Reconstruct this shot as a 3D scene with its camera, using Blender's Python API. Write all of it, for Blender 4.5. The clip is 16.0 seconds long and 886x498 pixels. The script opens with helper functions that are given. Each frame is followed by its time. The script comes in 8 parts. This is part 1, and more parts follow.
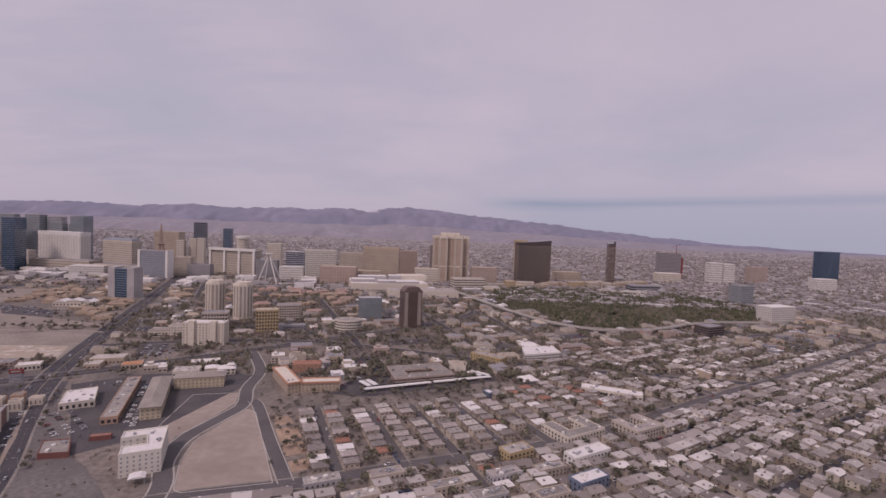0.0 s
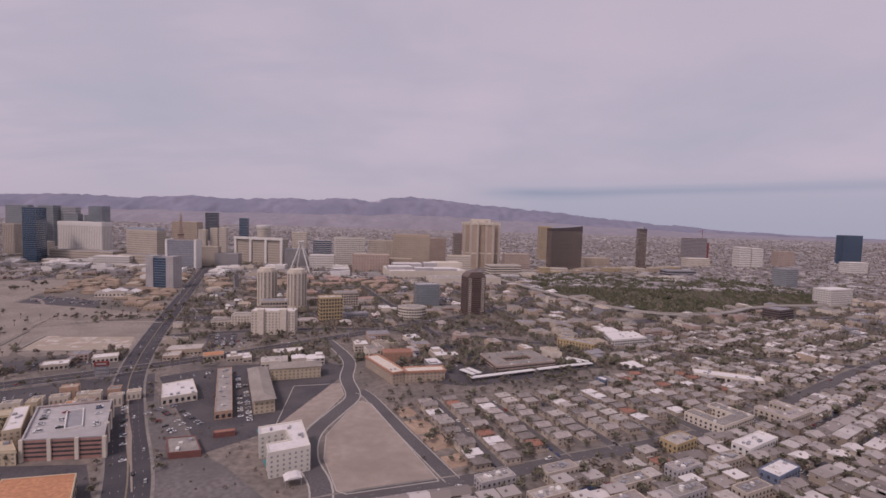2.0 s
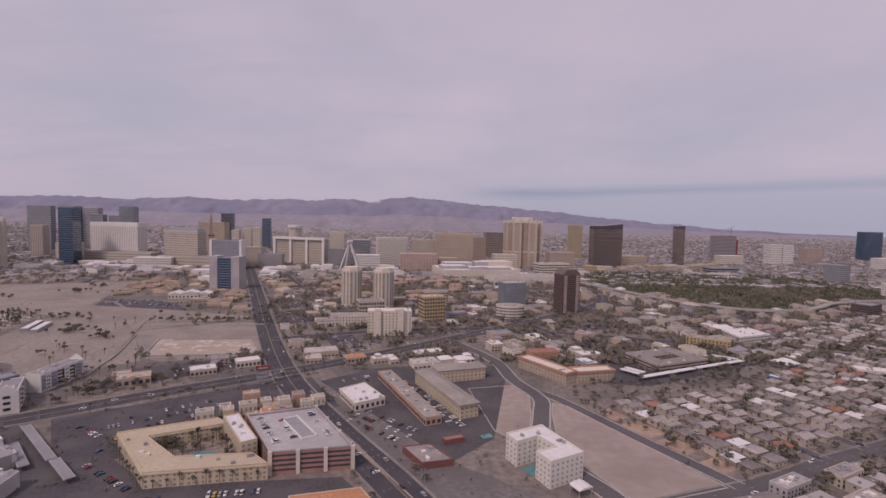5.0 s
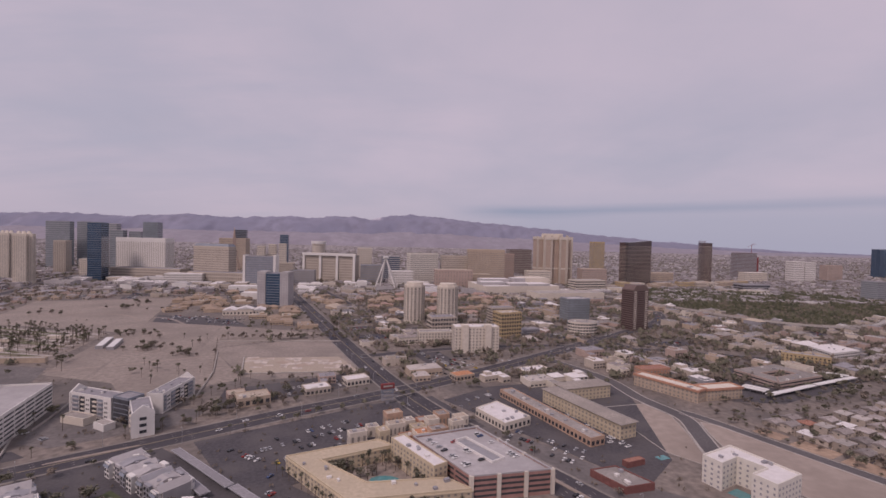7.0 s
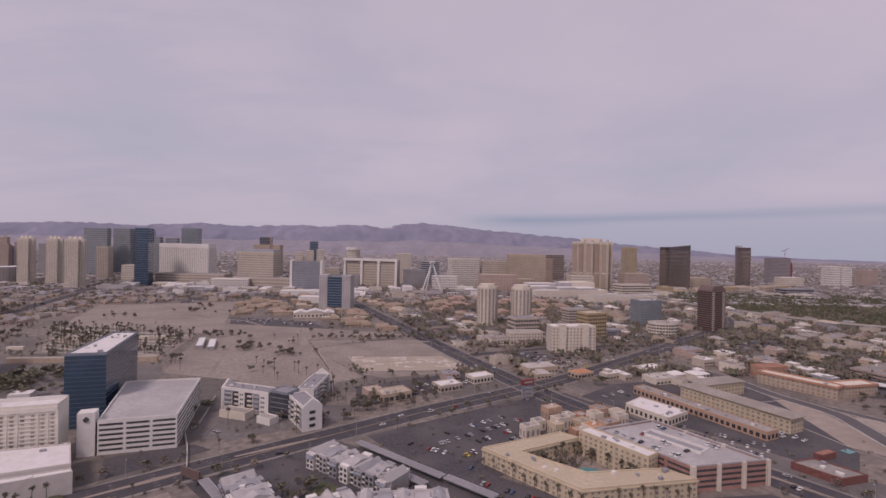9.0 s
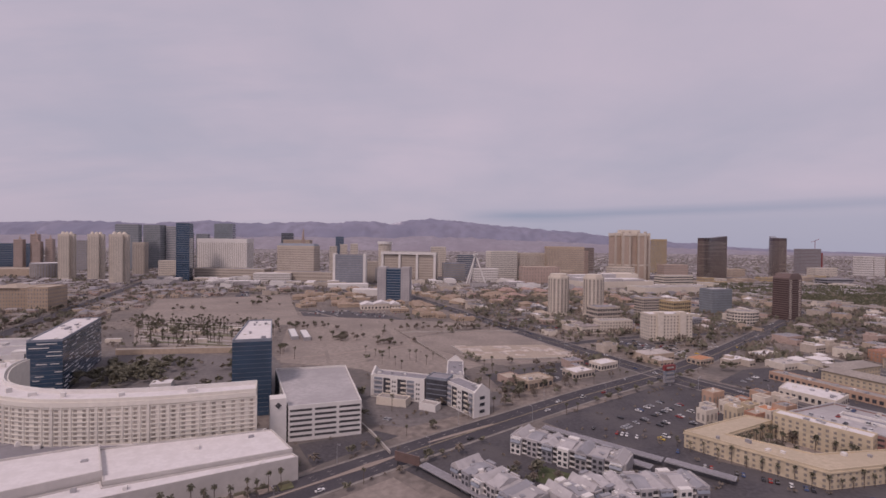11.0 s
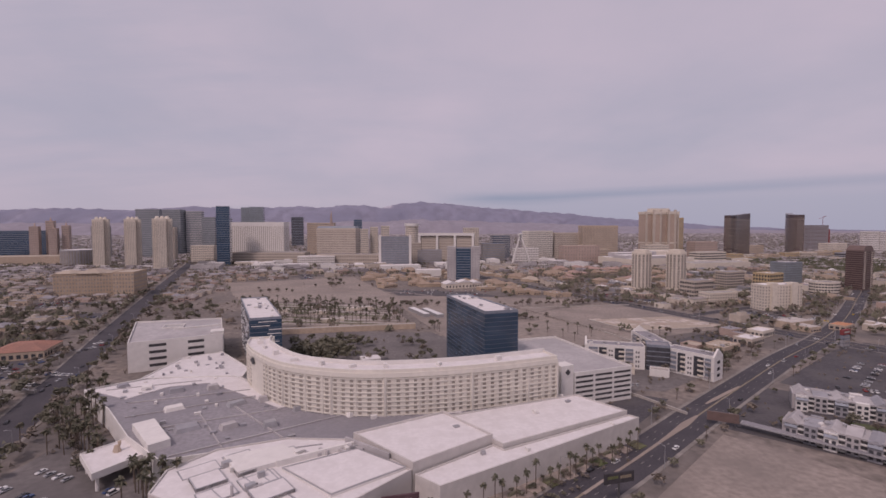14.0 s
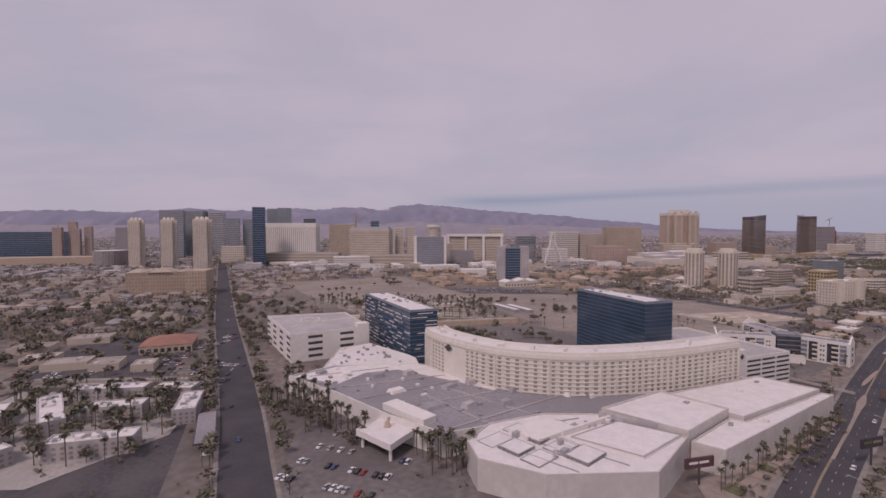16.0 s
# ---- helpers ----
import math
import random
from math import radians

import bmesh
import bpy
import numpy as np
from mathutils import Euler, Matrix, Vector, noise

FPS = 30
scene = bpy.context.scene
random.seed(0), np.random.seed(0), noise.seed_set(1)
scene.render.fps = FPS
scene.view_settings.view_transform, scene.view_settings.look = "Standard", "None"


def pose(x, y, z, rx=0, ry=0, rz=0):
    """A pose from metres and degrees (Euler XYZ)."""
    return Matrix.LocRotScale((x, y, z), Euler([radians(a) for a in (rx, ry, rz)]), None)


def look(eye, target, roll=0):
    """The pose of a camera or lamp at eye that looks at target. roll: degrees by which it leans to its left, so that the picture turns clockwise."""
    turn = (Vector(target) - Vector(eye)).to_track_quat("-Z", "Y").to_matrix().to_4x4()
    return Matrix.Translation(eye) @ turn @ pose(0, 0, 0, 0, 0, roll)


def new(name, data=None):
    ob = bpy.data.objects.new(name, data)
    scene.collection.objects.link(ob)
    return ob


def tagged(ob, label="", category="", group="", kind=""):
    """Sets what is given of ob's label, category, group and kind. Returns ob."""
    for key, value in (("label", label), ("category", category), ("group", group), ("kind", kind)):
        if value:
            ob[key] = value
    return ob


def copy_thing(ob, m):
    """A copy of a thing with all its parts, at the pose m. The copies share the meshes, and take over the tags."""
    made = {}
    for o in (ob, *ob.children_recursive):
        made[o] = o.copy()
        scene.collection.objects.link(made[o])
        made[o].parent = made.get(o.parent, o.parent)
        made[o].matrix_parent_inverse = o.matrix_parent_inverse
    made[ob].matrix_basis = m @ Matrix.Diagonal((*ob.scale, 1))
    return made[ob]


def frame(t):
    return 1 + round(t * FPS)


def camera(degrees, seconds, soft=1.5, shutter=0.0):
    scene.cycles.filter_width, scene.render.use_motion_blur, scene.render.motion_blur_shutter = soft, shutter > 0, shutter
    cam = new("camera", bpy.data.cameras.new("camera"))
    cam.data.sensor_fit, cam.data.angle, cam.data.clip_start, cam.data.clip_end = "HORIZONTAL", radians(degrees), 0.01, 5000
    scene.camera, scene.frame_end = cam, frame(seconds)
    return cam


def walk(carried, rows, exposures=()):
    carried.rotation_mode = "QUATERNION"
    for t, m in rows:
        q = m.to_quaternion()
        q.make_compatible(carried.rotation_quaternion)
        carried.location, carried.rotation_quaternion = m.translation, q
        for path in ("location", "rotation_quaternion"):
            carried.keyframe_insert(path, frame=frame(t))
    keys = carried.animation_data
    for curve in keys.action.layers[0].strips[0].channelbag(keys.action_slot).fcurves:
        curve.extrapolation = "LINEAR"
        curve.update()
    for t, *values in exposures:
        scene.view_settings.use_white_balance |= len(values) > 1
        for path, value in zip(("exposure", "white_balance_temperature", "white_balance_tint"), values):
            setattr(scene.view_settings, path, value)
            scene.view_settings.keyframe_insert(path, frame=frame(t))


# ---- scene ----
# ---- camera and its way: seconds, x, y, z, yaw, pitch, roll ----
cam = camera(86.0, 16.0, soft=1.6)
ROWS = [
    (0.0, 5.83, 0.97, 110.86, -0.25, -2.56, -2.24),
    (0.5, -11.95, 6.63, 108.24, -0.51, -2.52, -2.25),
    (1.0, -29.69, 12.35, 105.54, -0.49, -2.69, -2.23),
    (1.5, -47.53, 17.62, 102.99, -0.71, -3.54, -1.9),
    (2.0, -65.07, 22.02, 100.81, -0.8, -3.73, -1.65),
    (2.5, -82.59, 24.91, 98.98, -1.0, -3.65, -1.28),
    (3.0, -100.09, 26.65, 97.56, -1.14, -3.97, -1.14),
    (3.5, -117.59, 28.4, 96.59, -1.3, -3.94, -1.11),
    (4.0, -135.41, 30.88, 95.68, -1.56, -4.23, -1.16),
    (6.5, -227.34, 47.1, 90.66, -2.89, -1.88, -1.46),
    (7.0, -245.82, 49.35, 88.77, -3.01, -1.44, -1.42),
    (7.5, -264.12, 50.68, 86.44, -2.95, -0.93, -1.27),
    (8.0, -282.06, 51.7, 84.19, -2.6, -0.64, -1.29),
    (10.5, -368.81, 59.78, 73.28, -2.48, -0.27, -1.18),
    (11.0, -386.84, 62.48, 72.0, -2.42, -0.82, -0.72),
    (11.5, -404.49, 65.36, 71.08, -2.5, -1.28, -0.76),
    (12.0, -422.79, 66.97, 69.95, -2.82, -2.28, -0.39),
    (12.5, -440.55, 67.5, 68.85, -3.28, -3.15, -0.34),
    (13.0, -458.67, 67.95, 67.95, -4.0, -4.05, -0.11),
    (13.5, -477.35, 68.09, 67.06, -4.67, -4.41, -0.02),
    (14.0, -496.29, 67.26, 66.38, -4.91, -2.79, 0.09),
    (14.5, -515.29, 66.07, 65.81, -5.13, -2.4, 0.23),
    (15.0, -534.28, 64.85, 65.09, -5.36, -2.2, 0.22),
    (15.5, -553.34, 63.51, 64.21, -5.83, -2.11, 0.16),
    (16.0, -572.38, 62.33, 63.63, -6.18, -2.49, 0.07),
]

walk(cam, [(t, pose(x, y, z, 90 + pitch, roll, yaw)) for t, x, y, z, yaw, pitch, roll in ROWS],
     exposures=((0.0, 0.0, 6440, 26), (13.0, -0.02, 6440, 26), (16.0, -0.07, 6440, 26)))

# ---- sky and sun: a bright overcast day ----
world = bpy.data.worlds.new("sky")
scene.world = world
world.use_nodes = True
wn, wl = world.node_tree.nodes, world.node_tree.links
wn.clear()
w_out, w_bg = wn.new("ShaderNodeOutputWorld"), wn.new("ShaderNodeBackground")
w_sky = wn.new("ShaderNodeTexSky")
w_sky.sky_type, w_sky.sun_disc = "NISHITA", False
w_sky.sun_elevation, w_sky.sun_rotation = radians(51), radians(215)
w_co = wn.new("ShaderNodeTexCoord")
w_sep = wn.new("ShaderNodeSeparateXYZ")
wl.new(w_co.outputs["Generated"], w_sep.inputs[0])


def w_math(op, a, b=None, clamp=False):
    n = wn.new("ShaderNodeMath")
    n.operation, n.use_clamp = op, clamp
    for i, v in enumerate((a, b)):
        if v is None:
            continue
        if isinstance(v, (int, float)):
            n.inputs[i].default_value = v
        else:
            wl.new(v, n.inputs[i])
    return n.outputs[0]


def w_noise(vec, scale, detail=5.0, rough=0.55):
    n = wn.new("ShaderNodeTexNoise")
    n.inputs["Scale"].default_value, n.inputs["Detail"].default_value, n.inputs["Roughness"].default_value = scale, detail, rough
    wl.new(vec, n.inputs["Vector"])
    return n.outputs["Fac"]


def w_ramp(fac, stops):
    n = wn.new("ShaderNodeValToRGB")
    wl.new(fac, n.inputs[0])
    while len(n.color_ramp.elements) < len(stops):
        n.color_ramp.elements.new(0.5)
    for e, (p, c) in zip(n.color_ramp.elements, stops):
        e.position, e.color = p, (*c, 1)
    return n.outputs[0]


def w_mix(fac, a, b):
    n = wn.new("ShaderNodeMix")
    n.data_type = "RGBA"
    for i, v in ((0, fac), (6, a), (7, b)):
        if isinstance(v, (int, float)):
            n.inputs[i].default_value = v
        elif isinstance(v, tuple):
            n.inputs[i].default_value = (*v, 1)
        else:
            wl.new(v, n.inputs[i])
    return n.outputs[2]


up = w_math("MAXIMUM", w_sep.outputs[2], 0.0)
flat = w_math("ADD", up, 0.22)
w_vec = wn.new("ShaderNodeCombineXYZ")
wl.new(w_math("DIVIDE", w_sep.outputs[0], flat), w_vec.inputs[0])
wl.new(w_math("MULTIPLY", w_math("DIVIDE", w_sep.outputs[1], flat), 0.75), w_vec.inputs[1])
# the cloud sheet, with long soft streaks
sheet = w_ramp(w_noise(w_vec.outputs[0], 0.9, 6.0, 0.5), ((0.32, (0.42, 0.43, 0.485)), (0.50, (0.498, 0.476, 0.524)), (0.66, (0.55, 0.506, 0.55))))
# soft diagonal blue-grey furrows, fading to the north
w_turn = wn.new("ShaderNodeMapping")
w_turn.inputs["Rotation"].default_value = (0, 0, radians(-34))
w_turn.inputs["Scale"].default_value = (0.55, 2.3, 1.0)
wl.new(w_vec.outputs[0], w_turn.inputs["Vector"])
furrow = w_ramp(w_noise(w_turn.outputs[0], 1.7, 5.0, 0.55), ((0.46, (0, 0, 0)), (0.66, (1, 1, 1))))
south = w_ramp(w_math("ADD", w_math("MULTIPLY", w_sep.outputs[0], 0.5), 0.5), ((0.2, (1, 1, 1)), (0.62, (0.25, 0.25, 0.25))))
sheet = w_mix(w_math("MULTIPLY", w_math("MULTIPLY", furrow, south), 0.8), sheet, (0.42, 0.434, 0.492))
# clearer blue-grey gaps low over the horizon
w_low = wn.new("ShaderNodeCombineXYZ")
wl.new(w_math("MULTIPLY", w_sep.outputs[0], 2.2), w_low.inputs[0])
wl.new(w_math("MULTIPLY", w_sep.outputs[2], 30.0), w_low.inputs[2])
low_noise = w_noise(w_low.outputs[0], 1.0, 4.0)
right = w_ramp(w_math("ADD", w_math("MULTIPLY", w_sep.outputs[0], 0.5), 0.5), ((0.48, (0, 0, 0)), (0.62, (1, 1, 1))))
low_sky = w_ramp(up, ((0.0, (1, 1, 1)), (0.045, (0.9, 0.9, 0.9)), (0.10, (0, 0, 0))))
sheet = w_mix(w_ramp(up, ((0.0, (0.8, 0.8, 0.8)), (0.16, (0.0, 0.0, 0.0)))), sheet, (0.46, 0.435, 0.49))
sheet = w_mix(w_math("MULTIPLY", w_math("MULTIPLY", low_sky, right), 0.85), sheet, (0.36, 0.39, 0.465))
# one long dark cloud streak low in the north-west
lift = w_math("ADD", up, w_math("ADD", w_math("MULTIPLY", w_sep.outputs[0], -0.028), 0.006))
wave = w_math("ADD", lift, w_math("MULTIPLY", w_math("SUBTRACT", low_noise, 0.5), 0.022))
streak = w_math("MULTIPLY", w_ramp(wave, ((0.042, (0, 0, 0)), (0.056, (1, 1, 1)), (0.073, (0, 0, 0)))),
                w_ramp(w_math("ADD", w_math("MULTIPLY", w_sep.outputs[0], 0.5), 0.5), ((0.53, (0, 0, 0)), (0.60, (1, 1, 1)), (0.70, (0.8, 0.8, 0.8)), (0.86, (0.45, 0.45, 0.45)))))
sheet = w_mix(w_math("MULTIPLY", streak, 0.9), sheet, (0.26, 0.315, 0.40))
thin = wn.new("ShaderNodeVectorMath")
thin.operation = "SCALE"
wl.new(w_sky.outputs[0], thin.inputs[0])
thin.inputs["Scale"].default_value = 0.06
w_all = w_mix(0.93, thin.outputs[0], sheet)
wl.new(w_all, w_bg.inputs["Color"])
w_bg.inputs["Strength"].default_value = 1.0
wl.new(w_bg.outputs[0], w_out.inputs[0])

sun_data = bpy.data.lights.new("sun", "SUN")
sun_data.energy, sun_data.angle, sun_data.color = 1.72, radians(12), (1.0, 0.87, 0.785)
sun = new("sun", sun_data)
sun.matrix_world = look((-350, -450, 710), (0, 0, 0))

# ---- materials ----
def mat(name, base, rough=0.85, var=0.18, scale=1.0, bump=0.15, metal=0.0, tint=None, spread=0.0, stain=0.06, spec=0.4):
    """A weathered surface: grain and stains at two scales, an optional second colour, an optional change from thing to thing."""
    m = bpy.data.materials.new(name)
    m.use_nodes = True
    nt, b = m.node_tree, m.node_tree.nodes["Principled BSDF"]
    n, l = nt.nodes, nt.links
    co = n.new("ShaderNodeTexCoord")

    def noise_at(s, detail):
        t = n.new("ShaderNodeTexNoise")
        t.inputs["Scale"].default_value, t.inputs["Detail"].default_value = s, detail
        l.new(co.outputs["Object"], t.inputs["Vector"])
        return t.outputs["Fac"]

    fine, wide = noise_at(scale, 4.0), noise_at(stain, 5.0)
    r1 = n.new("ShaderNodeValToRGB")
    lo = [c * (1 - var) for c in base]
    hi = [min(1, c * (1 + var)) for c in base]
    r1.color_ramp.elements[0].position, r1.color_ramp.elements[0].color = 0.33, (*lo, 1)
    r1.color_ramp.elements[1].position, r1.color_ramp.elements[1].color = 0.67, (*hi, 1)
    l.new(fine, r1.inputs[0])
    r2 = n.new("ShaderNodeValToRGB")
    second = tint or [c * (1 - 0.8 * var) for c in base]
    r2.color_ramp.elements[0].position, r2.color_ramp.elements[0].color = 0.42, (0, 0, 0, 1)
    r2.color_ramp.elements[1].position, r2.color_ramp.elements[1].color = 0.64, (0.75, 0.75, 0.75, 1)
    l.new(wide, r2.inputs[0])
    mx = n.new("ShaderNodeMix")
    mx.data_type = "RGBA"
    l.new(r2.outputs[0], mx.inputs[0])
    l.new(r1.outputs[0], mx.inputs[6])
    mx.inputs[7].default_value = (*second, 1)
    col = mx.outputs[2]
    if spread:
        info, hsv, mr = n.new("ShaderNodeObjectInfo"), n.new("ShaderNodeHueSaturation"), n.new("ShaderNodeMapRange")
        mr.inputs[3].default_value, mr.inputs[4].default_value = 1 - spread, 1 + spread
        l.new(info.outputs["Random"], mr.inputs[0])
        l.new(mr.outputs[0], hsv.inputs["Value"])
        l.new(col, hsv.inputs["Color"])
        col = hsv.outputs[0]
    l.new(col, b.inputs["Base Color"])
    b.inputs["Roughness"].default_value, b.inputs["Metallic"].default_value = rough, metal
    b.inputs["Specular IOR Level"].default_value = spec
    if bump:
        bp = n.new("ShaderNodeBump")
        bp.inputs["Strength"].default_value, bp.inputs["Distance"].default_value = bump, 0.1
        l.new(fine, bp.inputs["Height"])
        l.new(bp.outputs[0], b.inputs["Normal"])
    return m


def island_mat(name, stops, rough=0.9):
    """One surface for many joined pieces, each with its own shade."""
    m = bpy.data.materials.new(name)
    m.use_nodes = True
    n, l = m.node_tree.nodes, m.node_tree.links
    b, geo, r = n["Principled BSDF"], n.new("ShaderNodeNewGeometry"), n.new("ShaderNodeValToRGB")
    while len(r.color_ramp.elements) < len(stops):
        r.color_ramp.elements.new(0.5)
    for e, (p, c) in zip(r.color_ramp.elements, stops):
        e.position, e.color = p, (*c, 1)
    l.new(geo.outputs["Random Per Island"], r.inputs[0])
    l.new(r.outputs[0], b.inputs["Base Color"])
    b.inputs["Roughness"].default_value = rough
    return m


M = {}
M["desert"] = mat("desert_ground", (0.205, 0.172, 0.15), var=0.3, scale=0.3, tint=(0.105, 0.094, 0.09), stain=0.02, bump=0.3)
M["dirt"] = mat("graded_dirt", (0.325, 0.268, 0.23), var=0.1, scale=0.25, tint=(0.245, 0.20, 0.17), stain=0.035, bump=0.3)
M["field"] = mat("weedy_vacant_field", (0.278, 0.234, 0.203), var=0.2, scale=0.35, tint=(0.205, 0.172, 0.152), stain=0.024, bump=0.3)
M["pale_gray"] = mat("pale_grey_stucco", (0.42, 0.395, 0.395), var=0.12, scale=0.5, tint=(0.33, 0.31, 0.31))
M["dirt_dark"] = mat("scraped_dirt", (0.28, 0.235, 0.205), var=0.2, scale=0.5, tint=(0.20, 0.17, 0.15), stain=0.04, bump=0.3)
M["asphalt"] = mat("asphalt", (0.056, 0.051, 0.059), var=0.2, scale=1.5, tint=(0.08, 0.073, 0.08), stain=0.07, rough=0.9)
M["lot_asphalt"] = mat("car_park_asphalt", (0.073, 0.067, 0.074), var=0.25, scale=0.8, tint=(0.108, 0.098, 0.099), stain=0.06, rough=0.92)
M["concrete"] = mat("concrete", (0.36, 0.335, 0.315), var=0.15, scale=0.8, stain=0.08)
M["path"] = mat("worn_pavement", (0.24, 0.215, 0.195), var=0.2, scale=0.4, tint=(0.17, 0.15, 0.135))
M["kerb"] = mat("kerb_concrete", (0.40, 0.365, 0.335), var=0.12, scale=1.2)
M["paint"] = mat("road_paint", (0.36, 0.335, 0.31), var=0.2, scale=1.0, bump=0)
M["yellow"] = mat("worn_median_paint", (0.235, 0.195, 0.14), var=0.25, scale=0.7, bump=0)
M["white"] = mat("white_stucco", (0.67, 0.64, 0.61), var=0.06, scale=0.5, stain=0.09)
M["white_roof"] = mat("white_membrane_roof", (0.67, 0.635, 0.625), var=0.05, scale=0.9, tint=(0.60, 0.565, 0.55), stain=0.3)
M["gray_roof"] = mat("grey_gravel_roof", (0.27, 0.255, 0.27), var=0.15, scale=0.8, tint=(0.22, 0.21, 0.225), stain=0.06)
M["pale_roof"] = mat("pale_gravel_roof", (0.36, 0.325, 0.30), var=0.2, scale=0.9, tint=(0.26, 0.235, 0.22), stain=0.15, spread=0.3)
M["tan_roof"] = mat("tan_roof", (0.40, 0.335, 0.27), var=0.12, scale=0.8, spread=0.1)
M["red_roof"] = mat("red_tile_roof", (0.29, 0.145, 0.105), var=0.3, scale=1.5, tint=(0.22, 0.125, 0.10), spread=0.15)
M["orange_roof"] = mat("orange_metal_roof", (0.47, 0.225, 0.12), var=0.2, scale=0.8)
M["cream"] = mat("cream_stucco", (0.62, 0.555, 0.475), var=0.08, scale=0.5, stain=0.06)
M["beige"] = mat("beige_stucco", (0.48, 0.415, 0.35), var=0.1, scale=0.5, stain=0.06)
M["tan"] = mat("tan_stucco", (0.45, 0.36, 0.28), var=0.12, scale=0.5, stain=0.06)
M["gold"] = mat("gold_stucco", (0.44, 0.335, 0.19), var=0.1, scale=0.5, stain=0.06)
M["rose"] = mat("rose_stucco", (0.42, 0.32, 0.275), var=0.12, scale=0.5, stain=0.06)
M["redwall"] = mat("dark_red_wall", (0.20, 0.085, 0.075), var=0.2, scale=0.7)
M["brown"] = mat("brown_cladding", (0.145, 0.10, 0.09), var=0.15, scale=0.4, rough=0.5)
M["gray"] = mat("grey_cladding", (0.29, 0.283, 0.30), var=0.12, scale=0.4, rough=0.6)
M["slate"] = mat("slate_blue_cladding", (0.21, 0.228, 0.265), var=0.15, scale=0.4, rough=0.5)
M["house"] = mat("house_stucco", (0.40, 0.34, 0.285), var=0.12, scale=0.8, spread=0.3, stain=0.1)
M["metal"] = mat("galvanised_metal", (0.40, 0.39, 0.40), var=0.1, scale=1.0, rough=0.5, metal=0.4)
M["dark_metal"] = mat("dark_metal", (0.07, 0.068, 0.072), var=0.15, scale=1.0, rough=0.6)
M["carport"] = mat("white_carport_steel", (0.68, 0.66, 0.64), var=0.06, scale=0.6, rough=0.5)
M["glass"] = mat("dark_window_glass", (0.062, 0.063, 0.073), var=0.3, scale=0.3, rough=0.2, bump=0, spec=0.6)
M["shade"] = mat("curtained_window_glass", (0.27, 0.24, 0.215), var=0.3, scale=0.6, rough=0.3, bump=0, spec=0.5)
M["blue_glass"] = mat("blue_curtain_glass", (0.042, 0.075, 0.122), var=0.25, scale=0.12, rough=0.12, bump=0, spec=0.7, stain=0.05)
# Grey-green glass, lightened in colour to stand for haze over far towers.
M["teal_glass"] = mat("paled_grey_green_curtain_glass", (0.21, 0.232, 0.248), var=0.15, scale=0.1, rough=0.15, bump=0, spec=0.7)
M["bronze_glass"] = mat("bronze_curtain_glass", (0.08, 0.056, 0.055), var=0.2, scale=0.1, rough=0.15, bump=0, spec=0.7)
# Near-black fill: the shade inside deck openings and balconies, painted as colour.
M["opening_shade"] = mat("painted_opening_shade", (0.065, 0.062, 0.066), var=0.2, scale=0.5, bump=0)
M["pool"] = mat("turquoise_pool_water", (0.10, 0.26, 0.27), var=0.15, scale=0.6, rough=0.08, bump=0.05)
M["grass"] = mat("dry_winter_grass", (0.10, 0.115, 0.05), var=0.3, scale=0.8, tint=(0.16, 0.14, 0.085), stain=0.05, bump=0.4)
M["bark"] = mat("bark", (0.13, 0.10, 0.08), var=0.3, scale=3.0)
M["leaf"] = island_mat("olive_green_leaves", ((0.0, (0.095, 0.090, 0.066)), (0.5, (0.13, 0.122, 0.086)), (1.0, (0.17, 0.155, 0.11))))
M["leaf_dry"] = island_mat("brown_winter_leaves", ((0.0, (0.115, 0.095, 0.082)), (0.5, (0.16, 0.132, 0.108)), (1.0, (0.21, 0.172, 0.135))))
M["frond"] = island_mat("palm_fronds", ((0.0, (0.085, 0.084, 0.060)), (0.6, (0.12, 0.116, 0.080)), (1.0, (0.18, 0.155, 0.108))))
# Far roofs and walls: haze painted in as mauve-grey tones of low contrast.
M["far_city"] = island_mat("haze_toned_roofs_and_walls", ((0.0, (0.235, 0.212, 0.218)), (0.5, (0.29, 0.263, 0.267)), (0.85, (0.36, 0.33, 0.33)), (0.97, (0.56, 0.525, 0.515))))
# Mauve-blue distance haze is put into the mountain and foothill base colours.
M["mountain"] = mat("haze_tinted_mountain_rock", (0.222, 0.218, 0.285), var=0.14, scale=0.012, tint=(0.185, 0.188, 0.255), stain=0.003, bump=0)
M["foothill"] = mat("haze_tinted_foothill_desert", (0.262, 0.242, 0.278), var=0.1, scale=0.02, tint=(0.235, 0.212, 0.248), stain=0.004, bump=0)
M["hotel_glass"] = mat("cream_curtained_window", (0.42, 0.375, 0.325), var=0.25, scale=0.5, rough=0.35, bump=0)


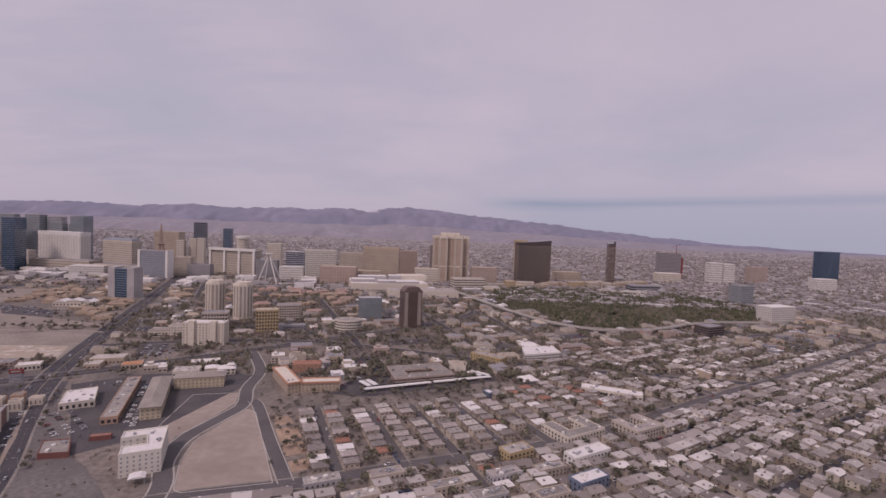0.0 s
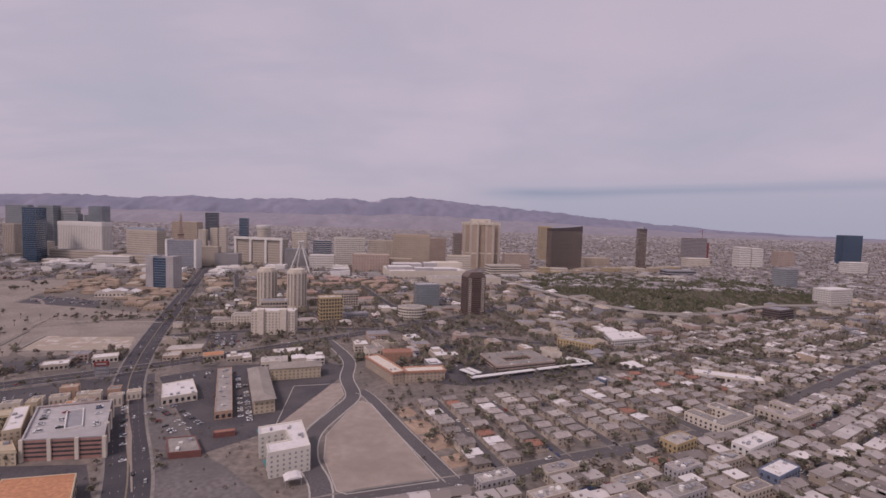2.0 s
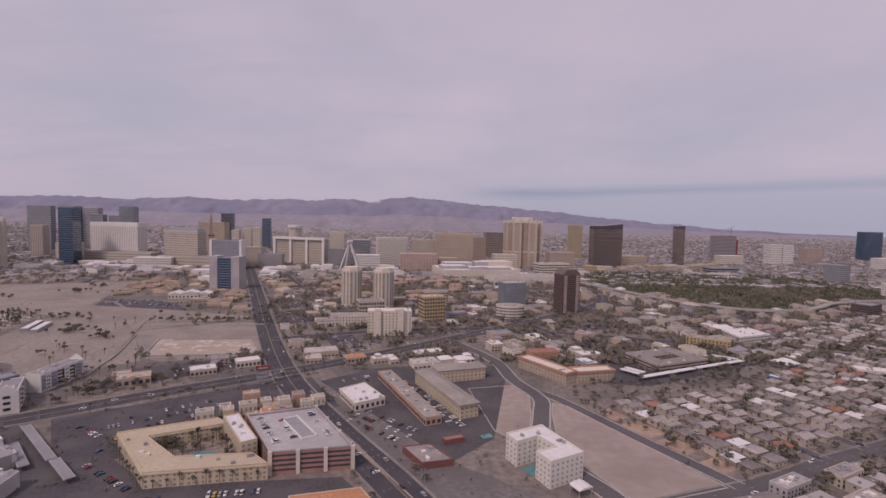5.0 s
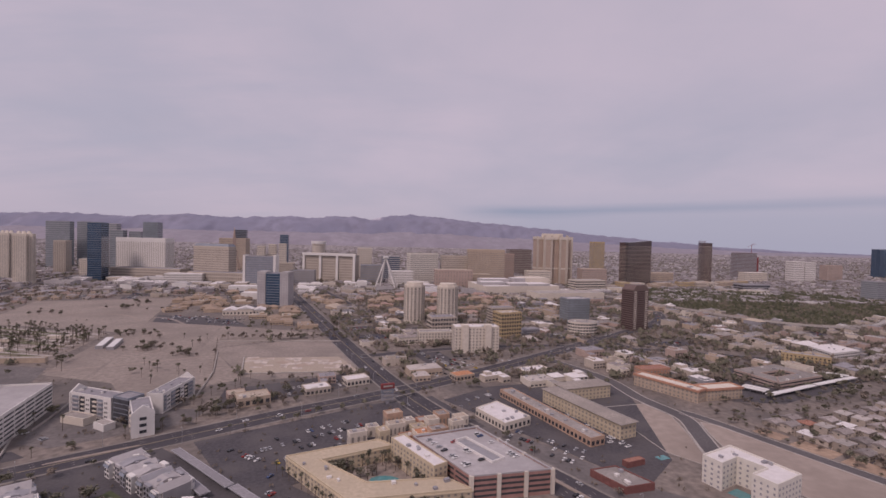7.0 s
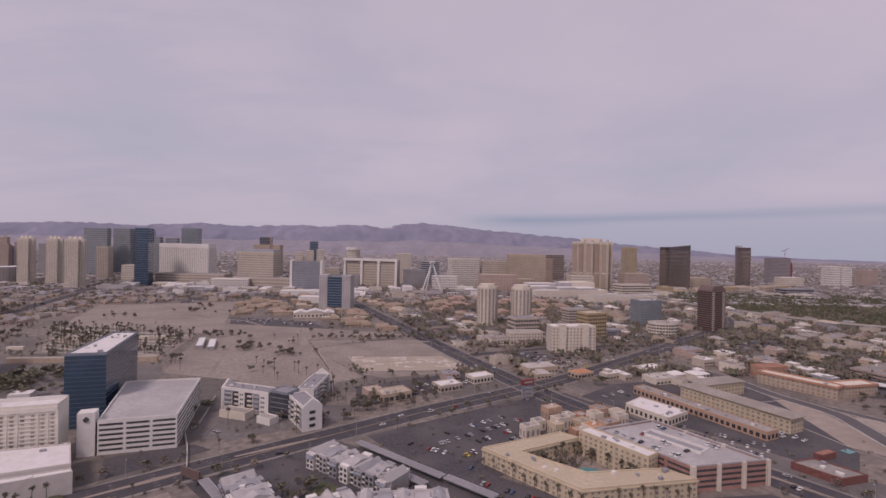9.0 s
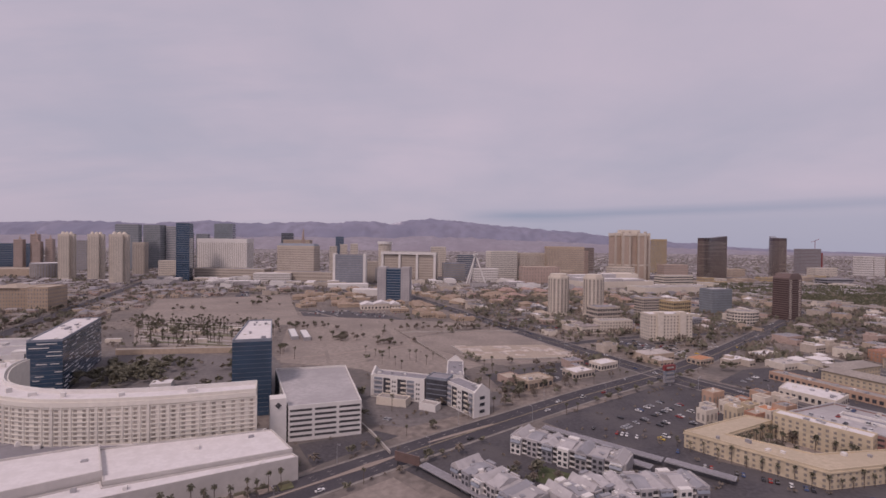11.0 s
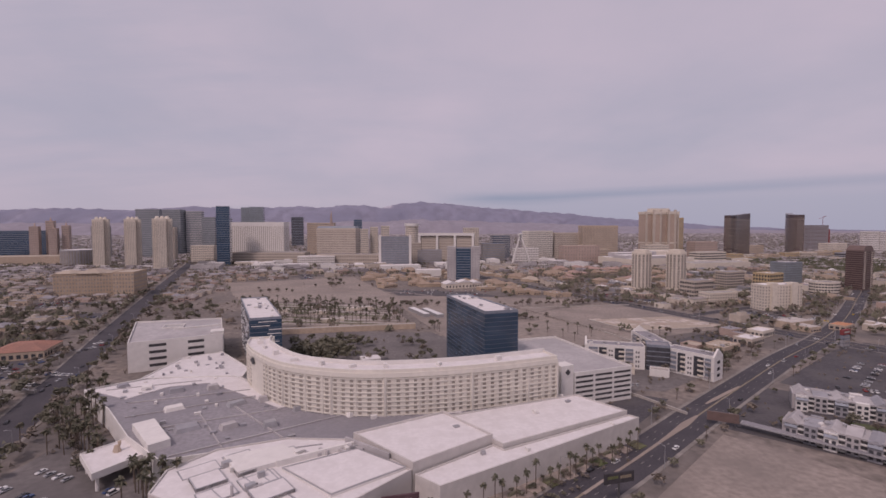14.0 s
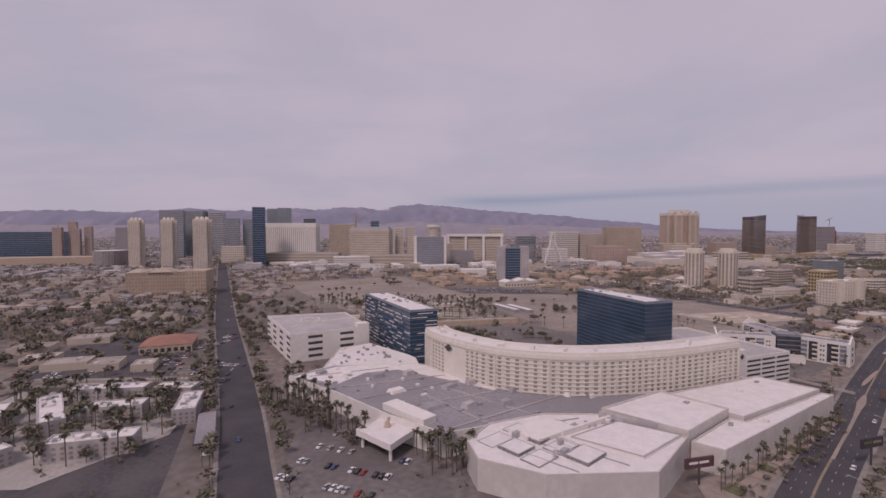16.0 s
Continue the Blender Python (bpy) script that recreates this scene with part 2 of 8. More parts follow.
def snow_cap(m, x0, wide, z0, z1):
    """Patchy snow on one summit: near x0, above z0."""
    n, l = m.node_tree.nodes, m.node_tree.links
    b = n["Principled BSDF"]
    under = b.inputs["Base Color"].links[0].from_socket
    co, sep, spots = n.new("ShaderNodeTexCoord"), n.new("ShaderNodeSeparateXYZ"), n.new("ShaderNodeTexNoise")
    l.new(co.outputs["Object"], sep.inputs[0])
    l.new(co.outputs["Object"], spots.inputs["Vector"])
    spots.inputs["Scale"].default_value, spots.inputs["Detail"].default_value = 0.03, 4.0

    def math_node(op, p, q, clamp=False):
        t = n.new("ShaderNodeMath")
        t.operation, t.use_clamp = op, clamp
        for i, v in enumerate((p, q)):
            if isinstance(v, (int, float)):
                t.inputs[i].default_value = v
            else:
                l.new(v, t.inputs[i])
        return t.outputs[0]

    near = math_node("SUBTRACT", 1.0, math_node("DIVIDE", math_node("ABSOLUTE", math_node("SUBTRACT", sep.outputs[0], x0), 0.0), wide), True)
    high = math_node("DIVIDE", math_node("SUBTRACT", sep.outputs[2], z0), z1 - z0, True)
    patchy = math_node("MULTIPLY", math_node("SUBTRACT", spots.outputs["Fac"], 0.3), 4.0, True)
    mask = math_node("MULTIPLY", math_node("MULTIPLY", math_node("MULTIPLY", near, 1.8, True), high), patchy, True)
    mx = n.new("ShaderNodeMix")
    mx.data_type = "RGBA"
    l.new(mask, mx.inputs[0])
    l.new(under, mx.inputs[6])
    mx.inputs[7].default_value = (0.62, 0.59, 0.64, 1)
    l.new(mx.outputs[2], b.inputs["Base Color"])


snow_cap(M["mountain"], -640, 75, 222, 250)
M["old_slab"] = mat("old_broken_concrete", (0.47, 0.41, 0.365), var=0.3, scale=0.25, tint=(0.33, 0.25, 0.19), stain=0.12, bump=0.2)
M["house_roof"] = mat("weathered_shingle_roof", (0.30, 0.265, 0.25), var=0.2, scale=1.2, tint=(0.22, 0.19, 0.18), stain=0.2, spread=0.35)
M["lawn_green"] = mat("green_lawn", (0.066, 0.080, 0.038), var=0.35, scale=0.8, tint=(0.12, 0.12, 0.06), stain=0.08, bump=0.4)
M["clay"] = mat("clay_yard", (0.38, 0.275, 0.20), var=0.2, scale=0.5, tint=(0.28, 0.20, 0.15), stain=0.1, bump=0.3)
M["bluewall"] = mat("blue_painted_wall", (0.15, 0.18, 0.25), var=0.15, scale=0.5, stain=0.1)
M["sign_maroon"] = mat("dark_maroon_sign_board", (0.10, 0.055, 0.065), var=0.3, scale=0.8, bump=0)
M["terracotta"] = mat("terracotta_stucco", (0.46, 0.31, 0.225), var=0.12, scale=0.5, stain=0.08)
M["hotel_cream"] = mat("cream_white_stucco", (0.66, 0.62, 0.555), var=0.06, scale=0.5, stain=0.09)
M["room_glass"] = mat("beige_shaded_window", (0.36, 0.322, 0.28), var=0.5, scale=0.35, rough=0.3, bump=0)
M["yellow_cream"] = mat("yellow_cream_stucco", (0.545, 0.455, 0.325), var=0.1, scale=0.5, stain=0.06)
M["cream_roof"] = mat("yellow_cream_roofing", (0.475, 0.395, 0.29), var=0.12, scale=0.7, stain=0.1)
M["rosy_band"] = mat("red_brown_deck_panel", (0.36, 0.205, 0.175), var=0.15, scale=0.5, stain=0.08)
M["inn_red"] = mat("orange_red_stucco", (0.43, 0.235, 0.16), var=0.12, scale=0.5, stain=0.08)
M["village_wall"] = mat("ochre_village_stucco", (0.43, 0.335, 0.25), var=0.12, scale=0.5, spread=0.12)
M["village_roof"] = mat("tan_orange_village_roof", (0.375, 0.285, 0.215), var=0.18, scale=0.7, spread=0.15)
M["pink_roof"] = mat("pinkish_tile_roof", (0.37, 0.255, 0.215), var=0.2, scale=0.9, spread=0.15)
M["park_leaf"] = island_mat("deep_green_park_leaves", ((0.0, (0.050, 0.055, 0.034)), (0.5, (0.074, 0.078, 0.045)), (1.0, (0.112, 0.106, 0.062))))
# Same desert floor, made paler to stand for haze over distance.
M["pale_plain"] = mat("haze_paled_valley_floor", (0.285, 0.255, 0.25), var=0.2, scale=0.05, tint=(0.22, 0.20, 0.205), stain=0.008, bump=0.2)
M["worn_lot"] = mat("worn_grey_lot", (0.165, 0.148, 0.143), var=0.22, scale=0.5, tint=(0.115, 0.104, 0.103), stain=0.05, rough=0.92)
M["pale_asphalt"] = mat("pale_dusty_asphalt", (0.112, 0.102, 0.104), var=0.18, scale=1.0, tint=(0.088, 0.08, 0.083), stain=0.06, rough=0.9)
M["motel_roof"] = mat("tan_grey_shingle_roof", (0.31, 0.275, 0.245), var=0.16, scale=1.0, tint=(0.25, 0.22, 0.20), stain=0.12)
M["hall_wall"] = mat("grey_beige_hall_stucco", (0.53, 0.495, 0.47), var=0.08, scale=0.5, tint=(0.46, 0.43, 0.41), stain=0.09)
M["rubber"] = mat("tyre_rubber", (0.025, 0.025, 0.026), var=0.2, bump=0)
M["sign_face"] = mat("sign_board_face", (0.05, 0.045, 0.05), var=0.3, scale=0.8, bump=0)
M["sign_red"] = mat("red_sign_board", (0.22, 0.05, 0.05), var=0.15, scale=1.0, bump=0)
for key, c in (("car_white", (0.66, 0.65, 0.64)), ("car_silver", (0.36, 0.36, 0.37)), ("car_black", (0.022, 0.022, 0.025)),
               ("car_red", (0.27, 0.03, 0.025)), ("car_blue", (0.05, 0.08, 0.17)), ("car_yellow", (0.60, 0.42, 0.05))):
    M[key] = mat(key + "_paint", c, rough=0.25, var=0.04, bump=0, spec=0.6)


# ---- geometry helpers ----
class Geo:
    """Collects faces for one mesh."""

    def __init__(self):
        self.v, self.f = [], []

    def face(self, *pts):
        k = len(self.v)
        self.v += [tuple(p) for p in pts]
        self.f.append(tuple(range(k, k + len(pts))))
        return self

    def prism(self, poly, z0, z1, top=None):
        """A solid on a plan polygon; top: another polygon for the upper rim."""
        n, k = len(poly), len(self.v)
        top = top or poly
        self.v += [(x, y, z0) for x, y in poly] + [(x, y, z1) for x, y in top]
        self.f += [(k + i, k + (i + 1) % n, k + n + (i + 1) % n, k + n + i) for i in range(n)]
        self.f += [tuple(k + n + i for i in range(n)), tuple(k + n - 1 - i for i in range(n))]
        return self

    def ring(self, outer, inner, z0, z1):
        """One closed upright band between two plan polygons."""
        n, k = len(outer), len(self.v)
        for loop, z in ((outer, z0), (outer, z1), (inner, z1), (inner, z0)):
            self.v += [(x, y, z) for x, y in loop]
        for i in range(n):
            j = (i + 1) % n
            for r in range(4):
                s = (r + 1) % 4
                self.f.append((k + r * n + i, k + r * n + j, k + s * n + j, k + s * n + i))
        return self

    def box(self, x0, y0, z0, x1, y1, z1):
        return self.prism([(x0, y0), (x1, y0), (x1, y1), (x0, y1)], z0, z1)

    def cone(self, x, y, z0, z1, r0, r1, n=8):
        a = [2 * math.pi * i / n for i in range(n)]
        return self.prism([(x + r0 * math.cos(t), y + r0 * math.sin(t)) for t in a], z0, z1,
                          [(x + r1 * math.cos(t), y + r1 * math.sin(t)) for t in a])

    def beam(self, a, b, r, n=6):
        """A round bar from a to b."""
        a, b = Vector(a), Vector(b)
        d = (b - a).normalized()
        u = d.orthogonal().normalized()
        w = d.cross(u)
        k = len(self.v)
        for p in (a, b):
            self.v += [tuple(p + r * (u * math.cos(2 * math.pi * i / n) + w * math.sin(2 * math.pi * i / n))) for i in range(n)]
        self.f += [(k + i, k + (i + 1) % n, k + n + (i + 1) % n, k + n + i) for i in range(n)]
        self.f += [tuple(k + n + i for i in range(n)), tuple(k + n - 1 - i for i in range(n))]
        return self

    def mesh(self, name, material):
        me = bpy.data.meshes.new(name)
        me.from_pydata(self.v, [], self.f)
        me.materials.append(material)
        me.update()
        return me


def part(name, geo, material, parent, label=""):
    """One mesh object under a thing or under a part."""
    ob = new(name, geo.mesh(name, material))
    ob.parent = parent
    return tagged(ob, label)


def thing(name, label, category, x=0.0, y=0.0, z=0.0, rot=0.0, group="", kind=""):
    ob = new(name)
    ob.empty_display_size = 0.5
    ob.matrix_basis = pose(x, y, z, 0, 0, rot)
    return tagged(ob, label, category, group, kind)


def single(name, geo, material, label, category, group="", kind=""):
    return tagged(new(name, geo.mesh(name, material)), label, category, group, kind)


def rect(cx, cy, w, d, rot=0.0):
    c, s = math.cos(radians(rot)), math.sin(radians(rot))
    return [(cx + u * c - v * s, cy + u * s + v * c) for u, v in ((-w / 2, -d / 2), (w / 2, -d / 2), (w / 2, d / 2), (-w / 2, d / 2))]


def middle(poly):
    return sum(p[0] for p in poly) / len(poly), sum(p[1] for p in poly) / len(poly)


def ccw(poly):
    a = sum(p[0] * q[1] - q[0] * p[1] for p, q in zip(poly, poly[1:] + poly[:1]))
    return list(poly) if a > 0 else list(poly)[::-1]


def inset(poly, d):
    """The polygon moved inwards by d (outwards: minus)."""
    out, n = [], len(poly)
    for i in range(n):
        a, b, c = Vector(poly[i - 1]), Vector(poly[i]), Vector(poly[(i + 1) % n])
        e, f = (b - a).normalized(), (c - b).normalized()
        n1, n2 = Vector((-e.y, e.x)), Vector((-f.y, f.x))
        k = max(0.3, 1 + n1.dot(n2))
        p = b + (n1 + n2) * (d / k)
        out.append((p.x, p.y))
    return out


# what the ground is already taken by: discs and polygons that loose filling keeps off
TAKEN, TAKEN_POLY, ROAD_LINES = [], [], []


def inside(x, y, poly):
    hit, j = False, len(poly) - 1
    for i in range(len(poly)):
        (xi, yi), (xj, yj) = poly[i], poly[j]
        if (yi > y) != (yj > y) and x < (xj - xi) * (y - yi) / (yj - yi) + xi:
            hit = not hit
        j = i
    return hit


def free(x, y, r=0.0, roads=True):
    for px, py, pr in TAKEN:
        if (x - px) ** 2 + (y - py) ** 2 < (pr + r) ** 2:
            return False
    for (x0, y0, x1, y1), poly in TAKEN_POLY:
        if x0 - r < x < x1 + r and y0 - r < y < y1 + r and (inside(x, y, poly) or (r and any(inside(x + dx, y + dy, poly) for dx, dy in ((r, 0), (-r, 0), (0, r), (0, -r))))):
            return False
    if roads:
        for ax, ay, bx, by, w in ROAD_LINES:
            dx, dy = bx - ax, by - ay
            t = max(0.0, min(1.0, ((x - ax) * dx + (y - ay) * dy) / (dx * dx + dy * dy)))
            if (x - ax - t * dx) ** 2 + (y - ay - t * dy) ** 2 < (w / 2 + r) ** 2:
                return False
    return True


def take(poly):
    xs, ys = [p[0] for p in poly], [p[1] for p in poly]
    TAKEN_POLY.append(((min(xs), min(ys), max(xs), max(ys)), poly))


def windows(parent, poly, z0, z1, floors, bay, style, glass, wide=0.6, high=0.55, sides=None):
    """Rows of windows round a plan polygon, one mesh a storey (or a bay, in style 'strip')."""
    n, step = len(poly), (z1 - z0) / floors
    edges = []
    for i in range(n):
        if sides is not None and i not in sides:
            continue
        a, b = Vector(poly[i]), Vector(poly[(i + 1) % n])
        L = (b - a).length
        if L > 1.2:
            e = (b - a) / L
            edges.append((a, e, Vector((e.y, -e.x)), L))

    def pane(geo, a, e, o, s0, s1, h0, h1):
        p, q = a + e * s0, a + e * s1
        r0, r1 = p + o * 0.07, q + o * 0.07
        i0, i1 = p - o * 0.05, q - o * 0.05
        geo.prism([(i0.x, i0.y), (r0.x, r0.y), (r1.x, r1.y), (i1.x, i1.y)], h0, h1)

    joined = parent.location.y > 700
    heap = Geo()
    if style == "strip":
        for a, e, o, L in edges:
            k = max(1, round(L / bay))
            for j in range(k):
                geo = heap if joined else Geo()
                pane(geo, a, e, o, L * (j + 0.5 - wide / 2) / k, L * (j + 0.5 + wide / 2) / k, z0 + 0.02 * (z1 - z0), z1 - 0.03 * (z1 - z0))
                if not joined:
                    part("window_strip", geo, glass, parent)
        if joined:
            tagged(part("glazing", heap, glass, parent), kind="stuff")
        return
    if style == "band":
        for fl in range(floors):
            h0 = z0 + step * (fl + 0.5 - high / 2)
            if joined:
                heap.prism(inset(poly, -0.07), h0, h0 + step * high)
            elif sides is None:
                part("window_band", Geo().prism(inset(poly, -0.07), h0, h0 + step * high), glass, parent)
            else:
                for a, e, o, L in edges:
                    geo = Geo()
                    pane(geo, a, e, o, 0.03 * L, 0.97 * L, h0, h0 + step * high)
                    part("window_band", geo, glass, parent)
        if joined:
            tagged(part("glazing", heap, glass, parent), kind="stuff")
        return
    # single windows; on far buildings, and past 300 on one building, joined
    rest, count = Geo(), 0
    for fl in range(floors):
        h0 = z0 + step * (fl + 0.5 - high / 2)
        for a, e, o, L in edges:
            k = max(1, round(L / bay))
            w = L * wide / k
            for j in range(k):
                mid = L * (j + 0.5) / k
                if style == "each" and count < 300:
                    count += 1
                    key = (round(w, 1), round(step * high, 2), glass.name)
                    if key not in PANES:
                        PANES[key] = Geo().box(-key[0] / 2, -0.07, 0, key[0] / 2, 0.05, key[1]).mesh("window", glass)
                    ob = new("window", PANES[key])
                    ob.parent = parent
                    c = a + e * mid
                    ob.matrix_basis = pose(c.x, c.y, h0, 0, 0, math.degrees(math.atan2(e.y, e.x)))
                else:
                    pane(rest, a, e, o, mid - w / 2, mid + w / 2, h0, h0 + step * high)
    if rest.f:
        tagged(part("glazing", rest, glass, parent), kind="stuff")


PANES = {}


def building(name, label, category, poly, h, wall="beige", roof="pale_roof", glass="glass", floors=0, bay=2.2, style="grid",
             wide=0.6, high=0.55, parapet=0.5, z0=0.0, group="", into=None, lo=0.0, clutter=0, crown=0.0, sides=None):
    """A storeyed block on a plan polygon: walls, a roof behind its parapet, rows of windows, plant on the roof."""
    poly = ccw(poly)
    cx, cy = middle(poly)
    if into is None:
        into = thing(name, label, category, cx, cy, 0, 0, group)
        ox, oy = cx, cy
        take(poly)
    else:
        ox, oy = into.location.x, into.location.y
    loc = [(x - ox, y - oy) for x, y in poly]
    part("wall", Geo().prism(loc, z0 - (0.3 if z0 == 0 else 0), h - 0.02), M[wall], into)
    rim = Geo().ring(loc, inset(loc, 0.35), h - 0.02, h + parapet)
    part("parapet", rim, M[wall], into)
    part("roof", Geo().prism(inset(loc, 0.352), h - 0.018, h + 0.12), M[roof], into)
    if crown:
        part("cornice", Geo().prism(inset(loc, -0.25), h - crown, h - 0.3), M[wall], into)
    if floors:
        windows(into, loc, z0 + lo, h - 0.4, floors, bay, style, M[glass], wide, high, sides)
    rnd = random.Random(int(abs(cx * 7 + cy * 13)))
    xs, ys = [p[0] for p in loc], [p[1] for p in loc]
    k = tries = 0
    while k < clutter and tries < clutter * 12:
        tries += 1
        x, y = rnd.uniform(min(xs), max(xs)), rnd.uniform(min(ys), max(ys))
        if inside(x, y, inset(loc, 1.6)):
            w, d, t = rnd.uniform(0.7, 2.0), rnd.uniform(0.7, 1.6), rnd.uniform(0.5, 1.2)
            part("roof_unit", Geo().prism(rect(x, y, w, d, rnd.choice((20, 25, 110))), h + 0.1, h + t), M[rnd.choice(("metal", "white", "gray"))], into)
            k += 1
    return into


def strip(pts, w, z0, z1, off=0.0):
    """A band of width w along a line, off to its left by off."""
    geo, L, R = Geo(), [], []
    for i, p in enumerate(pts):
        a, b = Vector(pts[max(0, i - 1)]), Vector(pts[min(len(pts) - 1, i + 1)])
        d = (b - a).normalized()
        nrm = Vector((-d.y, d.x))
        c = Vector(p) + nrm * off
        L.append(c + nrm * w / 2)
        R.append(c - nrm * w / 2)
    n = len(pts)
    for row, z in ((R, z0), (L, z0), (L, z1), (R, z1)):
        geo.v += [(q.x, q.y, z) for q in row]
    for i in range(n - 1):
        geo.f += [(k * n + i, (k + 1) % 4 * n + i, (k + 1) % 4 * n + i + 1, k * n + i + 1) for k in range(4)]
    geo.f += [(0, 3 * n, 2 * n, n), (n - 1, 2 * n - 1, 3 * n - 1, 4 * n - 1)]
    return geo


def smooth(pts, k=6):
    """More points on an easy curve through the given ones."""
    out, P = [], [Vector(p) for p in pts]
    for i in range(len(P) - 1):
        p0, p1, p2, p3 = P[max(0, i - 1)], P[i], P[i + 1], P[min(len(P) - 1, i + 2)]
        for j in range(k):
            t = j / k
            q = 0.5 * ((2 * p1) + (p2 - p0) * t + (2 * p0 - 5 * p1 + 4 * p2 - p3) * t * t + (3 * p1 - p0 - 3 * p2 + p3) * t ** 3)
            out.append((q.x, q.y))
    out.append(tuple(P[-1]))
    return out


def dashes(pts, off, length, gap, w, z0, z1):
    geo, run = Geo(), 0.0
    for a, b in zip(pts, pts[1:]):
        a, b = Vector(a), Vector(b)
        L = (b - a).length
        d = (b - a) / L
        nrm = Vector((-d.y, d.x))
        s = -run % (length + gap)
        while s + length < L:
            p, q = a + d * s + nrm * off, a + d * (s + length) + nrm * off
            u = nrm * w / 2
            geo.prism([tuple(p - u), tuple(q - u), tuple(q + u), tuple(p + u)], z0, z1)
            s += length + gap
        run += L
    return geo


# ---- ground, mountains ----
single("ground", Geo().face((-9000, -900, 0), (9000, -900, 0), (9000, 9000, 0), (-9000, 9000, 0)), M["desert"],
       "dry grey-brown desert valley floor under the city", "ground", kind="structure")

RIDGE = ((-6500, 190), (-5200, 205), (-4500, 196), (-4027, 208), (-3388, 222), (-2914, 208), (-2435, 240), (-1924, 224), (-1512, 240), (-1199, 235),
         (-990, 256), (-700, 240), (-356, 285), (-142, 275), (398, 226), (945, 190), (1500, 135), (2176, 84), (2900, 46), (3600, 26), (4600, 10))


def ridge_height(x):
    for (a, ha), (b, hb) in zip(RIDGE, RIDGE[1:]):
        if a <= x <= b:
            t = (x - a) / (b - a)
            t = t * t * (3 - 2 * t)
            return ha + (hb - ha) * t
    return 5.0


def mountain_range(name, label, y0, y1, rows, share, seed, material, rough):
    nx, verts, faces = 420, [], []
    for j in range(rows + 1):
        v = j / rows
        rise = math.sin(v * math.pi / 2) ** 1.2
        for i in range(nx + 1):
            x = -6400 + 11000 * i / nx
            n1 = noise.fractal(Vector((x / 300 + seed, v * 2.0, seed)), 0.8, 2.0, 6)
            spur = 1 - abs(noise.noise(Vector((x / 170 + 0.8 * n1, v * 1.2 + seed, 3.7))) * 2)
            n2 = noise.fractal(Vector((x / 90, v * 6 + seed, 9.1)), 0.9, 2.0, 4)
            tall = ridge_height(x)
            h = tall * share * rise + rough * min(1, tall / 90) * (n1 * 15 * rise + spur * 34 * rise * (1 - rise) * 2.2 + n2 * (13 + 10 * max(0.0, 1 - abs(x + 250) / 900)) * rise)
            h += rough * min(1, tall / 90) * rise * 16 * abs(noise.noise(Vector((x / 55, v * 1.5, seed * 3.1))))
            verts.append((x, y0 + (y1 - y0) * v - spur * 60 * (1 - v), max(-4.0, h) if j else -6.0))
    for j in range(rows):
        for i in range(nx):
            a = j * (nx + 1) + i
            faces.append((a, a + 1, a + nx + 2, a + nx + 1))
    g = Geo()
    g.v, g.f = verts, faces
    ob = single(name, g, M[material], label, "mountains", kind="structure")
    ob.data.polygons.foreach_set("use_smooth", [True] * len(ob.data.polygons))
    return ob


# Both ranges carry their haze in the base colour, paler on the foothills.
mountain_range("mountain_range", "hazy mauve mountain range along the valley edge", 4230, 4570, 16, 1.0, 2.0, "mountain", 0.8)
mountain_range("foothills", "low haze-mauve foothills before the mountain range", 3900, 4280, 8, 0.42, 7.0, "foothill", 0.5)


# ---- roads ----
LIFT = []


def road(name, label, pts, w, lanes=0, median=False, side=1.2, kerb="path", material="asphalt", z=0.0, k=6, paint=True):
    line = smooth(pts, k) if k > 1 else list(pts)
    LIFT.append(0.004)
    z += sum(LIFT)
    ob = single(name, strip(line, w, -0.2, 0.05 + z), M[material], label, "road", kind="structure")
    for a, b in zip(line, line[1:]):
        ROAD_LINES.append((a[0], a[1], b[0], b[1], w + 2 * side))
    if side:
        for sgn in (-1, 1):
            part("pavement", strip(line, side, -0.2, 0.09 + z * 0.3, sgn * (w + side) / 2 + sgn * 0.003), M[kerb], ob, "worn concrete pavement")
    if lanes and paint:
        lw = w / lanes
        for i in range(1, lanes):
            off = -w / 2 + i * lw
            if median and abs(off) < lw * 0.6:
                continue
            part("lane_marking", dashes(line, off, 1.6, 4.2, 0.12, 0.052 + z, 0.06 + z), M["paint"], ob, "white dashed lane line")
        if median:
            part("median", strip(line, 0.6, -0.1, 0.075 + z), M["yellow"], ob, "yellow-brown painted median")
    return ob


HARMON = [(-552, 10), (-583, 105), (-608, 180), (-631, 249), (-693, 421), (-771, 648), (-905, 1040)]
FLAMINGO = [(-105, 60), (-150, 143), (-177, 194), (-213, 249), (-252, 316), (-300, 428), (-384, 642), (-525, 1000)]
PARADISE = [(-600, 60), (-520, 124), (-470, 165), (-428.5, 195.5), (-387, 227), (-345, 258), (-305, 287), (-252, 322), (-200, 362), (-110, 440), (20, 560), (60, 640)]
LOT_ROAD = [(-98, 150), (-104, 189), (-115, 212), (-119, 236), (-113, 262), (-109, 283), (-118, 312), (-124, 350), (-150, 400)]
SIDE_ROAD = [(-106, 290), (-99, 281), (-78, 240), (-56, 199)]
HOME_STREET = [(-150, 160), (-98, 184), (-47, 200), (-8, 216), (70, 246), (124, 277), (226, 343), (311, 395), (470, 500)]
road("road_harmon", "wide asphalt boulevard running straight to the towers", HARMON, 13.0, 6, paint=False)
flamingo = road("road_flamingo", "six-lane asphalt road with a yellow median", FLAMINGO, 15.0, 6, True)


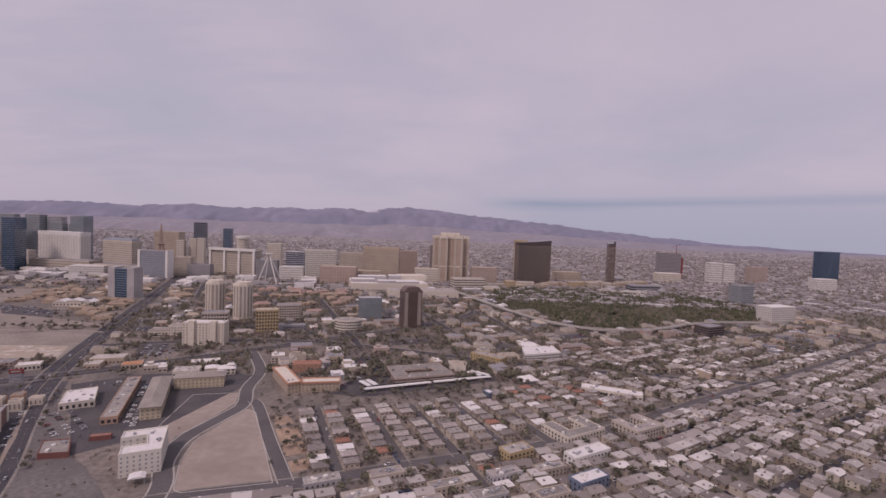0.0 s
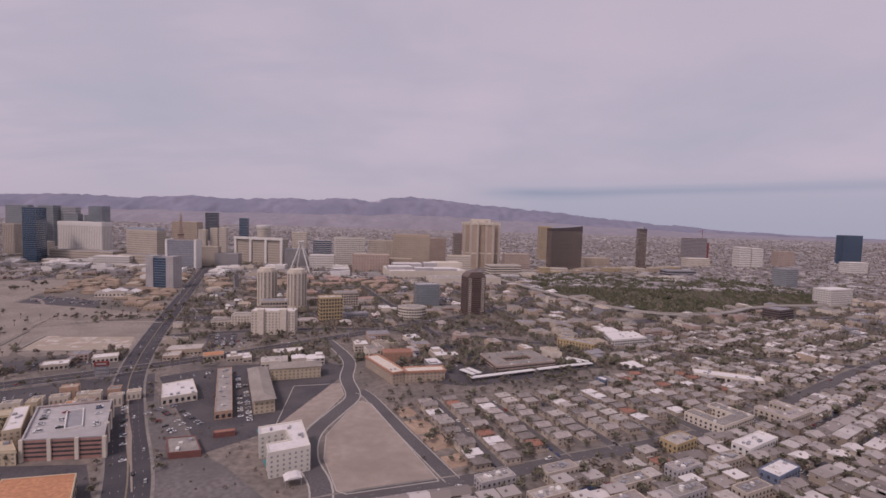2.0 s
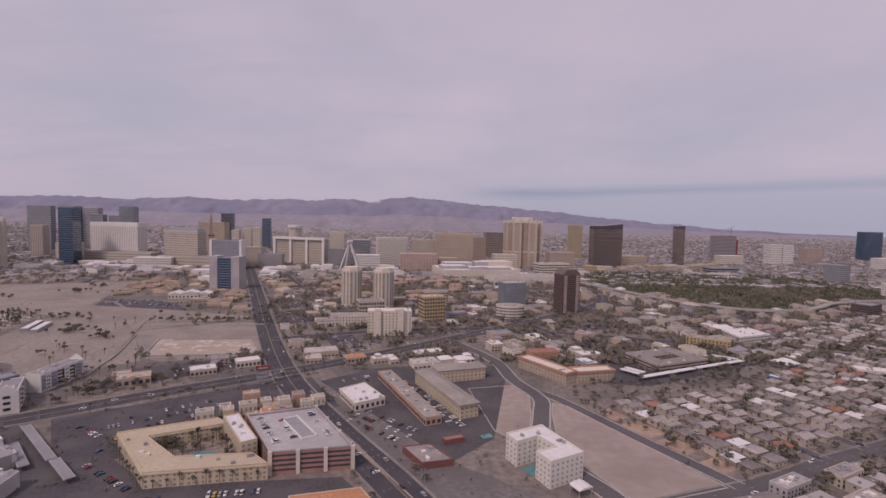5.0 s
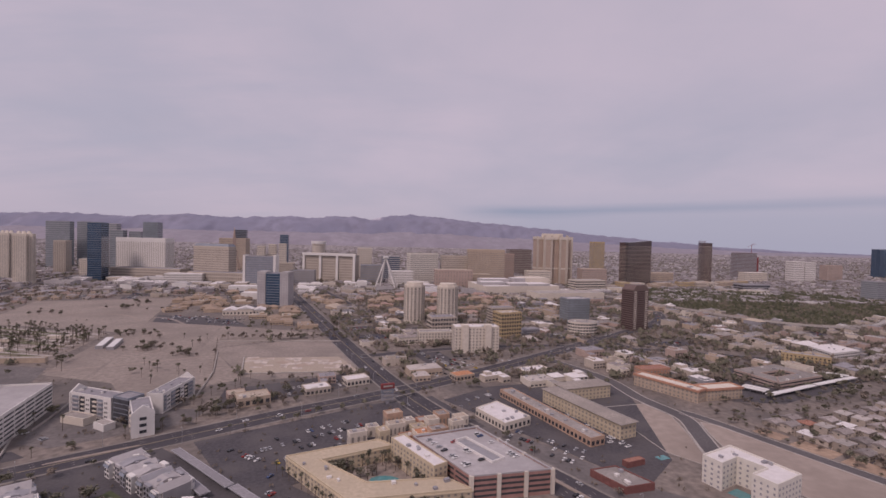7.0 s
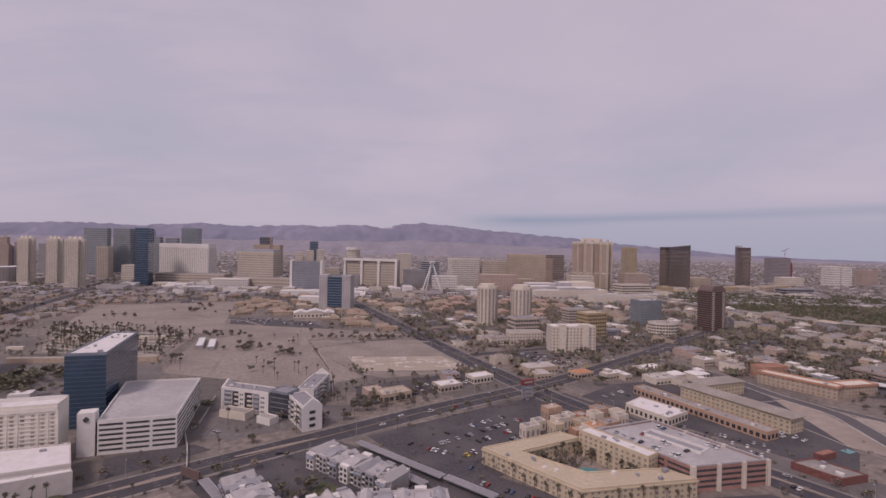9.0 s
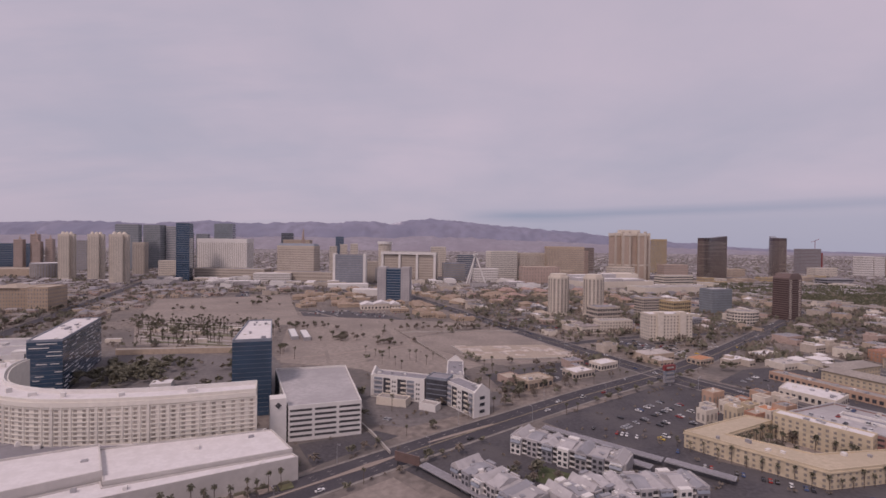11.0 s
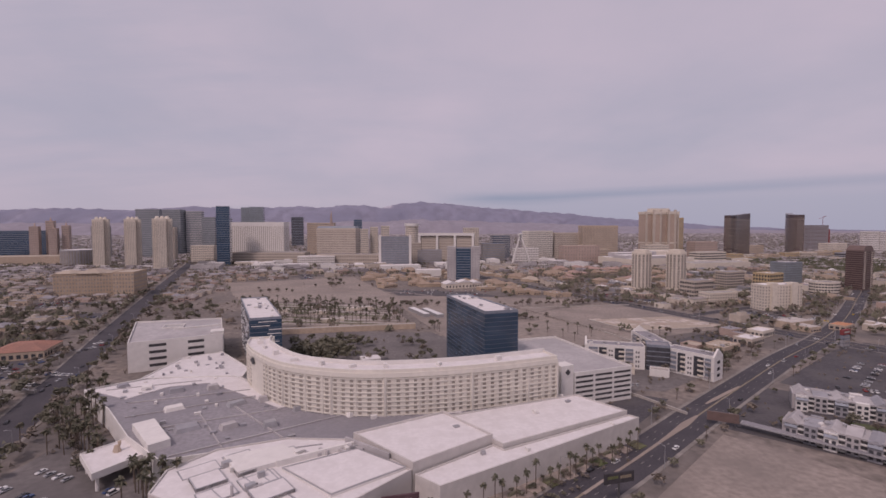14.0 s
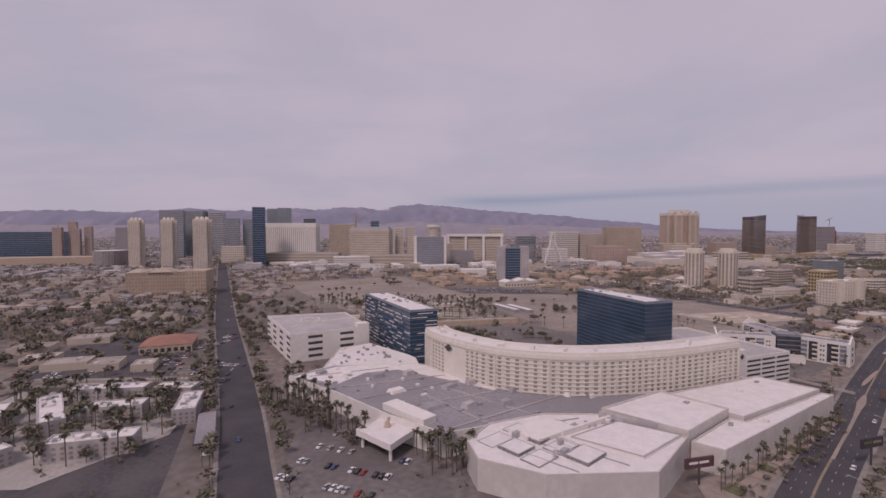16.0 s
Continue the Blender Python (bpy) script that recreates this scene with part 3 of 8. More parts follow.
def sandy_median(ob, pts):
    """A raised island of sand whose width swells and shrinks along a road."""
    low, high = [], []
    for i, (x, y, w) in enumerate(pts):
        a, b = Vector(pts[max(0, i - 1)][:2]), Vector(pts[min(len(pts) - 1, i + 1)][:2])
        e = (b - a).normalized()
        low.append((x + e.y * w / 2, y - e.x * w / 2))
        high.append((x - e.y * w / 2, y + e.x * w / 2))
    part("sandy_median", Geo().prism(ccw(low + high[::-1]), -0.1, 0.19), M["dirt"], ob, "wavy raised median of pale sand")


sandy_median(flamingo, ((-171, 187, 0.6), (-182, 204, 0.8), (-191, 217, 1.7), (-199, 229, 2.7), (-207, 241, 1.9), (-216, 255, 0.9), (-226, 271, 0.6)))
paradise = road("road_paradise", "asphalt avenue crossing past the hotels", PARADISE, 13.0, 6, True)
sandy_median(paradise, ((-452, 178.2, 0.9), (-441, 186.4, 0.8), (-430, 194.4, 0.9), (-419, 202.7, 1.0), (-410, 209.6, 1.6), (-403, 215, 2.6), (-398, 218.8, 1.8), (-394, 221.8, 0.7)))
sandy_median(paradise, ((-384, 232, 0.7), (-378, 236, 1.6), (-368, 242.5, 1.5), (-358, 249, 0.7)))
road("road_lot", "new curved asphalt access road with pale kerbs", LOT_ROAD, 7.5, side=0.7, kerb="kerb", material="pale_asphalt")
road("road_side", "narrow asphalt street along a dirt lot", SIDE_ROAD, 6.0, side=0.5, kerb="kerb", k=3, material="pale_asphalt")
road("road_home", "asphalt street through the houses", HOME_STREET, 8.0, 2, side=1.0, material="pale_asphalt")
VIADUCT = smooth([(0, 860), (20, 836), (70, 710), (101, 631), (140, 560), (187, 527), (255, 540), (335, 592), (430, 610)], 3)
via = thing("viaduct", "pale concrete road viaduct on piers beside a golf course", "viaduct")
part("deck", strip(VIADUCT, 7.0, 3.6, 4.3), M["concrete"], via)
part("roadway", strip(VIADUCT, 5.6, 4.3, 4.36), M["concrete"], via)
for s_ in (-1, 1):
    for a_, b_ in zip(VIADUCT[::2], VIADUCT[2::2]):
        part("parapet", strip([a_, b_], 0.4, 4.3, 5.1, 3.2 * s_), M["kerb"], via)
for p_ in VIADUCT[::2]:
    part("pier", Geo().cone(p_[0], p_[1], -0.2, 3.7, 0.9, 0.9, 8), M["concrete"], via)
for a_, b_ in zip(VIADUCT, VIADUCT[1:]):
    ROAD_LINES.append((a_[0], a_[1], b_[0], b_[1], 10.0))
road("road_north", "asphalt cross street among offices", [(-285, 398), (-200, 430), (-110, 440), (-20, 420), (60, 395), (150, 375), (260, 360)], 8.0, 2, side=1.0)
HOME_LANES = []
for nm, a, b in (("a", (-36, 208), (-65, 282)), ("b", (-7, 218), (-33, 280)), ("c", (19, 228), (-10, 293)), ("d", (44, 238), (16, 300)), ("e", (68, 248), (36, 318)), ("l", (92, 260), (60, 332)), ("m", (118, 275), (88, 344)), ("n", (150, 297), (118, 362)),
                 ("f", (206, 332), (150, 420)), ("g", (270, 372), (226, 440)), ("h", (20, 222), (46, 160)), ("i", (100, 262), (140, 190)), ("j", (190, 322), (240, 250)), ("k", (260, 365), (330, 300))):
    HOME_LANES.append((a, b))
    road("road_lane_" + nm, "narrow residential asphalt lane", [a, b], 5.2, side=0.9, k=1, material="pale_asphalt")


def patch(name, label, poly, material, z=0.02, claim=True, category="ground", edge=False):
    poly = ccw(poly)
    if claim:
        take(poly)
    ob = single(name, Geo().prism(poly, -0.2, z), M[material], label, category, kind="structure")
    if edge:
        g = Geo().ring(poly, inset(poly, 0.45), -0.1, z + 0.14)
        part("kerb", g, M["kerb"], ob, "pale concrete kerb round the lot")
    return ob


def bar_between(a, b, w):
    a, b = Vector(a), Vector(b)
    e = (b - a).normalized()
    n = Vector((-e.y, e.x)) * w / 2
    return [tuple(a - n), tuple(b - n), tuple(b + n), tuple(a + n)]


patch("ground_lot_west", "bare graded dirt lot", [(-139, 243), (-146, 296), (-120, 302), (-114, 284), (-118, 262), (-124.5, 236), (-121, 222)], "dirt", edge=True)
patch("ground_lot_east", "bare graded dirt lot inside pale kerbs", [(-113, 234), (-108, 262), (-104, 276), (-97, 272), (-61, 198), (-95, 188), (-99, 190), (-109, 213)], "dirt", edge=True)
patch("ground_vacant_slab", "scraped vacant lot with old foundations", [(-400, 415), (-314, 470), (-300, 440), (-270, 362), (-337, 338), (-351, 346)], "dirt_dark", 0.03)
patch("ground_slab", "tan broken foundation in a vacant lot", [(-366, 389), (-301, 396), (-283, 360), (-353, 351)], "tan_roof", 0.08, False)
for a, b in (((-354, 349.5), (-282, 358)), ((-366.5, 390), (-354, 350)), ((-404, 438), (-306, 446))):
    w_ = thing("foundation_wall", "low broken concrete wall edging a vacant lot", "wall", a[0], a[1], 0, math.degrees(math.atan2(b[1] - a[1], b[0] - a[0])))
    L_ = (Vector(b) - Vector(a)).length
    for k in range(int(L_ / 6)):
        part("wall_block", Geo().box(k * 6.0, -0.35, -0.1, k * 6.0 + 5.9, 0.35, 0.75 + 0.25 * (k * 5 % 3) / 2), M["kerb"], w_)
fence = thing("wire_fence", "long dark wire fence across a vacant field", "fence", -409, 449, 0, math.degrees(math.atan2(338 - 449, -367 + 409)))
for k in range(40):
    part("post", Geo().box(k * 3.0 - 0.08, -0.08, 0, k * 3.0 + 0.08, 0.08, 1.5), M["bark"], fence)
    part("rail", Geo().box(k * 3.0 + 0.06, -0.02, 1.3, k * 3.0 + 2.94, 0.02, 1.36).box(k * 3.0 + 0.06, -0.02, 0.6, k * 3.0 + 2.94, 0.02, 0.68), M["bark"], fence)
for i, (w, pts) in enumerate(((2.6, [(-384, 330), (-399, 380), (-414, 440), (-428, 505)]), (2.2, [(-474, 352), (-432, 372), (-396, 392)]), (3.0, [(-562, 520), (-505, 545), (-455, 502), (-425, 505)]),
                            (3.4, [(-692, 565), (-600, 602), (-540, 652)]), (2.4, [(-440, 338), (-462, 420), (-486, 462)]), (2.8, [(-660, 545), (-560, 560), (-515, 525)]))):
    single("dirt_track", strip(smooth(pts, 5), w, -0.1, 0.034 + 0.004 * i), M["dirt" if i % 2 else "dirt_dark"], "worn vehicle track across a dirt field", "track", kind="structure")
pads = random.Random(8)
for k in range(34):
    s_, v_ = pads.random(), pads.random()
    patch("ground_pad", "pale broken concrete pad on old foundations", rect(-352 + 62 * s_ - 10 * v_, 360 + 27 * v_ + 8 * s_, pads.uniform(4, 14), pads.uniform(3, 8), pads.choice((8, 12, 98))), "old_slab", 0.10 + 0.002 * k, False)
patch("ground_vacant_big", "wide empty dirt field", [(-700, 640), (-560, 690), (-505, 520), (-400, 500), (-330, 478), (-400, 417), (-350, 340), (-395, 300), (-420, 330), (-470, 345), (-485, 400), (-500, 470), (-640, 500), (-660, 540)], "field", 0.015)
patch("ground_hotel_yard", "sunken asphalt yard behind the hotel", [(-585, 372), (-478, 360), (-450, 300), (-470, 235.0), (-520, 240.0), (-545, 271.9), (-565, 320)], "worn_lot", 0.03)
patch("ground_palm_terrace", "terraced pool grounds of dry beds and lawns", [(-640, 492), (-505, 465), (-488, 372), (-582, 392)], "dirt_dark", 0.05, False)
for k in range(9):
    v_ = (k + 0.5) / 9
    patch("terrace_path", "pale paved path across terraced grounds", bar_between((-582 - 58 * v_ + 4, 392 + 100 * v_), (-488 - 17 * v_ - 6, 374 + 91 * v_), 1.6 + k % 3), "kerb", 0.07 + 0.002 * k, False)
for k in range(8):
    v_ = (k + 1.0) / 9
    patch("terrace_lawn", "dry green lawn strip on terraced grounds", bar_between((-574 - 58 * v_ + 20 * (k % 2), 392 + 98 * v_), (-500 - 17 * v_ - 20 * (k % 3), 376 + 91 * v_), 3.2), "grass", 0.09 + 0.002 * k, False)
patch("ground_corner_lot", "pale dirt corner lot by the avenue", [(-395, 207), (-436, 174), (-424, 156), (-396, 150), (-374, 176), (-382, 192)], "dirt_dark", 0.03)
patch("car_park_east", "dark asphalt car park", [(-338, 252), (-268, 298), (-236, 312), (-212, 270), (-252, 240), (-290, 216), (-292, 206), (-312, 218)], "lot_asphalt", 0.03, False)
patch("car_park_court", "dark asphalt car park", [(-298, 224), (-316, 204), (-300, 160), (-235, 140), (-175, 160), (-180, 180), (-200, 205), (-264, 199)], "lot_asphalt", 0.025, False)
patch("car_park_shops", "grey asphalt car park beside shops", [(-232, 300), (-160, 215), (-145, 205), (-118, 180), (-135, 165), (-168, 178), (-205, 250), (-240, 300)], "worn_lot", 0.02, False)
patch("car_park_motel", "grey asphalt car park beside a motel", [(-230, 306), (-200, 330), (-140, 345), (-118, 330), (-140, 236), (-160, 215)], "lot_asphalt", 0.022, False)
patch("car_park_office", "dark asphalt car park round an office", [(-66, 306), (-40, 372), (30, 390), (66, 352), (-38, 303)], "lot_asphalt", 0.03, False)
patch("car_park_drive", "asphalt forecourt of a hotel", [(-604, 175.3), (-600, 224.9), (-575, 218.0), (-550, 177.0), (-560, 149.0), (-595, 144.3)], "worn_lot", 0.03, False)
patch("car_park_harmon", "grey asphalt car park beside a boulevard", [(-640, 226.6), (-652, 261.8), (-720, 267.0), (-710, 227.0), (-660, 167.0), (-622, 156.2)], "lot_asphalt", 0.02, False)
patch("car_park_restaurant", "grey asphalt car park", [(-668, 277.0), (-684, 347.0), (-745, 357.0), (-735, 277.0)], "lot_asphalt", 0.02, False)
patch("car_park_village", "dark asphalt car park full of cars", [(-515, 560), (-430, 540), (-400, 500), (-500, 520)], "lot_asphalt", 0.04, False)
patch("car_park_modern", "pale asphalt car park", [(-420, 300), (-408, 250), (-392, 246), (-350, 272), (-348, 290), (-380, 290)], "worn_lot", 0.02, False)
patch("car_park_apartments", "dark asphalt round an apartment court", [(-392, 212), (-350, 248), (-290, 204), (-300, 176), (-350, 166), (-366, 186)], "lot_asphalt", 0.018, False)
patch("car_park_gate", "asphalt drive below a car park", [(-430, 231), (-404, 243), (-395, 238), (-421, 214)], "lot_asphalt", 0.035, False)
patch("car_park_diner", "grey asphalt car park round diners and shops", [(-346, 287), (-268, 338), (-288, 354), (-352, 320)], "lot_asphalt", 0.026, False)
patch("ground_golf", "green golf course grass", [(105, 900), (95, 690), (118, 642), (155, 575), (192, 545), (250, 556), (330, 608), (430, 628), (520, 735), (470, 885)], "lawn_green", 0.05, False)
# Lighter ground laid over the desert: its paleness is painted haze.
patch("ground_far_valley", "pale hazy valley floor beyond the towers", [(-5600, 3950), (-1900, 1010), (1700, 1010), (4600, 3950)], "pale_plain", 0.012, False)
patch("ground_verge", "planted dry verge with gravel beds", [(-497, 171.4), (-430, 206), (-420, 214), (-425, 200), (-462, 170), (-505, 144.0)], "dirt_dark", 0.06)


# ---- the skyline ----
B = building
B("hotel_tower", "vast dark blue-green glass hotel block", "hotel", rect(-1346, 1200, 125, 40, 12), 57, "slate", "gray_roof", "blue_glass", 14, 6, "band", high=0.75)
B("arena_hall", "long low tan hall before a hotel", "hall", rect(-1180, 960, 190, 50, 12), 14, "tan", "tan_roof")
for x, y, w, h in ((-1268, 1140, 16, 66), (-1250, 1160, 14, 78), (-1238, 1150, 15, 62), (-1222, 1165, 13, 68)):
    ob = B("slender_tower", "slender rose-brown hotel tower with a spire", "tower", rect(x, y, w, 14, 15), h, "rose", "tan_roof", "shade", 14, 3, "grid")
    part("spire", Geo().cone(0, 0, h, h + 9, 2.5, 0.1, 6), M["rose"], ob)
for x, y, w in ((-990, 895, 23), (-935, 885, 23), (-860, 825, 26)):
    # three pale cross-shaped towers
    t = thing("condo_tower", "tall cream condominium tower with ribbed faces", "tower", x, y, 0, 18, "cream tower trio")
    take(rect(x, y, w, w, 18))
    plan = [(-w / 2, -w / 5), (-w / 4, -w / 5), (-w / 4, -w / 2.4), (w / 4, -w / 2.4), (w / 4, -w / 5), (w / 2, -w / 5), (w / 2, w / 5), (w / 4, w / 5), (w / 4, w / 2.4), (-w / 4, w / 2.4), (-w / 4, w / 5), (-w / 2, w / 5)]
    part("wall", Geo().prism(plan, 0, 78), M["cream"], t)
    for sx in (-w / 4, 0, w / 4):
        part("crest", Geo().cone(sx, 0, 78, 82, w / 7, w / 14, 8), M["cream"], t)
    windows(t, plan, 3, 76, 24, 2.2, "strip", M["hotel_glass"], 0.45, 0.5)
# Grey walls and lightened glass put haze into these far towers' colours.
B("hotel_tower", "dark glass slab tower behind cream towers", "tower", rect(-1048, 1160, 46, 20, 10), 103, "gray", "gray_roof", "teal_glass", 22, 4, "band", high=0.7)
B("hotel_tower", "grey glass curved-front hotel tower", "tower", rect(-1018, 1210, 42, 22, -8), 104, "gray", "gray_roof", "teal_glass", 24, 4, "band", high=0.7)
B("hotel_tower", "pale grey glass hotel tower beside a darker one", "tower", rect(-978, 1225, 34, 22, 8), 101, "pale_gray", "gray_roof", "teal_glass", 24, 4, "band", high=0.55)
B("hotel_tower", "pale grey-green glass tower", "tower", rect(-921, 1160, 26, 22, 10), 86, "gray", "gray_roof", "teal_glass", 18, 4, "band", high=0.7)
B("hotel_tower", "pale grey-green glass tower", "tower", rect(-893, 1180, 24, 22, 10), 84, "gray", "gray_roof", "teal_glass", 18, 4, "band", high=0.7)
B("glass_tower", "slim dark blue glass tower", "tower", rect(-797, 900, 20, 40, 17), 99, "slate", "gray_roof", "blue_glass", 26, 6, "band", high=0.86)
B("hotel_tower", "dark glass tower with a rounded shoulder", "tower", rect(-822, 1110, 24, 26, 10), 105, "slate", "gray_roof", "teal_glass", 24, 4, "band", high=0.8)
B("hotel_tower", "dark glass tower with a rounded shoulder", "tower", rect(-786, 1050, 26, 28, 10), 104, "slate", "gray_roof", "teal_glass", 24, 4, "band", high=0.8)
B("hotel_tower", "white ribbed hotel slab with a flat roof", "hotel", rect(-756, 968, 98, 24, -9), 73, "white", "white_roof", "hotel_glass", 1, 3.6, "strip", wide=0.4, lo=4, crown=7, clutter=6)
B("casino_podium", "low grey-brown casino block at the foot of a hotel", "casino", rect(-728, 935, 128, 30, -6), 20, "beige", "gray_roof", "shade", 4, 4, "band", high=0.3)
B("hotel_tower", "golden-beige hotel wing behind a podium", "hotel", rect(-688, 1223, 62, 30, 0), 73, "tan", "tan_roof", "shade", 15, 3, "grid")
par = B("hotel_tower", "cream hotel slab with a slate mansard roof", "hotel", rect(-609, 922, 74, 20, -18), 62, "beige", "gray_roof", "shade", 15, 3, "grid", crown=3)
part("mansard", Geo().prism(rect(0, 0, 73, 19, -18), 62.5, 66.5, rect(0, 0, 68, 14, -18)), M["slate"], par)
# Rose in place of dark metal: the haze before it is put into its colour.
lattice = thing("lattice_tower", "haze-paled lattice tower rising behind hotels", "tower", -650, 1120, 0)
for k in range(4):
    a = math.pi / 4 + k * math.pi / 2
    g = Geo().beam((14 * math.cos(a), 14 * math.sin(a), 0), (4 * math.cos(a), 4 * math.sin(a), 45), 1.4)
    part("leg", g, M["rose"], lattice)
    g = Geo().beam((4 * math.cos(a), 4 * math.sin(a), 45), (0.8 * math.cos(a), 0.8 * math.sin(a), 92), 1.0)
    part("upper_leg", g, M["rose"], lattice)
part("platform", Geo().box(-5, -5, 44, 5, 5, 47), M["brown"], lattice)
part("cap", Geo().cone(0, 0, 88, 99, 1.6, 0.2), M["rose"], lattice)
B("casino_podium", "low beige casino block with a colonnade", "casino", rect(-585, 895, 112, 26, -10), 18, "beige", "gray_roof", "shade", 3, 4, "grid")
for x, y, h in ((-575, 1070, 60), (-556, 1085, 64), (-532, 1075, 66)):
    B("hotel_tower", "pale cream hotel tower far behind", "tower", rect(x, y, 15, 18, 10), h, "cream", "tan_roof", "shade", 14, 3, "grid")
rt = thing("round_tower", "round cream tower with a pale lit crown", "tower", -474, 1160)
part("wall", Geo().cone(0, 0, 0, 66, 15, 15, 20), M["cream"], rt)
part("crown", Geo().cone(0, 0, 66, 72, 17, 17, 20), M["white"], rt)
windows(rt, [(15 * math.cos(2 * math.pi * i / 20), 15 * math.sin(2 * math.pi * i / 20)) for i in range(20)], 4, 64, 14, 3, "grid", M["shade"])
sl = B("hotel_tower", "dark grey hotel slab with white end walls", "hotel", rect(-508, 862, 46, 18, 0), 49, "gray", "gray_roof", "slate", 13, 3, "band", high=0.62)
for s in (-1, 1):
    part("end_wall", Geo().prism(rect(24.8 * s, 0, 4, 20, 0), 0, 51), M["white"], sl)
B("low_hall", "long white tent-like hall", "hall", rect(-500, 790, 60, 22, 10), 7, "white", "white_roof")
wf = B("hotel_tower", "wide beige hotel with white framed front", "hotel", rect(-411, 972, 104, 20, -14), 50, "beige", "tan_roof", "shade", 10, 3.4, "grid")
for k in range(4):
    part("pylon", Geo().prism(rect((-51 + 34 * k) * 0.97 - 3, -(-51 + 34 * k) * 0.2495 - 11.4, 4.5, 3, -14), 0, 51), M["white"], wf, "white frame pylon")
part("frame_beam", Geo().prism(rect(-3, -11.4, 108, 3.2, -14), 48, 53), M["white"], wf, "white frame beam")
B("hotel_tower", "brown-grey hotel block on a podium", "hotel", rect(-452, 905, 50, 16, 0), 24, "gray", "gray_roof", "shade", 6, 3, "grid")
ws = B("hotel_tower", "blue glass hotel between white wings", "hotel", rect(-421, 648, 18, 15, -9), 39, "slate", "gray_roof", "blue_glass", 12, 3, "band", high=0.8)
for s in (-1, 1):
    wp = rect(s * 14.5 * math.cos(radians(9)), -s * 14.5 * math.sin(radians(9)), 10.5, 16, -9)
    part("wing", Geo().prism(wp, 0, 41), M["pale_gray"], ws, "white side wing with narrow windows")
    windows(ws, wp, 2, 39, 12, 4, "grid", M["gray"], 0.35, 0.5)
B("low_hall", "white low hall beside a hotel", "hall", rect(-462, 700, 34, 18, 0), 8, "white", "white_roof")
wheel = thing("wheel_supports", "white steel legs of an unfinished observation wheel", "structure", -299, 850)
for a, b in (((-17, -8, 0), (0, 0, 52)), ((17, -8, 0), (0, 0, 52)), ((-10, 10, 0), (0, 0, 52)), ((20, 12, 0), (0, 0, 52))):
    part("leg", Geo().beam(a, b, 1.1, 8), M["white"], wheel)
part("hub", Geo().beam((-3, -5, 52), (3, 5, 52), 2.0, 10), M["white"], wheel)
take(rect(-299, 850, 40, 30))
B("hotel_tower", "cream hotel block with a flat roof", "hotel", rect(-236, 966, 58, 20, 22), 56, "hotel_cream", "tan_roof", "shade", 14, 3, "grid", crown=2)
B("hotel_tower", "beige hotel block with flat roof", "hotel", rect(-174, 985, 52, 20, 4), 52, "beige", "tan_roof", "shade", 13, 3, "grid", crown=2)
B("hotel_block", "rose-tan block of shops and hotel rooms", "hotel", rect(-182, 890, 66, 26, 4), 31, "rose", "tan_roof", "shade", 5, 5, "grid", wide=0.3)
B("hotel_tower", "pinkish-beige hotel slab with flat roof", "hotel", rect(-70, 1040, 50, 22, 14), 57, "rose", "tan_roof", "shade", 15, 3, "grid", crown=2)
B("hotel_tower", "tan three-wing hotel tower", "hotel", rect(-113, 972, 72, 20, 0), 66, "tan", "tan_roof", "shade", 17, 3, "grid", crown=3)
B("hotel_tower", "hazy brown hotel slab far behind", "hotel", rect(10, 1240, 60, 22, 10), 62, "brown", "gray_roof", "shade", 14, 4, "band")
hall = B("convention_hall", "huge white-roofed convention hall", "hall", rect(-85, 840, 130, 80, 14), 13, "cream", "white_roof", clutter=40)
for ux, uy, uw, ud, uh in ((-40, -20, 40, 26, 5), (0, -26, 30, 20, 4), (-30, 14, 50, 24, 7), (34, -14, 40, 30, 3), (10, 16, 22, 22, 9)):
    part("raised_roof", Geo().prism(rect(ux, uy, uw, ud, 14), 13, 13 + uh), M["pale_gray"], hall)
    part("roof_deck", Geo().prism(rect(ux, uy, uw - 1.5, ud - 1.5, 14), 13 + uh, 13.3 + uh), M["white_roof"], hall)
part("upper_roof", Geo().prism(rect(40, 34, 50, 34, 14), 13, 22), M["cream"], hall)
B("convention_hall", "long pale exhibition hall with a grey roof", "hall", rect(-20, 760, 110, 40, 14), 10, "cream", "pale_roof", clutter=14)
# Dark bands stand for the shade between decks; the wall is solid.
B("car_park_block", "pale multi-storey car park", "garage", rect(60, 890, 60, 26, 14), 18, "cream", "pale_roof", "opening_shade", 4, 3, "band", high=0.4)
# the great cream-and-gold tower: stepped plan with bays
px, py = 27, 1000
pv = thing("hotel_tower", "broad cream and gold hotel tower with stepped bays", "hotel", px, py, 0, 6)
take(rect(px, py, 76, 40, 6))
plan = ccw([(-36, -12), (-24, -12), (-24, -20), (-9, -20), (-9, -14), (7, -14), (7, -22), (22, -22), (22, -12), (37, -12), (37, 14), (-36, 14)])
part("wall", Geo().prism(plan, 0, 94), M["tan"], pv)
part("setback", Geo().prism([(-20, -8), (18, -8), (18, 10), (-20, 10)], 94, 101), M["cream"], pv)
part("cornice", Geo().prism(inset(plan, -0.9), 89, 94.5), M["cream"], pv)
part("belt", Geo().prism(inset(plan, -0.6), 30, 33), M["cream"], pv)
for u, v, w, h in ((-24, -19.6, 5, 97), (-9.6, -19.6, 4, 97), (7.6, -21.6, 4, 98), (21.6, -21.6, 5, 98), (-35, -11.6, 4, 95), (36, -11.6, 4, 95)):
    part("corner_rib", Geo().prism(rect(u, v, w, 2.2), 0, h), M["beige"], pv, "cream corner rib from ground to roof")
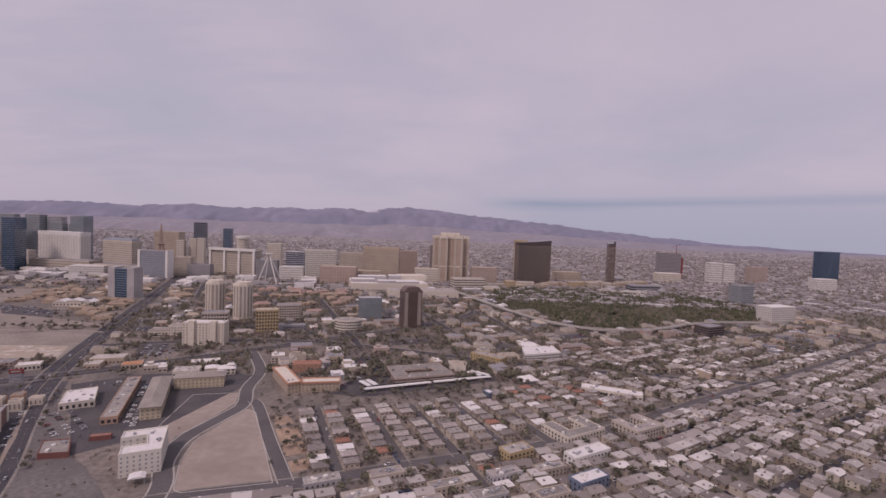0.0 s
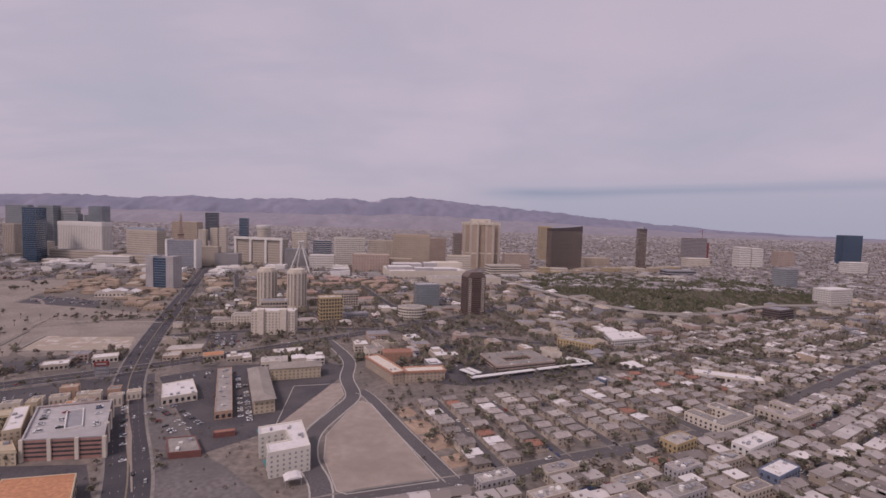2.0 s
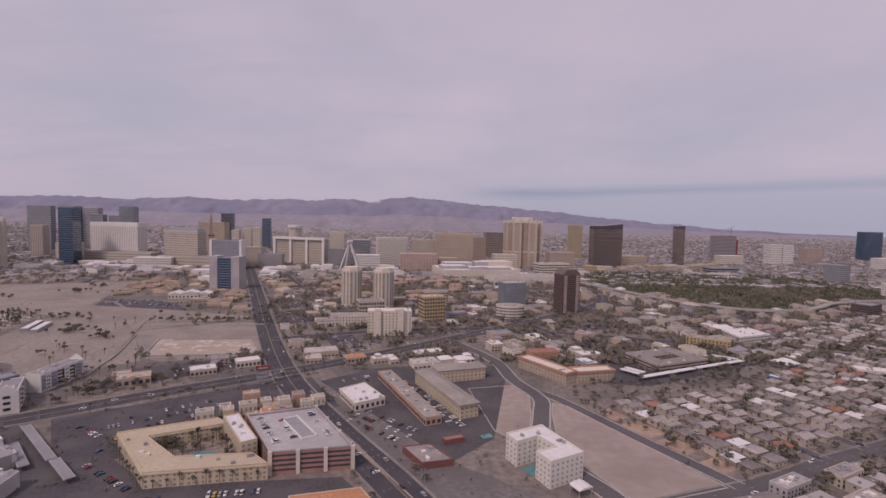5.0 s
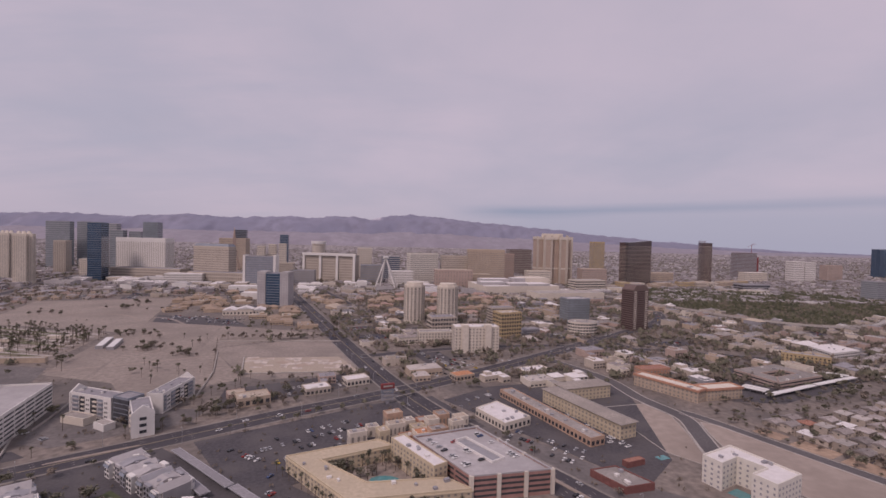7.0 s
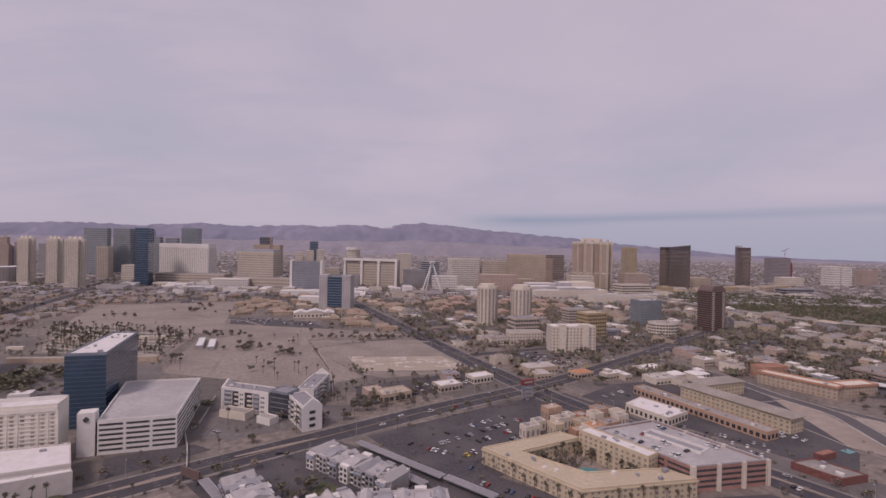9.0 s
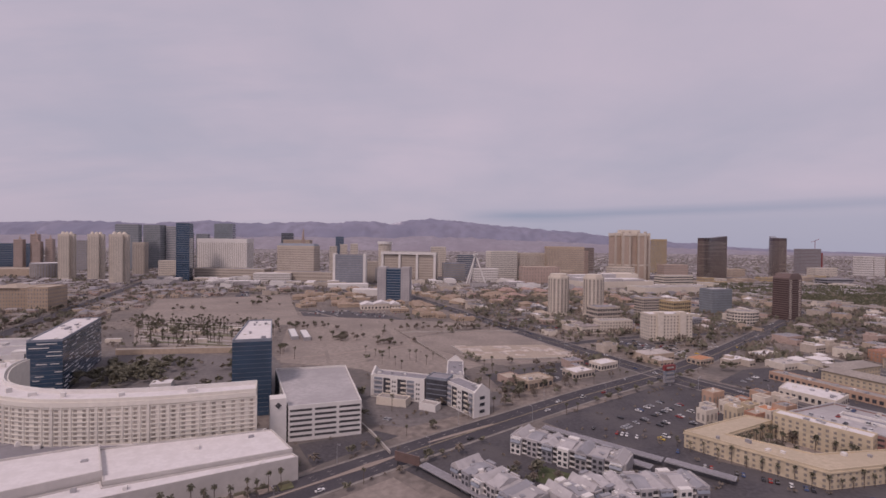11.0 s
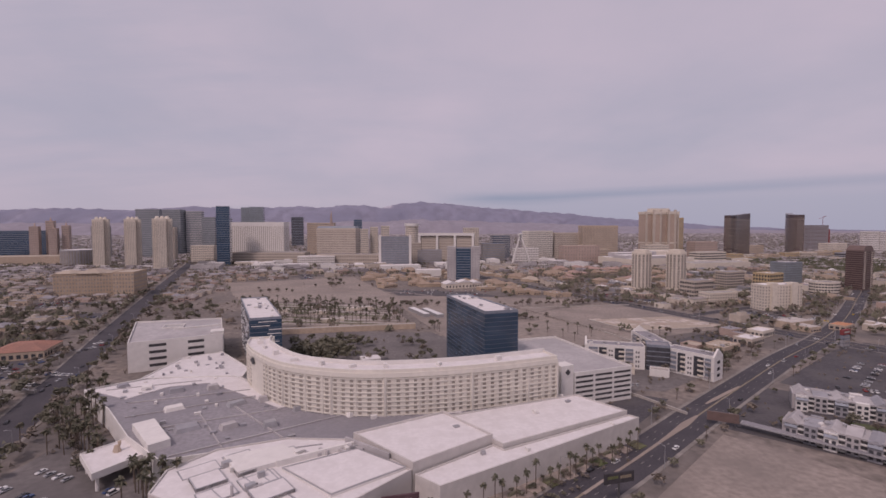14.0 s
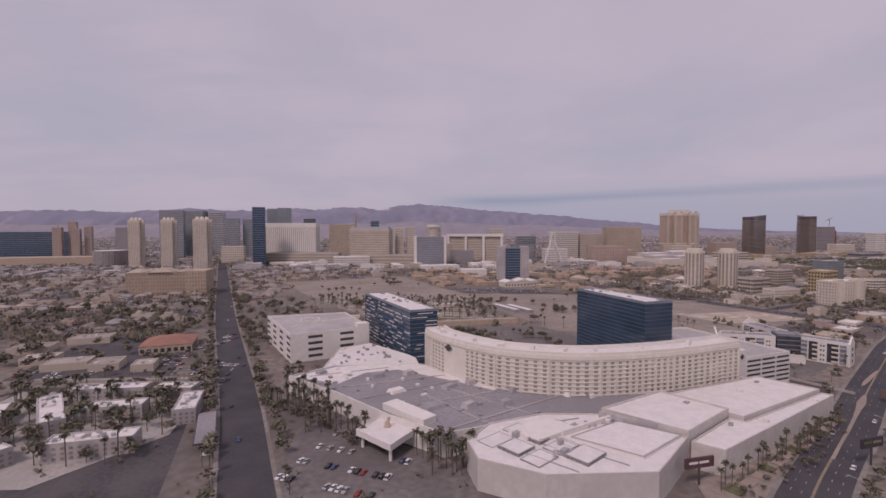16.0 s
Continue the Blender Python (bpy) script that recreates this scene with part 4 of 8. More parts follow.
windows(pv, plan, 4, 88, 1, 3.0, "strip", M["rose"], 0.45)
B("hotel_tower", "gold glass tower with a white crown", "tower", rect(219, 1260, 30, 24, 6), 86, "gold", "white_roof", "shade", 22, 3, "strip", wide=0.5)


def curved_tower(x, y, w, h, rot, sag, depth, label):
    """A crescent slab of bronze glass with a swept roofline and pale floor bands."""
    t = thing("curved_tower", label, "hotel", x, y, 0, rot, "bronze crescent towers")
    take(rect(x, y, w, depth + sag, rot))
    n = 14
    front = [(-w / 2 + w * i / n, -sag * (1 - (2 * i / n - 1) ** 2) * -1 - depth / 2) for i in range(n + 1)]
    back = [(px_, py_ + depth) for px_, py_ in front][::-1]
    plan = front + back
    g_ = Geo()
    nn = len(plan)
    tops = [h - 5 * (1 - (i / n) ** 2) for i in range(n + 1)]
    tops = tops + tops[::-1]
    g_.v = [(a_, b_, 0) for a_, b_ in plan] + [(a_, b_, z_) for (a_, b_), z_ in zip(plan, tops)]
    g_.f = [(i, (i + 1) % nn, nn + (i + 1) % nn, nn + i) for i in range(nn)] + [(nn + i, nn + i + 1, nn + nn - 2 - i, nn + nn - 1 - i) for i in range(n)]
    part("wall", g_, M["bronze_glass"], t)
    fl = 28
    for k in range(fl):
        z = 4 + (h - 14) * k / fl
        part("floor_band", Geo().prism(inset(plan, -0.18), z, z + 0.5), M["beige"], t)
    return t


curved_tower(204, 1008, 90, 92, 31, 6, 13, "bronze glass crescent hotel tower with a swept roofline")
curved_tower(400, 1085, 62, 95, 70, 6, 14, "bronze glass crescent hotel tower seen near its edge")
for x, y, w, d, h, wall, roof, lab in ((-330, 930, 40, 18, 34, "slate", "gray_roof", "dark grey hotel block behind a wheel"), (-275, 905, 44, 16, 26, "white", "white_roof", "white low hotel wing by a wheel"),
        (-355, 1040, 30, 16, 62, "cream", "white_roof", "white slab tower behind hotels"), (-300, 1010, 36, 18, 48, "blue", "white_roof", "pale blue-fronted hotel block"), (-140, 925, 60, 24, 22, "tan", "tan_roof", "tan shopping arcade below hotels"),
        (-20, 930, 44, 24, 30, "cream", "tan_roof", "cream hotel annex with flat roof"), (95, 960, 50, 24, 34, "rose", "tan_roof", "rose hotel annex below a tower"), (-640, 880, 60, 22, 16, "white", "white_roof", "white shopping hall below hotels"),
        (-480, 905, 30, 18, 36, "beige", "tan_roof", "beige hotel block by a boulevard"), (560, 1150, 60, 22, 22, "cream", "white_roof", "cream mall block far off"), (300, 1100, 60, 26, 20, "tan", "tan_roof", "tan casino annex behind towers"),
        (830, 1230, 46, 22, 40, "rose", "tan_roof", "rose-tan hotel slab far off"), (900, 1100, 50, 24, 26, "white", "white_roof", "white hall at the city edge"), (-870, 1000, 40, 22, 30, "cream", "pale_roof", "cream hotel annex by a boulevard")):
    B("hotel_block", lab, "hotel", rect(x, y, w, d, 6), h, "pale_gray" if wall == "blue" else wall, roof, "blue_glass" if wall == "blue" else "shade", max(3, h // 4), 3.2, "band" if wall in ("slate", "blue") else "grid", clutter=3)
pod = random.Random(64)
for k in range(20):
    x = 110 + 17.5 * k
    y = 925 + 0.32 * (x - 110) + pod.uniform(-18, 18)
    wall = pod.choice(("gold", "tan", "tan", "cream", "beige"))
    B("casino_podium", f"low {wall if wall != 'gold' else 'golden-tan'} casino wing below bronze towers", "casino", rect(x, y, pod.uniform(18, 34), pod.uniform(14, 26), pod.choice((4, 14, 94))), pod.uniform(4, 12), wall, pod.choice(("tan_roof", "pale_roof")), "shade", 2, 3, "grid", clutter=2)
fb = B("unfinished_tower", "grey-blue unfinished tower with a crane", "tower", rect(612, 1256, 58, 22, 6), 66, "brown", "gray_roof", "gray", 18, 4, "band", high=0.6)
part("red_netting", Geo().prism(rect(30, 2, 10, 18, 6), 0, 56), M["sign_red"], fb, "red netting on an unfinished corner")
part("crane_mast", Geo().beam((20, 0, 66), (20, 0, 88), 0.6), M["sign_red"], fb)
part("crane_jib", Geo().beam((10, 0, 84), (30, 0, 92), 0.5), M["sign_red"], fb)
B("hotel_tower", "white wide hotel block with a notch", "hotel", rect(690, 1180, 30, 24, 6), 50, "white", "white_roof", "shade", 9, 3, "grid")
B("hotel_tower", "white wide hotel block with a notch", "hotel", rect(724, 1185, 30, 24, 6), 48, "white", "white_roof", "shade", 9, 3, "grid")
B("glass_tower", "tall blue glass tower at the city edge", "tower", rect(1150, 1400, 62, 24, 6), 84, "slate", "gray_roof", "blue_glass", 28, 6, "band", high=0.9)
B("glass_tower", "pale blue glass apartment tower", "tower", rect(525, 810, 28, 24, 20), 32, "gray", "gray_roof", "teal_glass", 10, 3, "band", high=0.6)
B("hotel_block", "white hotel block beyond the golf course", "hotel", rect(472, 650, 46, 22, 20), 21, "white", "white_roof", "shade", 7, 3, "grid")
B("office_block", "low dark brown office block among trees", "office", rect(318, 540, 28, 18, 28), 11, "brown", "gray_roof", "glass", 4, 3, "band")
B("casino_hall", "long grey casino hall with flat roofs", "casino", rect(420, 960, 60, 26, 6), 10, "gray", "gray_roof", "glass", 2, 4, "band")
B("hotel_tower", "slim grey-blue tower far away", "tower", rect(-843, 1687, 38, 24, 8), 96, "slate", "gray_roof", "glass", 18, 4, "band", high=0.7)
B("hotel_tower", "slim dark blue tower far away", "tower", rect(-619, 1403, 22, 20, 8), 84, "slate", "gray_roof", "blue_glass", 18, 4, "band", high=0.7)
B("brown_hotel", "broad tan hotel with low tile roofs and rows of windows", "hotel", rect(-796, 558, 60, 24, 6), 21, "village_wall", "tan_roof", "shade", 6, 2.6, "grid", wide=0.5, crown=1.5)
bh = thing("tiled_roofs", "hipped tile roofs on a broad tan hotel", "roof", -796, 558, 21, 6)
for x, w, d, z in ((-22, 16, 25, 3), (0, 22, 27, 4), (21, 16, 25, 3)):
    part("hip", Geo().prism(rect(x, 0, w, d), 0.6, z, rect(x, 0, w * 0.25, d * 0.35)), M["tan_roof"], bh)
B("brown_hotel_wing", "tan hotel end block with a tiled roof", "hotel", rect(-760, 552, 18, 30, 6), 23, "village_wall", "tan_roof", "shade", 6, 2.6, "grid", wide=0.5)
B("hotel_tower", "pale beige condominium slab behind a tan hotel", "tower", rect(-935, 1010, 20, 26, 14), 64, "beige", "tan_roof", "shade", 20, 3, "strip", wide=0.4)
B("arena", "low round-roofed white and grey arena", "arena", [(-1055 + 26 * math.cos(i * math.pi / 10), 940 + 26 * math.sin(i * math.pi / 10)) for i in range(20)], 26, "gray", "white_roof", "shade", 1, 5, "strip")
B("hotel_tower", "pale grey hotel slab behind towers", "tower", rect(-1130, 1130, 30, 22, 12), 66, "gray", "gray_roof", "shade", 14, 3, "grid")

# ---- mid-distance towers and offices ----
for x, y in ((-248, 541), (-214, 535)):
    # octagonal condominium pair with vertical ribs
    oc = [(11 * math.cos(radians(22.5 + 45 * i)), 9.5 * math.sin(radians(22.5 + 45 * i))) for i in range(8)]
    t = thing("condo_tower", "cream ribbed octagonal condominium tower", "tower", x, y, 0, 20, "twin condominium towers")
    take(rect(x, y, 30, 26, 20))
    part("wall", Geo().prism(oc, 0, 39), M["cream"], t)
    part("crown", Geo().prism([(0.8 * a, 0.8 * b) for a, b in oc], 39, 41.5), M["cream"], t)
    for k in range(14):
        part("balcony_band", Geo().prism([(1.03 * a, 1.03 * b) for a, b in oc], 2.4 + 2.6 * k, 2.8 + 2.6 * k), M["cream"], t)
    windows(t, oc, 2, 38, 1, 3.6, "strip", M["shade"], 0.5)
bt = thing("brown_tower", "dark brown office tower with a white-striped front and arched top", "tower", -24, 520, 0, 22)
take(rect(-24, 520, 26, 20, 22))
bp = rect(0, 0, 21, 15)
part("wall", Geo().prism(bp, 0, 41), M["brown"], bt)
part("arched_top", Geo().prism(bp, 41, 45.5, rect(0, 0, 12, 14.5)), M["brown"], bt)
windows(bt, bp, 1, 40, 18, 2.0, "band", M["bronze_glass"], 0.6, 0.5)
for s in (-7.5, 7.5):
    for k in range(18):
        part("white_panel", Geo().box(s - 2.0, -7.65, 1.8 + 2.15 * k, s + 2.0, -7.52, 2.6 + 2.15 * k), M["cream"], bt)
B("glass_office", "black glass office block with a stepped roof", "office", rect(-74, 556, 26, 17, 14), 26, "slate", "pale_gray", "teal_glass", 10, 3, "band", high=0.75, clutter=3)
B("yellow_office", "ochre office block with deep square windows", "office", rect(-164, 472, 21, 15, 22), 23, "gold", "tan_roof", "glass", 7, 2.6, "grid", wide=0.6, high=0.6, clutter=4)
B("brown_office", "taupe office block with dark windows", "office", rect(-160, 528, 25, 13, 16), 19, "beige", "gray_roof", "glass", 7, 2.6, "grid", wide=0.65, high=0.6)
B("beige_office", "low beige office with dark window bands", "office", rect(-222, 488, 24, 16, 16), 15.5, "beige", "gray_roof", "glass", 4, 2.6, "grid", wide=0.7, clutter=5)
B("round_office", "round-cornered pale office with terraces", "office", [(-87 + 14 * math.cos(i * math.pi / 8), 494 + 10 * math.sin(i * math.pi / 8)) for i in range(16)], 11.5, "cream", "pale_roof", "glass", 4, 2.4, "grid", wide=0.7, clutter=4)
ch = B("cream_hotel", "cream hotel with two stair towers", "hotel", rect(-199, 420, 35, 13, 6), 19.5, "cream", "white_roof", "shade", 8, 2.6, "grid", wide=0.4, high=0.5, clutter=4)
for s in (-9, 9):
    part("stair_tower", Geo().prism(rect(s, -5.4 + s * 0.1, 5, 6, 6), 0, 21.5), M["cream"], ch)
B("hotel_wing", "low cream hotel wing", "hotel", rect(-230, 446, 28, 12, 8), 10, "cream", "pale_roof", "shade", 4, 2.6, "grid", wide=0.5)


club = thing("clubhouse", "cream-white gabled clubhouse among tan village blocks", "building", -432, 575, 0, 12)
take(rect(-432, 575, 44, 24, 12))
for x, y, w, d, h in ((-14, 0, 14, 16, 5.0), (1, -2, 16, 12, 6.2), (15, 1, 12, 15, 4.6)):
    part("wall", Geo().prism(rect(x, y, w, d), -0.2, h), M["cream"], club)
    part("roof", Geo().prism(rect(x, y, w + 1, d + 1), h, h + 2.6, rect(x, y, 0.3, d + 1)), M["white_roof"], club)
    for k in range(4):
        part("window", Geo().box(x - w / 2 + w * (k + 0.25) / 4, y - d / 2 - 0.06, 1.0, x - w / 2 + w * (k + 0.7) / 4, y - d / 2 + 0.05, 3.0), M["glass"], club)

# ---- the white resort ----
HOTEL_FRONT = smooth([(-558, 264), (-556, 254), (-549, 241.4), (-536, 226.4), (-519, 218), (-502, 215), (-474, 217.6), (-443, 226)], 3)


def offset_line(pts, d):
    out = []
    for i in range(len(pts)):
        a, b = Vector(pts[max(0, i - 1)]), Vector(pts[min(len(pts) - 1, i + 1)])
        e = (b - a).normalized()
        p = Vector(pts[i]) + Vector((-e.y, e.x)) * d
        out.append((p.x, p.y))
    return out


hotel_back = offset_line(HOTEL_FRONT, 9.5)
hotel_plan = HOTEL_FRONT + hotel_back[::-1]
hotel = B("resort_hotel", "long curved cream-white hotel with ten rows of balconied windows", "hotel", hotel_plan, 20.5, "hotel_cream", "white_roof", parapet=0.9, clutter=0)
hx, hy = hotel.location.x, hotel.location.y
hloc = [(x - hx, y - hy) for x, y in HOTEL_FRONT]
blank, made = {5, 6}, 0
for i in range(len(hloc) - 1):
    seg = [hloc[i], hloc[i + 1], (hloc[i + 1][0] + 0.01, hloc[i + 1][1] + 5), (hloc[i][0] + 0.01, hloc[i][1] + 5)]
    if i in blank:
        continue
    L = (Vector(hloc[i + 1]) - Vector(hloc[i])).length
    windows(hotel, seg, 4.0, 18.4, 10, 2.7, "each" if made < 280 else "grid", M["room_glass"], 0.4, 0.52, sides=(0,))
    made += 10 * max(1, round(L / 2.7))
    for k in range(11):
        z = 4.0 + 1.44 * k
        a, b = Vector(hloc[i]), Vector(hloc[i + 1])
        e = (b - a).normalized()
        o = Vector((e.y, -e.x)) * 0.26
        part("floor_ledge", Geo().prism([tuple(a - o * 0.1), tuple(a + o), tuple(b + o), tuple(b - o * 0.1)], z - 0.1, z + 0.16), M["hotel_cream"], hotel)
    for j in range(1, max(1, round(L / 2.7))):
        q = Vector(hloc[i]) + (Vector(hloc[i + 1]) - Vector(hloc[i])) * (j / max(1, round(L / 2.7)))
        part("fin", Geo().prism(rect(q.x, q.y, 0.55, 0.5, math.degrees(math.atan2(e.y, e.x))), 4.0, 18.9), M["hotel_cream"], hotel)
for i in range(len(hloc)):
    if i - 1 in blank and i in blank or i % 3:
        continue
    a = Vector(hloc[i])
    part("pier", Geo().prism(rect(a.x, a.y - 0.1, 0.7, 0.7, 20), 4.2, 19.2), M["hotel_cream"], hotel)
part("fascia", Geo().prism([tuple(p) for p in offset_line(hloc, -0.35)] + [tuple(p) for p in offset_line(hloc, 0.2)][::-1], 18.9, 20.4), M["hotel_cream"], hotel)
e0 = Vector(hloc[6]) - Vector(hloc[5])
mid = (Vector(hloc[5]) + Vector(hloc[6])) / 2
ang = math.degrees(math.atan2(e0.y, e0.x))
disc = part("round_emblem", Geo().cone(0, 0, 0, 0.3, 1.25, 1.25, 16), M["dark_metal"], hotel, "round dark wall emblem without lettering")
o = Vector((e0.y, -e0.x)).normalized()
disc.matrix_basis = Matrix.Translation((mid.x + o.x * 0.2, mid.y + o.y * 0.2, 17.4)) @ Euler((radians(90), 0, radians(ang))).to_matrix().to_4x4()
bar = part("emblem_bar", Geo().box(-1.9, -0.4, 0, 1.9, 0.4, 0.34), M["dark_metal"], hotel, "dark bar across a wall emblem")
bar.matrix_basis = Matrix.Translation((mid.x + o.x * 0.3, mid.y + o.y * 0.3, 17.4)) @ Euler((radians(90), 0, radians(ang))).to_matrix().to_4x4()
rl = offset_line(hloc, 4.8)
for i in range(1, len(rl) - 1, 2):
    part("roof_unit", Geo().prism(rect(rl[i][0], rl[i][1], 1.2 + 0.35 * (i % 5), 1.3, 15 + 20 * (i % 3)), 20.6, 21.5 + 0.2 * (i % 4)), M[("metal", "white")[i % 2]], hotel)
part("rear_wall", Geo().prism([tuple(p) for p in offset_line(hloc, 8.0)] + [tuple(p) for p in offset_line(hloc, 8.4)][::-1], 20.6, 22.0), M["white"], hotel)

tower_plan = [(-474, 305), (-463, 307), (-448.5, 260), (-463, 256.5)]
dark = B("glass_hotel_tower", "dark blue glass hotel slab with a white roof", "hotel", tower_plan, 31, "slate", "white_roof", "blue_glass", 17, 2, "band", high=0.9, clutter=9, parapet=0.7)
stripe_plan = [(-588, 345), (-575, 349), (-551, 286.3), (-564, 282.6)]
st = B("striped_hotel_tower", "blue glass hotel slab with broken white stripes", "hotel", stripe_plan, 25, "slate", "white_roof", "blue_glass", 13, 2, "band", high=0.9, clutter=16, parapet=0.6)
sp = [(x - st.location.x, y - st.location.y) for x, y in ccw(stripe_plan)]
rnd = random.Random(5)
for i in range(4):
    a, b = Vector(sp[i]), Vector(sp[(i + 1) % 4])
    L = (b - a).length
    e = (b - a) / L
    o = Vector((e.y, -e.x))
    for fl in range(13):
        s = rnd.uniform(0, 4)
        while s < L - 2:
            w = rnd.uniform(2.5, 8)
            p, q = a + e * s + o * 0.06, a + e * min(s + w, L - 0.1) + o * 0.06
            if rnd.random() < 0.62:
                z = 1.2 + fl * 1.85
                part("white_stripe", Geo().prism([tuple(p), tuple(p + o * 0.12), tuple(q + o * 0.12), tuple(q)], z, z + 0.38), M["white"], st)
            s += w + rnd.uniform(0.8, 4)


def garage(label, plan, h, floors, lot="pale_roof", wall="white", well=None, bare=0):
    gx, gy = middle(plan)
    t = B("parking_garage", label, "garage", plan, h, wall, lot, parapet=0.9)
    loc = [(x - gx, y - gy) for x, y in ccw(plan)]
    step = (h - 0.8) / floors
    for i in range(len(loc)):
        a, b = Vector(loc[i]), Vector(loc[(i + 1) % len(loc)])
        L = (b - a).length
        e = (b - a) / L
        o = Vector((e.y, -e.x))
        bays = max(2, round(L / 8.5))
        for fl in range(floors):
            for k in range(bays):
                if bare and (k * 5 + i) % bare:
                    continue
                p, q = a + e * (L * (k + 0.06) / bays), a + e * (L * (k + 0.94) / bays)
                z = 0.55 + fl * step + step * 0.42
                # A dark panel on the solid wall paints the shade of an open deck.
                part("deck_opening", Geo().prism([tuple(p - o * 0.1), tuple(p + o * 0.06), tuple(q + o * 0.06), tuple(q - o * 0.1)], z, z + step * 0.42), M["opening_shade"], t)
    if well:
        wx, wy, ww, wd, wr = well
        shaft = part("light_well", Geo().prism(rect(wx - gx, wy - gy, ww, wd, wr), h + 0.12, h + 0.16), M["gray"], t, "dark ramp well in the roof deck")
        rim = rect(wx - gx, wy - gy, ww + 0.8, wd + 0.8, wr)
        inn = rect(wx - gx, wy - gy, ww, wd, wr)
        for i in range(4):
            part("well_wall", Geo().prism([rim[i], rim[(i + 1) % 4], inn[(i + 1) % 4], inn[i]], h + 0.1, h + 1.0), M["white"], shaft)
    return t


wg = garage("white multi-storey car park with dark deck openings", [(-620, 290.2), (-643, 340.7), (-600, 347.9), (-584, 306.0)], 13, 4, well=(-617, 328.1, 9, 6, 14), bare=2, lot="pale_gray")
wgx, wgy = wg.location.x, wg.location.y
part("stair_tower", Geo().prism(rect(-588 - wgx, 309.5 - wgy, 6, 6, 20), 0, 15), M["white"], wg)
part("roof_rib", Geo().prism(rect(-604 - wgx, 325.3 - wgy, 0.8, 22, -65), 13.1, 13.9), M["white"], wg)
hg = garage("white open-deck car park with a pale roof", [(-454, 283), (-423, 290), (-409, 240), (-434, 233)], 12, 6, lot="pale_gray")
part("stair_tower", Geo().prism(rect(-438 - hg.location.x, 234 - hg.location.y, 5.5, 5, 20), 0, 16), M["white"], hg)

tower_emblem = part("emblem", Geo().cone(0, 0, 0, 0.3, 1.1, 1.1, 4), M["dark_metal"], hg, "dark diamond wall emblem without lettering")
tower_emblem.matrix_basis = Matrix.Translation((-438 + 0.86 - hg.location.x, 234 - 2.36 - hg.location.y, 13.6)) @ Euler((radians(90), 0, radians(20))).to_matrix().to_4x4()
for pts in ([(-414, 256), (-405, 240), (-397, 223)], [(-391, 405), (-372, 352), (-362, 307)], [(-420, 300), (-414, 276), (-411, 262)]):
    single("low_wall", strip(pts, 0.5, -0.1, 1.0), M["kerb"], "low pale concrete boundary wall across dirt", "wall")
beds = random.Random(19)
for k in range(13):
    q = k / 12
    x, y = -490 + 64 * q, 166.5 + 36 * q + beds.uniform(-0.5, 0.5)
    patch("planter_bed", "stepped planter bed of sand and low hedges", rect(x, y, 3.8, beds.uniform(3.0, 4.6), 29), "dirt" if k % 3 else "grass", 0.3, False)
    single("hedge", Geo().prism(rect(x - 0.8, y + 1.0, 3.2, 0.8, 29), 0.2, 0.95, rect(x - 0.8, y + 1.0, 2.9, 0.5, 29)), M["leaf"], "clipped dusty-green hedge in a planter bed", "hedge", "hedges by the avenue")

# casino roofs and the long hall
CASINO_H = 6.4
casino = B("casino_block", "low casino with grey and white roofs full of vents", "casino", [(-612, 248.0), (-596, 260.4), (-563, 260.3), (-556, 254.2), (-550, 246.0), (-537, 231.9), (-519, 223.6), (-502, 220.2), (-474, 221.4), (-440, 228), (-441, 225), (-484, 210.8), (-511, 198.2), (-512, 196.6), (-528, 199.7), (-545, 194.4), (-558, 190.6), (-574, 205.8), (-592, 227.9)], CASINO_H, "white", "gray_roof", parapet=0.7, clutter=34)
cxx, cyy = casino.location.x, casino.location.y


def on_casino(pts):
    return [(x - cxx, y - cyy) for x, y in pts]


for pts in ([(-610, 248.0), (-596, 258.9), (-580, 260.6), (-570, 253.0), (-583, 249.9), (-592, 237.9)], [(-580, 260.6), (-563, 259.7), (-556, 253.2), (-549.5, 244.9), (-537, 231.1), (-531, 228.0), (-537, 224.9), (-549, 235.8), (-570, 253.0)],
            [(-522, 224.4), (-502, 219.4), (-474, 220.4), (-478, 215.8), (-504, 214.8), (-526, 222.2)]):
    part("white_roof_field", Geo().prism(on_casino(ccw(pts)), CASINO_H + 0.1, CASINO_H + 0.3), M["white_roof"], casino, "white membrane roof field")
for a, b, w in (((-589, 233.6), (-552, 243.4), 0.4), ((-574, 209.8), (-536, 223.8), 0.4), ((-557, 193.4), (-515, 217.0), 0.5), ((-583, 220.9), (-548, 236.7), 0.3), ((-545, 197.2), (-561, 222.2), 0.3), ((-530, 201.8), (-556, 232.2), 0.3), ((-604, 247.3), (-574, 255.8), 0.4)):
    part("roof_curb", strip(on_casino([a, b]), w, CASINO_H + 0.1, CASINO_H + 0.55), M["pale_gray"], casino)
rnd = random.Random(12)
